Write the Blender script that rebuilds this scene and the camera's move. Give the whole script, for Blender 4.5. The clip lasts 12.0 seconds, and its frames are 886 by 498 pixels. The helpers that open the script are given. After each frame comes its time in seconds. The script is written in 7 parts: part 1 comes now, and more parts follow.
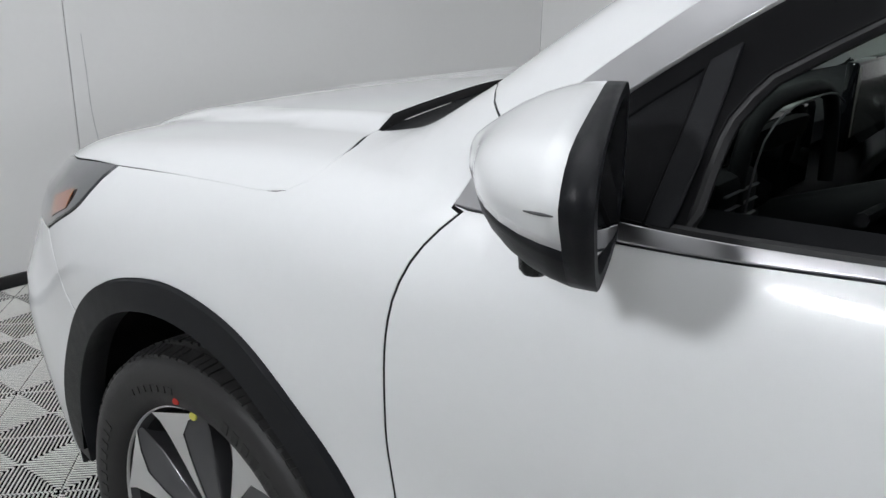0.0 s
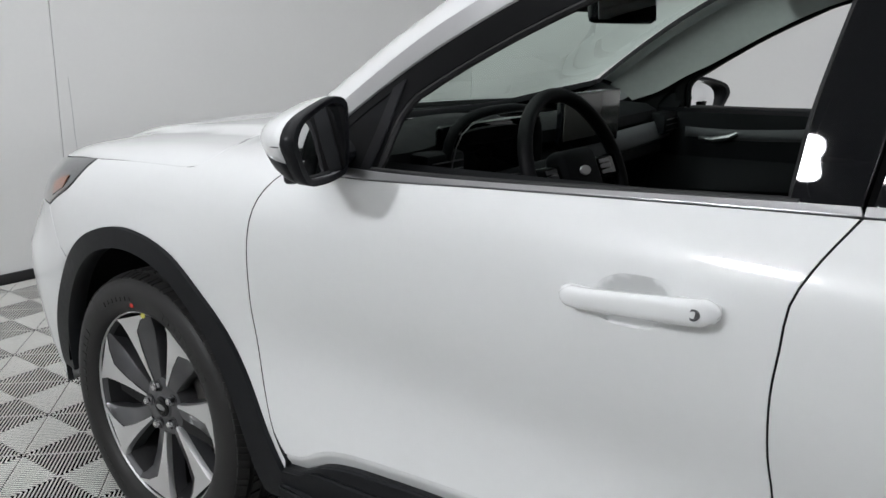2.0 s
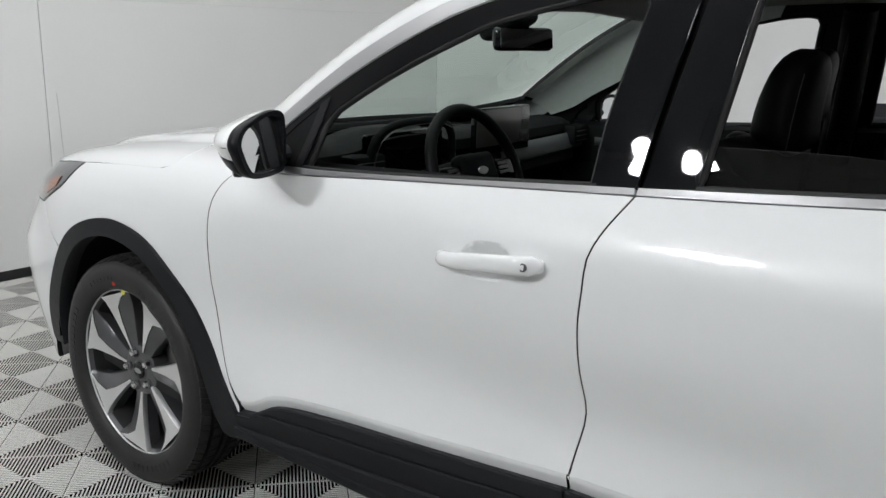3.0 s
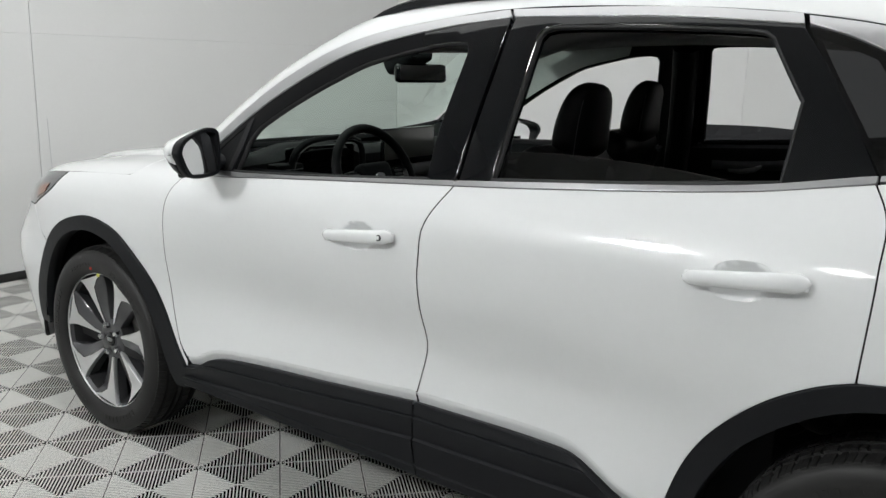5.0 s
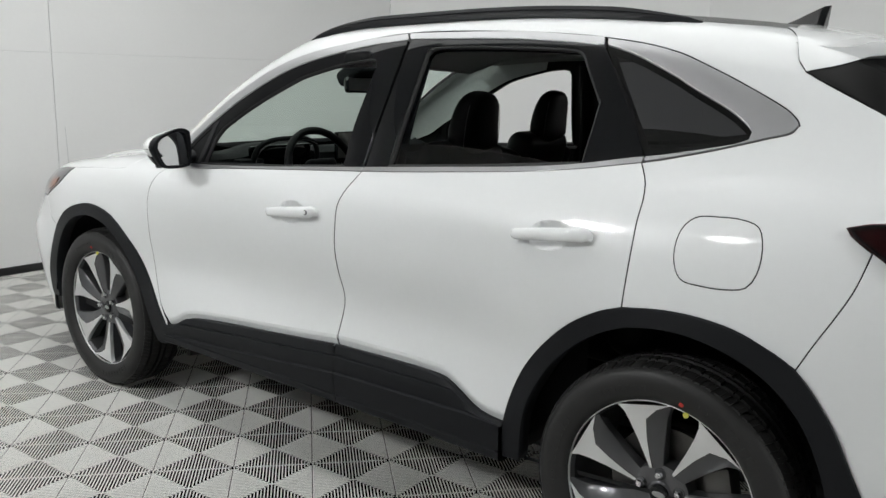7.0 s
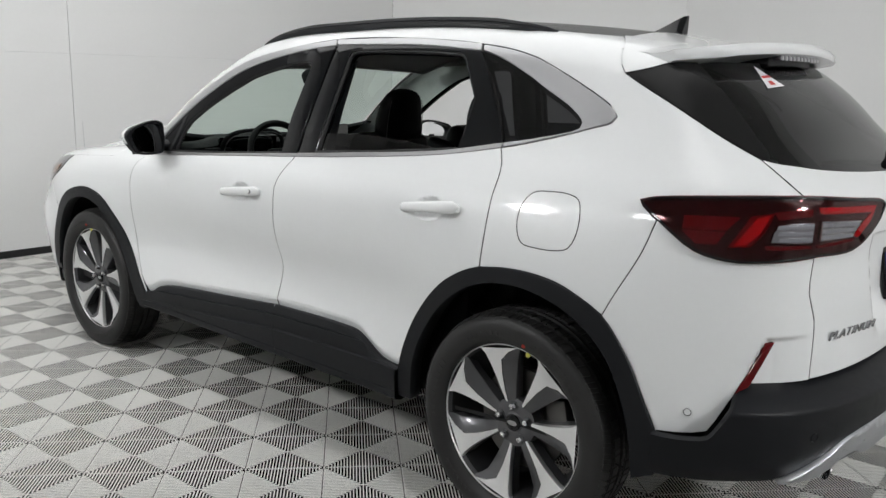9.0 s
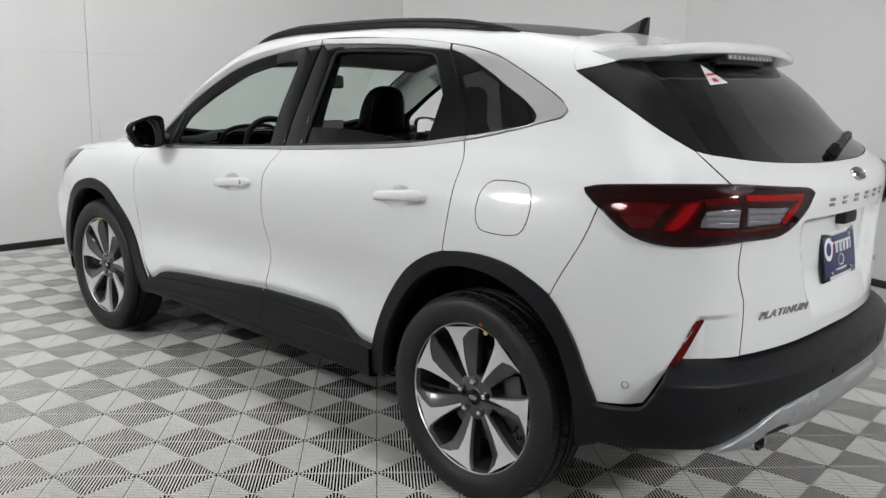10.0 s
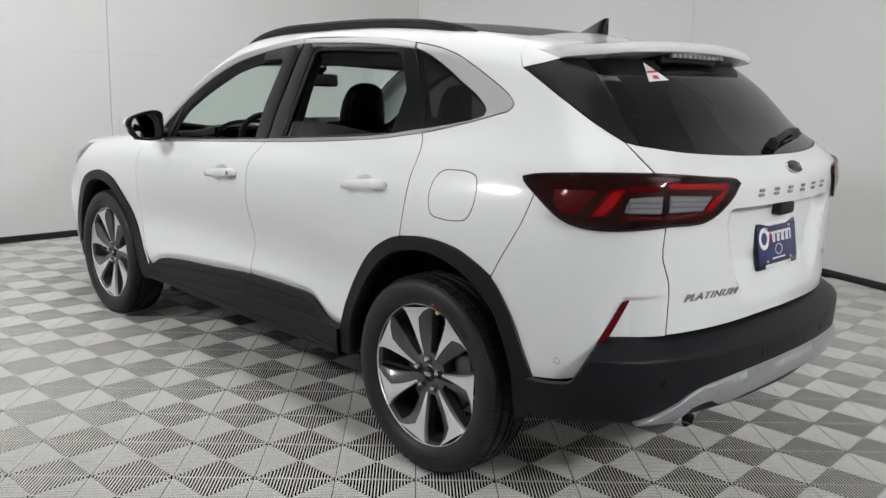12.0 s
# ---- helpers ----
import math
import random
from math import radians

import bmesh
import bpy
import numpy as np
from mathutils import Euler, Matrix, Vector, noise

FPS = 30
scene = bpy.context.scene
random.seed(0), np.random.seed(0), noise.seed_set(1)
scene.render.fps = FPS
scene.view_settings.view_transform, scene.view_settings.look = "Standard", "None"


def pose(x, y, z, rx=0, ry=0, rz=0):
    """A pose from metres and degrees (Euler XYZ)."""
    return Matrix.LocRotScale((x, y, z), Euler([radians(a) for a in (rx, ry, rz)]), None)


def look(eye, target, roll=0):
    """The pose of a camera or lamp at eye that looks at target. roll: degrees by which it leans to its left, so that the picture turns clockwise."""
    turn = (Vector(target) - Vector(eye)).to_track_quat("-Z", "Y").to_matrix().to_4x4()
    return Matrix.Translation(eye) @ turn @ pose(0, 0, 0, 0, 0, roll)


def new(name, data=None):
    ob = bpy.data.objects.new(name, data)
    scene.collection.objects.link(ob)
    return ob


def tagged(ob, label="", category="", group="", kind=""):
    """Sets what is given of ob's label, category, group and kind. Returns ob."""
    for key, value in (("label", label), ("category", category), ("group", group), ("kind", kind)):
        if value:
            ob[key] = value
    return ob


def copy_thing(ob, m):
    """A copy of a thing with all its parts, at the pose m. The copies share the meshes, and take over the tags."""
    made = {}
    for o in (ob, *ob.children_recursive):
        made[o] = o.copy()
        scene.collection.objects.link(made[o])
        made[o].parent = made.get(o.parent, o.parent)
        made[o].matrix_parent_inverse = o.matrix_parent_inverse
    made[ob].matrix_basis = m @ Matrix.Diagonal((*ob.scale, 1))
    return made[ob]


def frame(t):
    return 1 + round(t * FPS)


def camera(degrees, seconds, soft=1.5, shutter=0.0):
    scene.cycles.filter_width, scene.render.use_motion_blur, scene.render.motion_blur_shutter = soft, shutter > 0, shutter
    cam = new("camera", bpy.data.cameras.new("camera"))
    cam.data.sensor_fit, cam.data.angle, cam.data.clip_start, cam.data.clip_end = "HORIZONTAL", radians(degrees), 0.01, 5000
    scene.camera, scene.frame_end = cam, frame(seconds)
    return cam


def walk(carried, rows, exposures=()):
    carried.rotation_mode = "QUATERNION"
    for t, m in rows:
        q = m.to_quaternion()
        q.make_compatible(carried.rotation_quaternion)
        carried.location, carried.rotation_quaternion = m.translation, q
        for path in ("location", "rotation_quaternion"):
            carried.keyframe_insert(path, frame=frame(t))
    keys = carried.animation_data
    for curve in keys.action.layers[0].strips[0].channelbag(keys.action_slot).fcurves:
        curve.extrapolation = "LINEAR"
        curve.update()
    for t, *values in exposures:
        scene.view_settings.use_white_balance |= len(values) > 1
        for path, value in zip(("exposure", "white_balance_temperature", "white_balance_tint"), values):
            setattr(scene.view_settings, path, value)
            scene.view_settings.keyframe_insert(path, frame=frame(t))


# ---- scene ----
LENS = 55.2
cam = camera(LENS, 12.0)
PATH = [
    (0, (1.058, -1.564, 1.301), (-0.16, -0.107, 0.674), 0.9),
    (0.5, (1.26, -1.673, 1.318), (0.058, -0.191, 0.719), 0.8),
    (1, (1.457, -1.781, 1.328), (0.25, -0.292, 0.757), 0.9),
    (1.5, (1.652, -1.893, 1.341), (0.446, -0.395, 0.793), 1.0),
    (2, (1.824, -2.0, 1.353), (0.622, -0.49, 0.828), 1.2),
    (2.5, (2.037, -2.122, 1.37), (0.842, -0.599, 0.866), 1.3),
    (3, (2.231, -2.246, 1.391), (1.051, -0.708, 0.902), 1.4),
    (5, (2.87, -2.583, 1.425), (1.696, -1.021, 0.997), 1.4),
    (5.5, (3.048, -2.63, 1.421), (1.859, -1.077, 1.004), 1.2),
    (6, (3.207, -2.707, 1.418), (2.003, -1.163, 1.009), 1.2),
    (6.5, (3.383, -2.78, 1.418), (2.167, -1.245, 1.014), 1.2),
    (7, (3.545, -2.842, 1.423), (2.319, -1.312, 1.028), 1.2),
    (9, (4.21, -2.919, 1.433), (2.911, -1.451, 1.035), 1.3),
    (9.5, (4.362, -2.934, 1.432), (3.041, -1.486, 1.033), 1.3),
    (10, (4.491, -2.935, 1.428), (3.149, -1.507, 1.029), 1.4),
    (10.5, (4.614, -2.907, 1.422), (3.251, -1.499, 1.022), 1.5),
    (11, (4.721, -2.884, 1.419), (3.339, -1.494, 1.019), 1.5),
    (11.5, (4.784, -2.878, 1.41), (3.389, -1.5, 1.015), 1.6),
    (12, (4.83, -2.88, 1.408), (3.425, -1.511, 1.016), 1.7),
]
EXPOSURES = [(0.0, 0.05, 6150, 10), (1.5, 0.10, 6190, 10), (3.0, 0.15, 6290, 9), (6.0, 0.20, 6360, 7), (9.0, 0.20, 6370, 9), (12.0, 0.20, 6380, 10)]
walk(cam, [(t, look(eye, target, roll)) for t, eye, target, roll in PATH], EXPOSURES)

# ---- light ----
world = bpy.data.worlds.new("world")
scene.world = world
world.use_nodes = True
world.node_tree.nodes["Background"].inputs[0].default_value = (0.9, 0.95, 1.0, 1)
world.node_tree.nodes["Background"].inputs[1].default_value = 0.05


# ---- materials ----
def material(name, color, rough=0.5, metal=0.0, **more):
    m = bpy.data.materials.new(name)
    m.use_nodes = True
    b = m.node_tree.nodes["Principled BSDF"]
    b.inputs["Base Color"].default_value = (*color, 1)
    b.inputs["Roughness"].default_value = rough
    b.inputs["Metallic"].default_value = metal
    for key, value in more.items():
        b.inputs[key.replace("_", " ")].default_value = value
    return m


def grained(m, scale, colour=0.0, bump=0.0, rough=0.0, detail=4.0, distance=0.001, stretch=(1, 1, 1)):
    """Variation at two scales on colour and roughness, and a fine relief."""
    t = m.node_tree
    n, l = t.nodes, t.links
    b = n["Principled BSDF"]
    where = n.new("ShaderNodeTexCoord")
    turn = n.new("ShaderNodeMapping")
    turn.inputs["Scale"].default_value = stretch
    l.new(where.outputs["Object"], turn.inputs["Vector"])
    fine, broad = n.new("ShaderNodeTexNoise"), n.new("ShaderNodeTexNoise")
    fine.inputs["Scale"].default_value, fine.inputs["Detail"].default_value = scale, detail
    broad.inputs["Scale"].default_value, broad.inputs["Detail"].default_value = scale * 0.06, 3.0
    both = n.new("ShaderNodeMath")
    both.operation = "MULTIPLY_ADD"
    l.new(turn.outputs[0], fine.inputs["Vector"]), l.new(turn.outputs[0], broad.inputs["Vector"])
    l.new(fine.outputs[0], both.inputs[0])
    both.inputs[1].default_value = 0.5
    half = n.new("ShaderNodeMath")
    half.operation = "MULTIPLY"
    half.inputs[1].default_value = 0.5
    l.new(broad.outputs[0], half.inputs[0])
    l.new(half.outputs[0], both.inputs[2])
    if colour:
        mix = n.new("ShaderNodeHueSaturation")
        mix.inputs["Color"].default_value = b.inputs["Base Color"].default_value
        span = n.new("ShaderNodeMapRange")
        span.inputs[1].default_value, span.inputs[2].default_value = 0.3, 0.7
        span.inputs[3].default_value, span.inputs[4].default_value = 1 - colour, 1 + colour
        l.new(both.outputs[0], span.inputs[0])
        l.new(span.outputs[0], mix.inputs["Value"])
        l.new(mix.outputs[0], b.inputs["Base Color"])
    if rough:
        span = n.new("ShaderNodeMapRange")
        base = b.inputs["Roughness"].default_value
        span.inputs[1].default_value, span.inputs[2].default_value = 0.3, 0.7
        span.inputs[3].default_value, span.inputs[4].default_value = max(base - rough, 0.01), min(base + rough, 1)
        l.new(both.outputs[0], span.inputs[0])
        l.new(span.outputs[0], b.inputs["Roughness"])
    if bump:
        relief = n.new("ShaderNodeBump")
        relief.inputs["Strength"].default_value, relief.inputs["Distance"].default_value = bump, distance
        l.new(fine.outputs[0], relief.inputs["Height"])
        l.new(relief.outputs[0], b.inputs["Normal"])
    return m


def glass(name, tint, gloss=0.04):
    m = bpy.data.materials.new(name)
    m.use_nodes = True
    t = m.node_tree
    t.nodes.clear()
    out, mix = t.nodes.new("ShaderNodeOutputMaterial"), t.nodes.new("ShaderNodeMixShader")
    clear, shine, edge = t.nodes.new("ShaderNodeBsdfTransparent"), t.nodes.new("ShaderNodeBsdfGlossy"), t.nodes.new("ShaderNodeLayerWeight")
    power, scale = t.nodes.new("ShaderNodeMath"), t.nodes.new("ShaderNodeMath")
    power.operation, scale.operation = "POWER", "MULTIPLY_ADD"
    power.inputs[1].default_value = 5.0
    scale.inputs[1].default_value, scale.inputs[2].default_value = 0.9, gloss
    edge.inputs["Blend"].default_value = 0.5
    clear.inputs[0].default_value = (*tint, 1)
    shine.inputs["Roughness"].default_value = 0.01
    t.links.new(edge.outputs["Facing"], power.inputs[0])
    t.links.new(power.outputs[0], scale.inputs[0])
    t.links.new(scale.outputs[0], mix.inputs[0])
    t.links.new(clear.outputs[0], mix.inputs[1])
    t.links.new(shine.outputs[0], mix.inputs[2])
    t.links.new(mix.outputs[0], out.inputs[0])
    return m


def glowing(name, color, strength):
    m = material(name, color, 0.5)
    b = m.node_tree.nodes["Principled BSDF"]
    b.inputs["Emission Color"].default_value = (*color, 1)
    b.inputs["Emission Strength"].default_value = strength
    return m


PAINT = grained(material("white_pearl_paint", (0.695, 0.705, 0.71), 0.38, 0.0, Coat_Weight=1.0, Coat_Roughness=0.08, Specular_IOR_Level=0.5), 900, 0.012, 0.03, 0.02, distance=0.0002)
CLAD = grained(material("charcoal_grained_plastic", (0.0058, 0.0064, 0.0080), 0.44, 0.0, Specular_IOR_Level=0.20), 700, 0.12, 0.25, 0.06, distance=0.0006)
GLOSSBLACK = material("gloss_black_plastic", (0.0024, 0.0027, 0.0035), 0.035, 0.0, Specular_IOR_Level=0.42)
SATIN = grained(material("satin_aluminium_trim", (0.42, 0.42, 0.43), 0.30, 1.0), 800, 0.02, 0.0, 0.02)
FRAMEMATTE = material("matte_black_window_frame", (0.0035, 0.0036, 0.0042), 0.40, 0.0, Specular_IOR_Level=0.07)
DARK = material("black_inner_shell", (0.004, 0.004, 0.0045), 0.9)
RUBBER = grained(material("black_tyre_rubber", (0.0175, 0.0172, 0.0172), 0.50, 0.0, Specular_IOR_Level=0.28), 300, 0.15, 0.2, 0.08, distance=0.0008)
ROOFBLACK = material("black_roof_panel_paint", (0.010, 0.010, 0.010), 0.25, 0.0, Specular_IOR_Level=0.15)
SEAL = material("black_rubber_seal", (0.012, 0.012, 0.013), 0.55, 0.0, Specular_IOR_Level=0.3)
WINDSHIELD = glass("green_tinted_windshield_glass", (0.80, 0.91, 0.85), 0.02)
PRIVACY = glass("dark_privacy_glass", (0.055, 0.056, 0.06), 0.055)
MACHINED = grained(material("machined_alloy", (0.86, 0.86, 0.87), 0.40, 1.0), 600, 0.012, 0.02, 0.015, distance=0.0002)
GUNMETAL = grained(material("dark_grey_wheel_paint", (0.075, 0.075, 0.08), 0.34, 0.5, Coat_Weight=0.6, Coat_Roughness=0.1), 500, 0.05, 0.03, 0.04, distance=0.0002)
BADGEMETAL = material("dark_chrome_badge", (0.36, 0.36, 0.37), 0.14, 1.0)
# black instead of wheel grey: carries the shade behind the spokes
BARREL = material("black_wheel_barrel", (0.012, 0.012, 0.013), 0.5, 0.0, Specular_IOR_Level=0.2)
CHROME = material("chrome", (0.75, 0.75, 0.77), 0.08, 1.0)
STEEL = grained(material("brake_steel", (0.12, 0.116, 0.112), 0.42, 1.0), 300, 0.15, 0.1, 0.1)
LEATHER = grained(material("black_perforated_leather", (0.006, 0.006, 0.007), 0.5, 0.0, Specular_IOR_Level=0.12), 420, 0.12, 0.35, 0.06, distance=0.0012)
TRIMBLACK = grained(material("black_soft_dashboard", (0.0065, 0.0068, 0.0078), 0.60, 0.0, Specular_IOR_Level=0.09), 600, 0.1, 0.3, 0.05, distance=0.0008)
HEADLINER = grained(material("light_grey_headliner_cloth", (0.40, 0.40, 0.39), 0.95), 900, 0.05, 0.2, 0.0)
PILLARGREY = grained(material("grey_pillar_trim", (0.74, 0.76, 0.74), 0.85), 800, 0.05, 0.15, 0.0)
DASHGREY = grained(material("dark_grey_dash_band", (0.07, 0.07, 0.075), 0.7), 700, 0.1, 0.15, 0.0)
MIRRORGLASS = material("mirror_glass", (0.85, 0.86, 0.87), 0.02, 1.0)
REDLENS = material("deep_red_lamp_lens", (0.085, 0.0006, 0.002), 0.15, 0.0, Specular_IOR_Level=0.12, Coat_Weight=0.2, Coat_Roughness=0.02)
DARKRED = material("smoked_red_lamp_lens", (0.011, 0.0003, 0.0007), 0.06, 0.0, Specular_IOR_Level=0.25, Coat_Weight=0.35, Coat_Roughness=0.02)
BRIGHTRED = material("bright_red_light_bar", (0.36, 0.003, 0.006), 0.25, 0.0, Specular_IOR_Level=0.10, Coat_Weight=0.15, Coat_Roughness=0.02)
LAMPGREY = material("clear_lamp_insert", (0.18, 0.175, 0.195), 0.16, 0.6, Coat_Weight=1.0, Coat_Roughness=0.02)
AMBER = material("amber_reflector", (0.30, 0.085, 0.02), 0.2, 0.0, Coat_Weight=1.0)
SMOKE = material("smoked_headlamp_lens", (0.055, 0.058, 0.066), 0.12, 0.35, Coat_Weight=1.0, Coat_Roughness=0.02)
SKID = grained(material("silver_painted_skid_plate", (0.42, 0.43, 0.45), 0.30, 0.7), 600, 0.03, 0.05, 0.04, distance=0.0002)
PLATEBLUE = material("navy_dealer_plate", (0.010, 0.016, 0.095), 0.35)
WHITEPRINT = material("white_print", (0.78, 0.78, 0.80), 0.5)
REDPRINT = material("red_print", (0.5, 0.03, 0.03), 0.5)
YELLOW = material("yellow_paint_dab", (0.65, 0.62, 0.12), 0.6)
REDMARK = material("red_paint_dab", (0.42, 0.03, 0.02), 0.7)
LENSRED = glass("smoked_red_outer_lens", (0.74, 0.42, 0.43), 0.03)
RIB = material("bright_lamp_reflector", (0.22, 0.22, 0.245), 0.25, 0.5)
SCREEN = material("switched_off_screen", (0.075, 0.072, 0.068), 0.25, 0.0, Coat_Weight=0.4)
WALL = grained(material("white_painted_wall_panels", (0.78, 0.78, 0.775), 0.62), 40, 0.012, 0.05, 0.05, distance=0.002)
BASE = material("black_rubber_baseboard", (0.012, 0.012, 0.013), 0.5)
TILE = grained(material("light_grey_ribbed_plastic_tile", (0.78, 0.775, 0.74), 0.45), 60, 0.10, 0.15, 0.1, distance=0.001)
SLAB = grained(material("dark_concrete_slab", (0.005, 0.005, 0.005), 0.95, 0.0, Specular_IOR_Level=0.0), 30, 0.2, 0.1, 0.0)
CEIL = material("white_ceiling", (0.66, 0.66, 0.66), 0.9)


# ---- the car's skin as one smooth form: |y| <= width, x <= tail, x >= nose, z <= top, with rounded meetings
def spline(xs, ys):
    """Natural cubic through (xs, ys); ys may hold rows. Straight beyond the ends."""
    xs, ys = np.array(xs, float), np.array(ys, float)
    n, h = len(xs), np.diff(xs)
    a = np.eye(n)
    b = np.zeros(ys.shape)
    for i in range(1, n - 1):
        a[i, i - 1:i + 2] = h[i - 1], 2 * (h[i - 1] + h[i]), h[i]
        b[i] = 6 * ((ys[i + 1] - ys[i]) / h[i] - (ys[i] - ys[i - 1]) / h[i - 1])
    m = np.linalg.solve(a, b)

    def at(x):
        x = np.clip(np.asarray(x, float), xs[0], xs[-1])
        i = np.clip(np.searchsorted(xs, x, side="right") - 1, 0, n - 2)
        s, k = x - xs[i], h[i]
        if ys.ndim > 1:
            s, k = s[..., None], k[..., None]
        return ys[i] + s * ((ys[i + 1] - ys[i]) / k - k * (2 * m[i] + m[i + 1]) / 6) + s ** 2 * m[i] / 2 + s ** 3 * (m[i + 1] - m[i]) / (6 * k)
    return at


LEVELS = (0.15, 0.35, 0.50, 0.65, 0.80, 0.95, 1.05, 1.12, 1.20, 1.35, 1.50, 1.65)
STATIONS = (-0.95, -0.50, 0.00, 0.45, 1.00, 1.60, 2.20, 2.71, 3.10, 3.50, 3.90)
WIDTHS = (
    (0.730, 0.785, 0.805, 0.800, 0.665, 0.560, 0.540, 0.620, 0.580, 0.540, 0.500, 0.460),
    (0.820, 0.850, 0.866, 0.874, 0.872, 0.850, 0.800, 0.745, 0.700, 0.660, 0.620, 0.580),
    (0.850, 0.890, 0.900, 0.912, 0.918, 0.900, 0.865, 0.820, 0.770, 0.715, 0.660, 0.600),
    (0.835, 0.888, 0.884, 0.874, 0.898, 0.904, 0.888, 0.850, 0.802, 0.744, 0.680, 0.610),
    (0.832, 0.887, 0.877, 0.855, 0.885, 0.898, 0.878, 0.836, 0.804, 0.748, 0.684, 0.612),
    (0.832, 0.887, 0.877, 0.853, 0.883, 0.894, 0.874, 0.830, 0.800, 0.744, 0.682, 0.610),
    (0.840, 0.889, 0.886, 0.870, 0.894, 0.898, 0.882, 0.846, 0.800, 0.738, 0.674, 0.604),
    (0.860, 0.900, 0.912, 0.922, 0.926, 0.906, 0.882, 0.850, 0.796, 0.716, 0.650, 0.575),
    (0.850, 0.884, 0.892, 0.896, 0.894, 0.878, 0.856, 0.828, 0.776, 0.690, 0.615, 0.530),
    (0.790, 0.830, 0.842, 0.846, 0.842, 0.826, 0.804, 0.776, 0.722, 0.630, 0.550, 0.460),
    (0.700, 0.740, 0.756, 0.760, 0.756, 0.740, 0.716, 0.690, 0.636, 0.540, 0.460, 0.370),
)
width_rows = spline(STATIONS, WIDTHS)
tail_of = spline((0.15, 0.40, 0.55, 0.70, 0.85, 0.98, 1.08, 1.14, 1.19, 1.24, 1.34, 1.50, 1.70),
                 (3.55, 3.585, 3.59, 3.59, 3.588, 3.588, 3.598, 3.588, 3.533, 3.452, 3.34, 3.165, 2.94))
nose_of = spline((0.15, 0.40, 0.60, 0.74, 0.80, 0.86, 0.92, 0.98, 1.06, 1.15), (-0.80, -0.90, -0.94, -0.935, -0.89, -0.835, -0.78, -0.72, -0.58, -0.3))
hood_of = spline((-0.95, -0.75, -0.50, -0.20, 0.10, 0.40, 0.80), (0.84, 0.942, 1.020, 1.064, 1.092, 1.10, 1.10))
cabin_of = spline((-0.60, -0.30, 0.00, 0.33, 0.62, 0.89, 1.10, 1.30, 1.60, 2.00, 2.40, 2.80, 3.15, 3.40, 3.90),
                  (0.62, 0.79, 0.965, 1.160, 1.345, 1.499, 1.594, 1.648, 1.669, 1.664, 1.640, 1.596, 1.537, 1.485, 1.36))
crown_of = spline((-0.60, 0.3, 0.75, 1.05, 1.3, 2.0, 3.0, 3.9), (0.0, 0.0, 0.01, 0.06, 0.11, 0.11, 0.12, 0.12))
brow_of = spline((-0.60, 0.3, 0.75, 1.05, 1.3, 3.9), (0.9, 0.95, 0.85, 0.5, 0.1, 0.0))
level_spans = np.array(LEVELS)


def bending(levels):
    """The matrix that turns values at the levels into a natural cubic's second derivatives there."""
    n, h = len(levels), np.diff(levels)
    a, b = np.eye(n), np.zeros((n, n))
    for i in range(1, n - 1):
        a[i, i - 1:i + 2] = h[i - 1], 2 * (h[i - 1] + h[i]), h[i]
        b[i, i - 1:i + 2] = 6 / h[i - 1], -6 / h[i - 1] - 6 / h[i], 6 / h[i]
    return np.linalg.solve(a, b)


level_bend = bending(level_spans)


def width_at(x, z):
    rows = width_rows(x)
    bends = rows @ level_bend.T
    z = np.clip(z, LEVELS[0], LEVELS[-1])
    i = np.clip(np.searchsorted(level_spans, z, side="right") - 1, 0, len(LEVELS) - 2)
    take = lambda table, j: np.take_along_axis(table, j[..., None], -1)[..., 0]
    k, s = level_spans[i + 1] - level_spans[i], z - level_spans[i]
    a, b, m0, m1 = take(rows, i), take(rows, i + 1), take(bends, i), take(bends, i + 1)
    return a + s * ((b - a) / k - k * (2 * m0 + m1) / 6) + s ** 2 * m0 / 2 + s ** 3 * (m1 - m0) / (6 * k)


def rounded(a, b, k):
    return np.maximum(a, b) + np.maximum(k - np.abs(a - b), 0) ** 2 / (4 * k)


def skin(x, y, z):
    """Below zero inside the car, above it outside."""
    h = np.abs(y)
    side = h - width_at(x, z)
    tail = (x - tail_of(z) + 0.10 * h ** 2 + 0.25 * h ** 4) * 0.9
    nose = nose_of(z) + 0.08 * h ** 2 + 0.10 * h ** 4 - x
    hood = (z - hood_of(x) + 0.015 + 0.035 * h ** 2 + 0.055 * h ** 8) * 0.95
    cabin = (z - cabin_of(x) + crown_of(x) * h ** 2 + brow_of(x) * h ** 8) * 0.88
    top = -rounded(-hood, -cabin, 0.03)
    f = rounded(side, tail, 0.16)
    f = rounded(f, nose, 0.20)
    return rounded(f, top, 0.10)


from mathutils import geometry

# ---- building helpers ----
def mesh_object(name, verts, faces, mat, normals=None, smooth=True):
    me = bpy.data.meshes.new(name)
    me.from_pydata([tuple(map(float, v)) for v in verts], [], [tuple(map(int, f)) for f in faces])
    for one in (mat if isinstance(mat, (list, tuple)) else [mat]):
        me.materials.append(one)
    me.polygons.foreach_set("use_smooth", [smooth] * len(me.polygons))
    me.update()
    if normals is not None:
        me.normals_split_custom_set_from_vertices([tuple(map(float, v)) for v in normals])
    return new(name, me)


def under(ob, parent, label=""):
    if parent is not None:
        ob.parent = parent
    if label:
        ob["label"] = label
    return ob


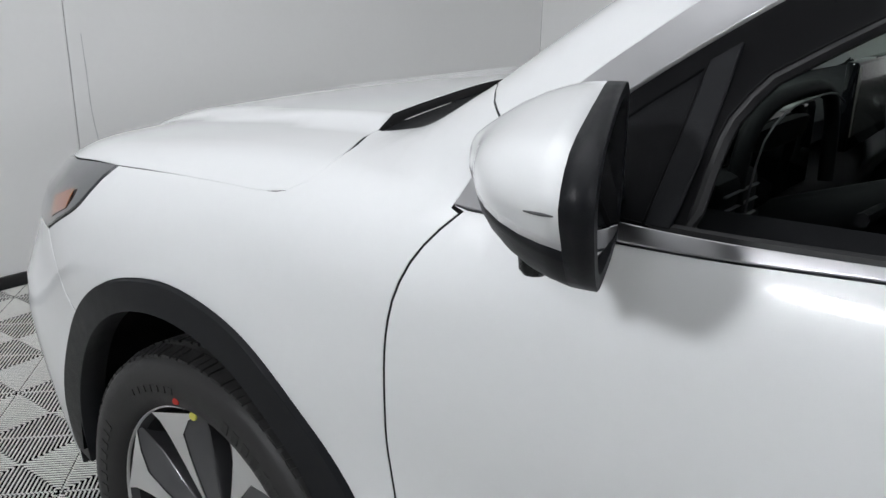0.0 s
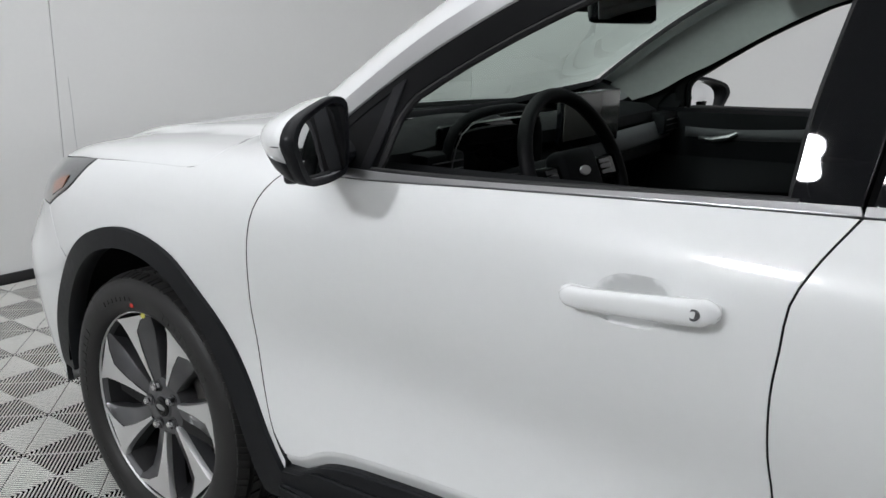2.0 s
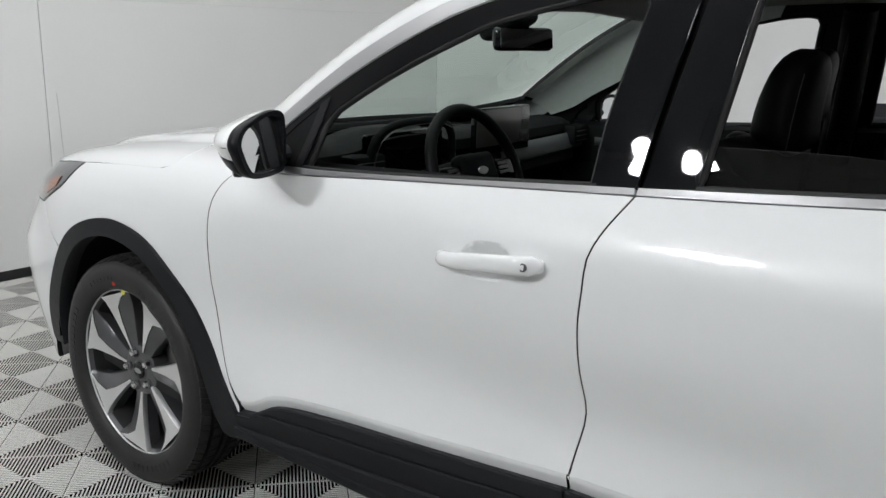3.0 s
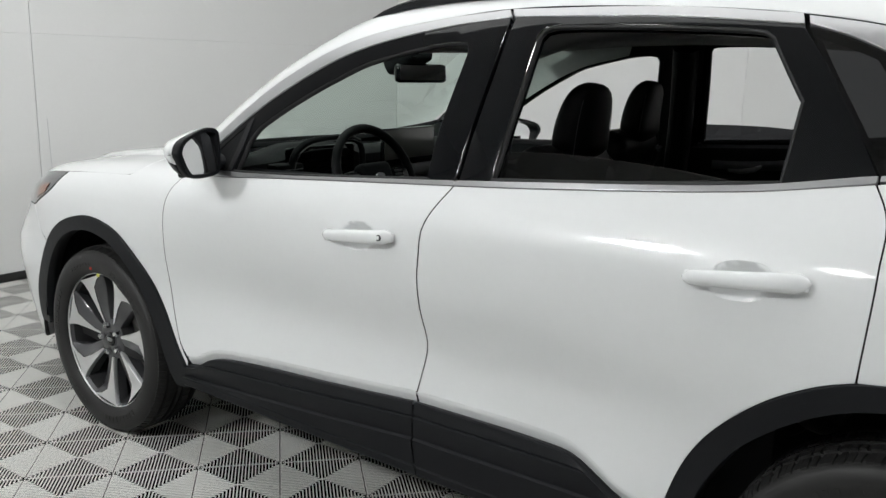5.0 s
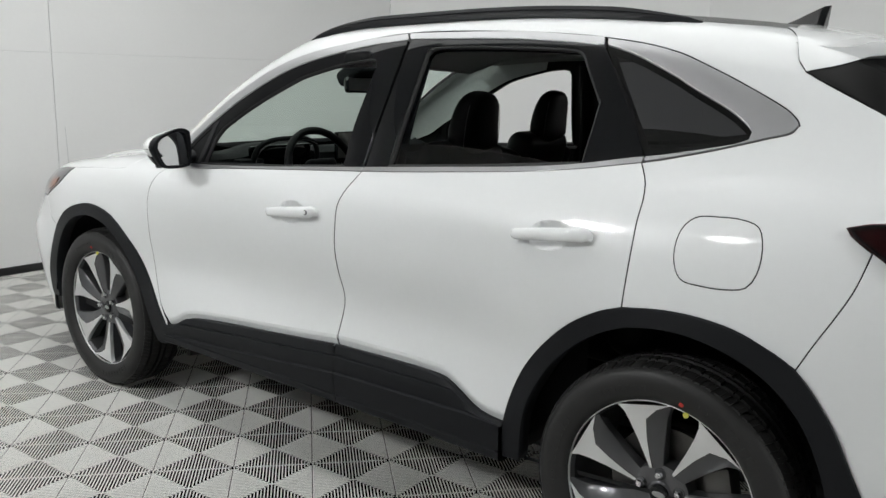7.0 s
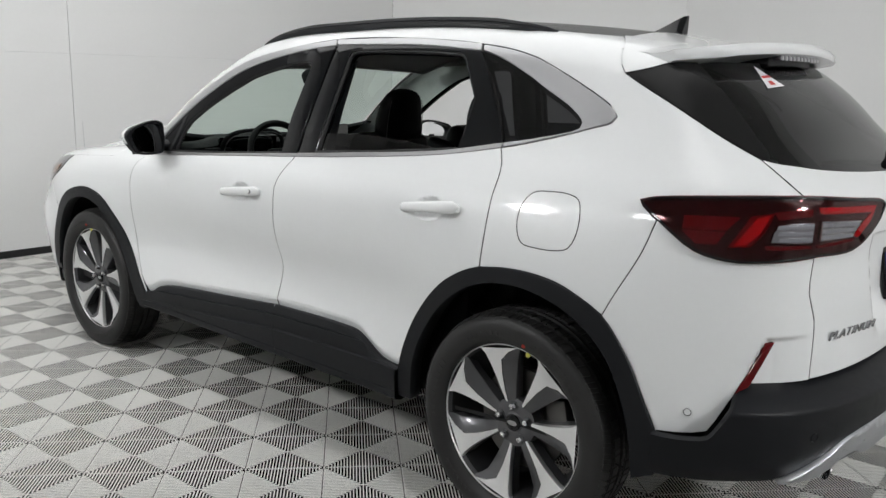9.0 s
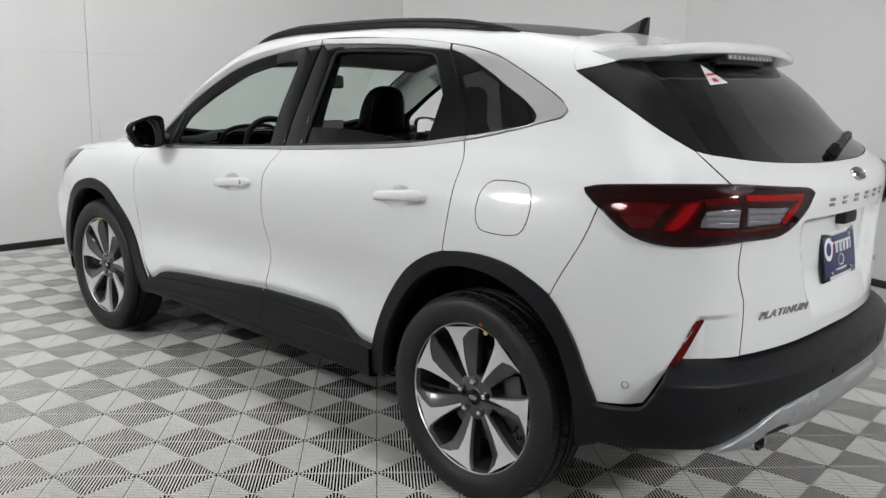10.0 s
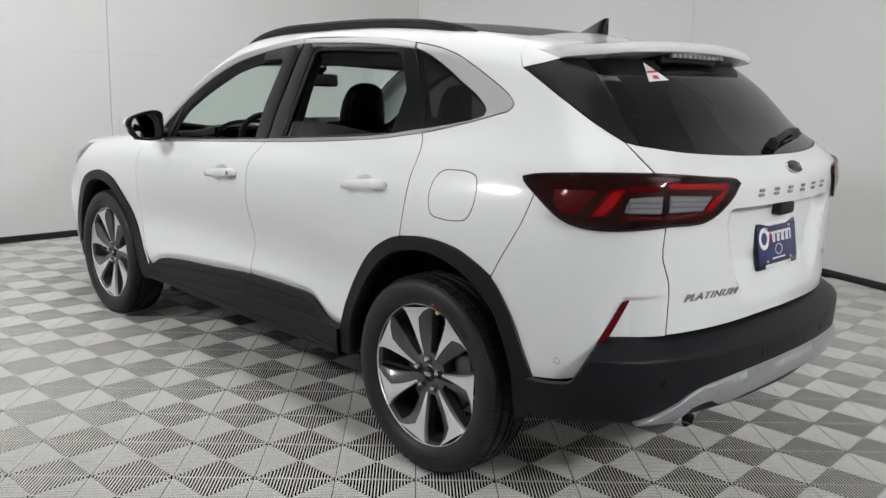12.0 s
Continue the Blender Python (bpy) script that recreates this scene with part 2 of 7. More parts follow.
def part(name, bm, mat, parent, label="", smooth=30):
    """Links a bmesh as one mesh object under a thing or a part."""
    me = bpy.data.meshes.new(name)
    bmesh.ops.recalc_face_normals(bm, faces=bm.faces)
    if smooth:
        for f in bm.faces:
            f.smooth = True
        for e in bm.edges:
            e.smooth = not (len(e.link_faces) == 2 and e.calc_face_angle(0) > radians(smooth))
    bm.to_mesh(me)
    bm.free()
    me.materials.append(mat)
    return under(new(name, me), parent, label)


def box(bm, lo, hi, bevel=0.0, m=None, segments=2):
    size = [b - a for a, b in zip(lo, hi)]
    made = bmesh.ops.create_cube(bm, size=1.0)["verts"]
    for v in made:
        v.co = Vector([a + (c + 0.5) * s for a, c, s in zip(lo, v.co, size)])
    if bevel:
        edges = list({e for v in made for e in v.link_edges})
        made = [v for v in bmesh.ops.bevel(bm, geom=edges, offset=bevel, segments=segments, affect="EDGES", profile=0.5)["verts"]]
        made = list({v for v in made})
    if m is not None:
        bmesh.ops.transform(bm, matrix=m, verts=made)
    return made


def tube(bm, points, radius, sides=8, closed=False):
    """A round bar along points; radius a number or one a point."""
    pts = [Vector(p) for p in points]
    n = len(pts)
    rings = []
    side = None
    for i, p in enumerate(pts):
        a = pts[(i - 1) % n] if closed or i else pts[0]
        b = pts[(i + 1) % n] if closed or i < n - 1 else pts[-1]
        d = (b - a).normalized()
        side = d.orthogonal().normalized() if side is None else (side - d * side.dot(d)).normalized()
        up = d.cross(side)
        r = radius[i] if isinstance(radius, (list, tuple)) else radius
        rings.append([bm.verts.new(p + (side * math.cos(k * math.tau / sides) + up * math.sin(k * math.tau / sides)) * r) for k in range(sides)])
    for i in range(n if closed else n - 1):
        r0, r1 = rings[i], rings[(i + 1) % n]
        for k in range(sides):
            bm.faces.new((r0[k], r0[(k + 1) % sides], r1[(k + 1) % sides], r1[k]))
    if not closed:
        bm.faces.new(rings[0][::-1])
        bm.faces.new(rings[-1])


def lathe(bm, profile, steps, m=None, closed=True, span=math.tau, start=0.0):
    """Turns (radius, height) pairs round the z axis."""
    full = abs(span - math.tau) < 1e-6
    rings = []
    for k in range(steps if full else steps + 1):
        a = start + span * k / steps
        rings.append([bm.verts.new((r * math.cos(a), r * math.sin(a), h)) for r, h in profile])
    n = len(profile)
    for k in range(steps):
        r0, r1 = rings[k], rings[(k + 1) % len(rings)]
        for i in range(n if closed else n - 1):
            j = (i + 1) % n
            bm.faces.new((r0[i], r1[i], r1[j], r0[j]))
    if m is not None:
        bmesh.ops.transform(bm, matrix=m, verts=[v for r in rings for v in r])


def smooth_line(points, step=0.02, closed=False):
    """Points along a centripetal-like curve through the given ones (any dimension)."""
    p = np.array(points, float)
    if len(p) < 3:
        n = max(int(np.linalg.norm(p[-1] - p[0]) / step), 1)
        return [p[0] + (p[-1] - p[0]) * k / n for k in range(n + 1)]
    n = len(p)
    out = []
    for i in range(n if closed else n - 1):
        a, b, c, d = (p[(i - 1) % n] if closed or i else 2 * p[0] - p[1], p[i], p[(i + 1) % n],
                      p[(i + 2) % n] if closed or i < n - 2 else 2 * p[-1] - p[-2])
        t1, t2, t3 = (max(np.linalg.norm(v), 1e-6) ** 0.5 for v in (b - a, c - b, d - c))
        m1 = ((b - a) / t1 - (c - a) / (t1 + t2) + (c - b) / t2) * t2
        m2 = ((c - b) / t2 - (d - b) / (t2 + t3) + (d - c) / t3) * t2
        k = max(int(np.linalg.norm(c - b) / step), 1)
        for s in np.arange(k) / k:
            out.append((2 * s ** 3 - 3 * s ** 2 + 1) * b + (s ** 3 - 2 * s ** 2 + s) * m1 + (3 * s ** 2 - 2 * s ** 3) * c + (s ** 3 - s ** 2) * m2)
    if not closed:
        out.append(p[-1])
    return out


# ---- charts: u runs along the car's flank and round its ends, v up the section ----
REAR_TURN, FRONT_TURN, FAN, RISE = 2.6, 0.05, 0.9, 0.85


def aim(u):
    """Origin x and level heading (from -y towards +x) of a chart line."""
    u = np.asarray(u, float)
    turn = np.where(u > REAR_TURN, (u - REAR_TURN) / FAN, np.where(u < FRONT_TURN, (u - FRONT_TURN) / FAN, 0.0))
    return np.clip(u, FRONT_TURN, REAR_TURN), turn


def flank(u, v):
    x0, turn = aim(u)
    a = np.asarray(v, float) / RISE
    d = np.stack([np.sin(turn) * np.cos(a), -np.cos(turn) * np.cos(a), np.sin(a)], -1)
    o = np.stack([x0, np.zeros_like(x0), np.ones_like(x0)], -1)
    lo, hi = np.zeros_like(x0), np.full_like(x0, 2.2)
    for _ in range(32):
        mid = (lo + hi) / 2
        p = o + d * mid[..., None]
        out = skin(p[..., 0], p[..., 1], p[..., 2]) > 0
        hi, lo = np.where(out, mid, hi), np.where(out, lo, mid)
    return o + d * hi[..., None]


def lid(x, y):
    x, y = np.asarray(x, float), np.asarray(y, float)
    lo, hi = np.full_like(x, 0.55), np.full_like(x, 2.2)
    for _ in range(32):
        mid = (lo + hi) / 2
        out = skin(x, y, mid) > 0
        hi, lo = np.where(out, mid, hi), np.where(out, lo, mid)
    return np.stack([x, y, hi], -1)


def facing(p, e=0.002):
    g = np.stack([skin(p[..., 0] + (e if k == 0 else 0), p[..., 1] + (e if k == 1 else 0), p[..., 2] + (e if k == 2 else 0)) -
                  skin(p[..., 0] - (e if k == 0 else 0), p[..., 1] - (e if k == 1 else 0), p[..., 2] - (e if k == 2 else 0)) for k in range(3)], -1)
    return g / np.maximum(np.linalg.norm(g, axis=-1, keepdims=True), 1e-9)


def uv(p):
    """Chart place of a world point near the flank; (x, z) pairs are met with the left flank first."""
    if len(p) == 2:
        lo, hi = np.array(0.0), np.array(1.2)
        for _ in range(32):
            mid = (lo + hi) / 2
            out = skin(np.array(p[0]), -mid, np.array(p[1])) > 0
            hi, lo = np.where(out, mid, hi), np.where(out, lo, mid)
        p = (p[0], -float(hi), p[1])
    x, y, z = p
    if x > REAR_TURN:
        turn, r = math.atan2(x - REAR_TURN, -y), math.hypot(x - REAR_TURN, y)
        u = REAR_TURN + turn * FAN
    elif x < FRONT_TURN:
        turn, r = math.atan2(x - FRONT_TURN, -y), math.hypot(x - FRONT_TURN, y)
        u = FRONT_TURN + turn * FAN
    else:
        u, r = x, abs(y)
    return (u, math.atan2(z - 1, r) * RISE)


def outline(*runs, step=0.02, chart=uv):
    """A closed chart line of smooth runs that meet in corners; a run's end may be the next one's start."""
    out = []
    for run in runs:
        pts = smooth_line([chart(p) if chart else p for p in run], step)
        if out and np.linalg.norm(np.array(out[-1]) - pts[0]) < 1e-6:
            pts = pts[1:]
        out += list(pts)
    if np.linalg.norm(np.array(out[0]) - out[-1]) < 1e-6:
        out = out[:-1]
    return np.array(out)


def area(loop):
    return 0.5 * np.sum(loop[:, 0] * np.roll(loop[:, 1], -1) - np.roll(loop[:, 0], -1) * loop[:, 1])


def shrunk(loop, d):
    """A loop moved to its inside by d."""
    if not d:
        return loop
    s = 1 if area(loop) > 0 else -1
    a, b = loop - np.roll(loop, 1, 0), np.roll(loop, -1, 0) - loop
    a, b = a / np.maximum(np.linalg.norm(a, axis=1, keepdims=True), 1e-9), b / np.maximum(np.linalg.norm(b, axis=1, keepdims=True), 1e-9)
    na, nb = np.stack([-a[:, 1], a[:, 0]], 1) * s, np.stack([-b[:, 1], b[:, 0]], 1) * s
    n = na + nb
    n = n / np.maximum(np.sum(n * na, axis=1, keepdims=True), 0.5)
    return loop + n * d


def within(pts, loop):
    x, y = pts[:, 0][:, None], pts[:, 1][:, None]
    x0, y0 = loop[:, 0][None], loop[:, 1][None]
    x1, y1 = np.roll(loop[:, 0], -1)[None], np.roll(loop[:, 1], -1)[None]
    dy = np.where(np.abs(y1 - y0) < 1e-12, 1e-12, y1 - y0)
    hit = ((y0 > y) != (y1 > y)) & (x < (x1 - x0) * (y - y0) / dy + x0)
    return hit.sum(1) % 2 == 1


def filled(loops, grid):
    """Triangles of a chart region: first loop outside, the others holes."""
    loops = [np.array(l) for l in loops]
    lo, hi = loops[0].min(0), loops[0].max(0)
    gx, gy = np.meshgrid(np.arange(lo[0] + grid / 2, hi[0], grid), np.arange(lo[1] + grid / 2, hi[1], grid))
    pts = np.stack([gx.ravel(), gy.ravel()], 1)
    keep = within(pts, loops[0])
    for l in loops[1:]:
        keep &= ~within(pts, l)
    pts = pts[keep]
    edge = np.concatenate(loops)
    if len(pts):
        near = np.array([np.min(np.sum((edge - p) ** 2, 1)) for p in pts])
        pts = pts[near > (0.45 * grid) ** 2]
    verts, edges, n = [], [], 0
    for l in loops:
        k = len(l)
        verts += [Vector(v) for v in l]
        edges += [(n + i, n + (i + 1) % k) for i in range(k)]
        n += k
    verts += [Vector(v) for v in pts]
    from_cdt = geometry.delaunay_2d_cdt(verts, edges, [], 0, 1e-7)
    v = np.array([tuple(c) for c in from_cdt[0]])
    f = np.array([t for t in from_cdt[2] if len(t) == 3])
    c = v[f].mean(1)
    keep = within(c, loops[0])
    for l in loops[1:]:
        keep &= ~within(c, l)
    f = f[keep]
    a, b, cc = v[f[:, 0]], v[f[:, 1]], v[f[:, 2]]
    flip = ((b - a)[:, 0] * (cc - a)[:, 1] - (b - a)[:, 1] * (cc - a)[:, 0]) < 0
    f[flip] = f[flip][:, ::-1]
    return v, f


def panel(name, loops, mat, parent, label="", lift=0.0, inset=0.0031, fold=0.018, grid=0.035, surface=flank, mirror=False, edge=0.0015, turned=True):
    """A pressed sheet on the car's form: a chart region with its rim folded inwards. lift: metres proud, or a function of chart places."""
    loops = [shrunk(np.array(l), inset if i == 0 else -inset) for i, l in enumerate(loops)]
    v, f = filled(loops, grid)
    p = surface(v[:, 0], v[:, 1])
    n = facing(p)
    up = lift(v[:, 0], v[:, 1], p) if callable(lift) else np.full(len(v), float(lift))
    verts = p + n * up[:, None]
    if callable(lift):
        e = 0.003
        du, dv = v + (e, 0), v + (0, e)
        pu, pv = surface(du[:, 0], du[:, 1]), surface(dv[:, 0], dv[:, 1])
        pu, pv = pu + facing(pu) * lift(du[:, 0], du[:, 1], pu)[:, None], pv + facing(pv) * lift(dv[:, 0], dv[:, 1], pv)[:, None]
        m = np.cross(pu - verts, pv - verts)
        m /= np.maximum(np.linalg.norm(m, axis=1, keepdims=True), 1e-12)
        m *= np.sign(np.sum(m * n, 1))[:, None]
        norms = m
    else:
        norms = n.copy()
    tri = [tuple(t) for t in f]
    turns = np.cross(verts[f[:, 1]] - verts[f[:, 0]], verts[f[:, 2]] - verts[f[:, 0]])
    if np.sum(turns * n[f[:, 0]]) < 0:
        tri = [t[::-1] for t in tri]
    out_v, out_n = list(verts), list(norms)
    count = {}
    for t in tri:
        for i in range(3):
            q, r = t[i], t[(i + 1) % 3]
            count[(q, r)] = count.get((q, r), 0) + 1
    rim = [(q, r) for (q, r) in count if (r, q) not in count]
    if fold:
        first, low = {}, {}
        for q, r in rim:
            side = np.cross(verts[r] - verts[q], n[q])
            side /= max(np.linalg.norm(side), 1e-9)
            for w in (q, r):
                first[w] = first.get(w, 0) + side
        for w, side in first.items():
            side = side / max(np.linalg.norm(side), 1e-9)
            base = len(out_v)
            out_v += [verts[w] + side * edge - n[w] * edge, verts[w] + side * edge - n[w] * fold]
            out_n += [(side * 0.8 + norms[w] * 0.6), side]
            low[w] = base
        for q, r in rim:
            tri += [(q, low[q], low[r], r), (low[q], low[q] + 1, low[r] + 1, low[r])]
    out_v, out_n = np.array(out_v), np.array(out_n)
    if mirror:
        out_v, out_n = out_v * (1, -1, 1), out_n * (1, -1, 1)
        tri = [t[::-1] for t in tri]
    ob = under(mesh_object(name, out_v, tri, mat, out_n), parent, label)
    # painted sheets get a black inner fold: the gaps' shade put into colour
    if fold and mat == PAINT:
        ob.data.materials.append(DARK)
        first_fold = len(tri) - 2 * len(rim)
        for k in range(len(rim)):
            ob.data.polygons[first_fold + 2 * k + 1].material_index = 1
    return ob


def empty(name, m=None, parent=None):
    ob = new(name)
    ob.empty_display_size = 0.2
    if m is not None:
        ob.matrix_world = m
    if parent is not None:
        ob.parent = parent
    return ob


def strip(name, tops, rows, low, mat, parent, label="", mirror=False, lean=0.0, ref=None):
    """A moulding along the flank under the line tops of (x, z): rows of (drop, lift), then rows of (height, lift) in low. lean: how far its end slopes back."""
    pts = smooth_line(tops, 0.03)
    n = len(pts)
    verts = []
    for k, (x, z) in enumerate(pts):
        s = k / (n - 1)
        for j, (a, lift) in enumerate(list(rows) + list(low)):
            zz = a if j >= len(rows) else z - a if ref is None or a < 0.012 else min(z - 0.006, float(np.interp(x, ref[0], ref[1])) - a)
            xx = x + (lean[0] * (1 - s) + lean[1] * s if lean else 0) * (z - zz)
            verts.append((*uv((xx, zz)), lift))
    verts = np.array(verts)
    p = flank(verts[:, 0], verts[:, 1])
    p = p + facing(p) * verts[:, 2:3]
    if mirror:
        p = p * (1, -1, 1)
    m = len(rows) + len(low)
    bm = bmesh.new()
    v = [bm.verts.new(q) for q in p]
    for k in range(n - 1):
        for j in range(m - 1):
            bm.faces.new((v[k * m + j], v[k * m + j + 1], v[(k + 1) * m + j + 1], v[(k + 1) * m + j]))
    return part(name, bm, mat, parent, label, smooth=28)


# ---- the studio ----
FRONT_X = -2.48
CORNER_A, CORNER_B, WALL_END = (FRONT_X, 3.74), (0.66, 4.25), (9.5, 1.55)
ROOM_BACK, ROOM_HIGH = -7.5, 4.2


def wall(name, a, b, label, high=ROOM_HIGH, thick=0.12, seams=(), level=0.0):
    """A wall of upright sheets between a and b, seen from its left-hand side, with fine joints at the given runs."""
    a, b = Vector((*a, 0)), Vector((*b, 0))
    along = (b - a).normalized()
    out = Vector((along.y, -along.x, 0)) * -1
    run = (b - a).length
    cuts = [0.0, *seams, run]
    bm = bmesh.new()
    for i in range(len(cuts) - 1):
        for z0, z1 in (((0.0, level), (level + 0.0007, high)) if level else ((0.0, high),)):
            m = Matrix.Translation(a) @ Matrix((along, out, (0, 0, 1))).transposed().to_4x4()
            box(bm, (cuts[i] + (0.002 if i else 0), 0, z0), (cuts[i + 1] - (0.002 if i < len(cuts) - 2 else 0), thick, z1), 0.0015 if run < 14 else 0, m, 1)
    ob = part(name, bm, WALL, None)
    tagged(ob, label, "wall", kind="structure")
    bm = bmesh.new()
    m = Matrix.Translation(a) @ Matrix((along, out, (0, 0, 1))).transposed().to_4x4()
    box(bm, (0, -0.018, 0.0), (run, -0.002, 0.055), 0.004, m)
    tagged(part("baseboard", bm, BASE, None), "black rubber baseboard along the white wall", "baseboard", kind="structure")
    return ob


wall("wall_front", (FRONT_X, ROOM_BACK), CORNER_A, "white painted wall panels with fine upright joints", seams=(1.3, 3.77, 6.3, 7.70), level=1.545)
wall("wall_side", CORNER_A, CORNER_B, "plain white painted wall panels behind the car")
wall("wall_far", CORNER_B, WALL_END, "plain white painted wall running past the car's tail", seams=(4.4,))
# two unseen walls, added to close the room and bounce its light
wall("wall_tail", WALL_END, (9.5, ROOM_BACK), "plain white wall closing the studio")
wall("wall_near", (9.5, ROOM_BACK), (FRONT_X, ROOM_BACK), "plain white wall behind the camera")
bm = bmesh.new()
tube(bm, smooth_line([(FRONT_X + 0.003, 0.262, 1.02), (FRONT_X + 0.003, 0.268, 0.86), (FRONT_X + 0.003, 0.272, 0.70), (FRONT_X + 0.003, 0.280, 0.62), (FRONT_X + 0.003, 0.294, 0.52)], 0.03), 0.0009, 6)
tagged(part("cable", bm, SKID, None), "thin grey cable hanging loose on the wall", "cable")
# unseen ceiling that closes the room above and carries the added panels
bm = bmesh.new()
box(bm, (FRONT_X - 0.2, ROOM_BACK - 0.2, ROOM_HIGH), (9.7, 4.5, ROOM_HIGH + 0.1))
tagged(part("ceiling", bm, CEIL, None), "plain white studio ceiling with long lamp panels", "ceiling", kind="structure")
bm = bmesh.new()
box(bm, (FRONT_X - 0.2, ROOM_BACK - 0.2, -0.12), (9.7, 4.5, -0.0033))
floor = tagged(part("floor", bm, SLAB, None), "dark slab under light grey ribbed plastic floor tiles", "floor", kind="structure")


def fill_panel(x0, x1, y0, y1, z, power):
    ob = empty("ceiling_light", Matrix.Translation(((x0 + x1) / 2, (y0 + y1) / 2, z)))
    tagged(ob, "long white softbox panel hung under the ceiling", "ceiling light", "studio ceiling lights")
    w, d = (x1 - x0) / 2, (y1 - y0) / 2
    bm = bmesh.new()
    for lo, hi in (((-w - 0.04, -d - 0.04, 0), (w + 0.04, -d, 0.10)), ((-w - 0.04, d, 0), (w + 0.04, d + 0.04, 0.10)),
                   ((-w - 0.04, -d, 0), (-w, d, 0.10)), ((w, -d, 0), (w + 0.04, d, 0.10)), ((-w, -d, 0.06), (w, d, 0.10))):
        box(bm, lo, hi)
    part("frame", bm, CEIL, ob)
    bm = bmesh.new()
    box(bm, (-w, -d, 0.035), (w, d, 0.05))
    part("diffuser", bm, glowing("softbox_diffuser", (1.0, 0.99, 0.975), power), ob)
    return ob


# unseen panels added as fill: one over the car, one towards its tail
fill_panel(-2.3, 3.3, -2.4, 1.6, 4.10, 1.30)
fill_panel(5.6, 8.8, -1.6, 1.2, 4.10, 1.6)

# ---- the car ----
car = empty("car")
tagged(car, "white compact crossover car with black cladding and lowered windows", "car")


def up(x, y):
    return tuple(float(c) for c in lid(np.array([x]), np.array([y]))[0])


GAP_F = [(0.478, 1.04), (0.447, 0.985), (0.423, 0.91), (0.412, 0.80), (0.405, 0.71), (0.42, 0.58), (0.465, 0.455), (0.505, 0.40)]
GAP_B = [(1.583, 1.117), (1.542, 1.047), (1.523, 0.998), (1.519, 0.937), (1.514, 0.87), (1.517, 0.768), (1.527, 0.679), (1.511, 0.592), (1.502, 0.513)]
GAP_R = [(2.558, 1.218), (2.588, 1.167), (2.597, 1.125), (2.597, 1.081), (2.598, 1.026), (2.592, 0.857)]
BELT_F = [(0.462, 1.043), (0.650, 1.054), (1.047, 1.083), (1.583, 1.117)]
BELT_R = [(1.583, 1.117), (1.831, 1.135), (2.323, 1.181), (2.558, 1.218)]
SILL_F = [(0.505, 0.40), (0.56, 0.396), (0.62, 0.429), (0.678, 0.445), (0.85, 0.464), (1.17, 0.487), (1.502, 0.513)]
SILL_R = [(1.502, 0.513), (1.75, 0.517), (1.882, 0.517), (1.984, 0.511), (2.04, 0.487), (2.129, 0.442), (2.226, 0.43)]
ARCH_R = [(2.226, 0.43), (2.24, 0.50), (2.276, 0.60), (2.34, 0.69), (2.437, 0.78), (2.53, 0.835), (2.592, 0.857), (2.70, 0.87), (2.80, 0.868), (2.90, 0.848), (3.026, 0.787), (3.115, 0.673), (3.164, 0.571), (3.203, 0.492)]
ARCH_R_IN = [(2.285, 0.33), (2.30, 0.50), (2.345, 0.60), (2.405, 0.678), (2.494, 0.753), (2.574, 0.797), (2.65, 0.818), (2.758, 0.823), (2.877, 0.796), (2.974, 0.745), (3.05, 0.665), (3.10, 0.56), (3.13, 0.45), (3.14, 0.33)]
ARCH_F = [(0.505, 0.37), (0.44, 0.46), (0.377, 0.56), (0.271, 0.704), (0.154, 0.804), (0.004, 0.842), (-0.111, 0.832), (-0.23, 0.79), (-0.367, 0.69), (-0.475, 0.556), (-0.53, 0.441), (-0.54, 0.35)]
ARCH_F_IN = [(0.415, 0.33), (0.36, 0.45), (0.300, 0.55), (0.219, 0.668), (0.123, 0.755), (0.002, 0.790), (-0.114, 0.780), (-0.222, 0.732), (-0.346, 0.624), (-0.427, 0.493), (-0.455, 0.392), (-0.46, 0.33)]
DLO_TOP = [(0.462, 1.043), (0.475, 1.085), (0.58, 1.185), (0.647, 1.238), (0.811, 1.351), (1.073, 1.477), (1.415, 1.545), (1.645, 1.570), (2.078, 1.566), (2.356, 1.546), (2.534, 1.517), (2.738, 1.44), (2.90, 1.358), (2.925, 1.33), (2.914, 1.312), (2.863, 1.296), (2.771, 1.269), (2.558, 1.218)]
LAMP_TOP = [(3.085, -0.832, 1.114), (3.122, -0.824, 1.124), (3.323, -0.783, 1.144), (3.469, -0.68, 1.15)]
LAMP_TOP_IN = [(3.469, -0.68, 1.15), (3.547, -0.508, 1.139), (3.575, -0.40, 1.13), (3.582, -0.380, 1.118)]
LAMP_END = [(3.582, -0.380, 1.118), (3.580, -0.41, 1.08), (3.56, -0.463, 1.029), (3.542, -0.519, 1.002), (3.498, -0.653, 0.995)]
LAMP_LOW = [(3.498, -0.653, 0.995), (3.423, -0.77, 0.981), (3.34, -0.827, 0.98), (3.257, -0.851, 1.0), (3.144, -0.846, 1.068), (3.095, -0.838, 1.10), (3.085, -0.832, 1.114)]
GATE_SIDE = [(3.498, -0.653, 0.995), (3.495, -0.652, 0.893), (3.507, -0.628, 0.821), (3.512, -0.626, 0.652)]
GATE_TOP = [(3.469, -0.68, 1.15), (3.425, -0.678, 1.181), (3.34, -0.662, 1.236)]
BAND_LOW = [(3.34, -0.662, 1.236), (3.234, -0.676, 1.288), (3.078, -0.676, 1.371), (2.909, -0.652, 1.454)]
SPOILER_SIDE = [(2.909, -0.652, 1.454), (2.885, -0.635, 1.478), (2.85, -0.56, 1.53), (2.80, -0.48, 1.563)]
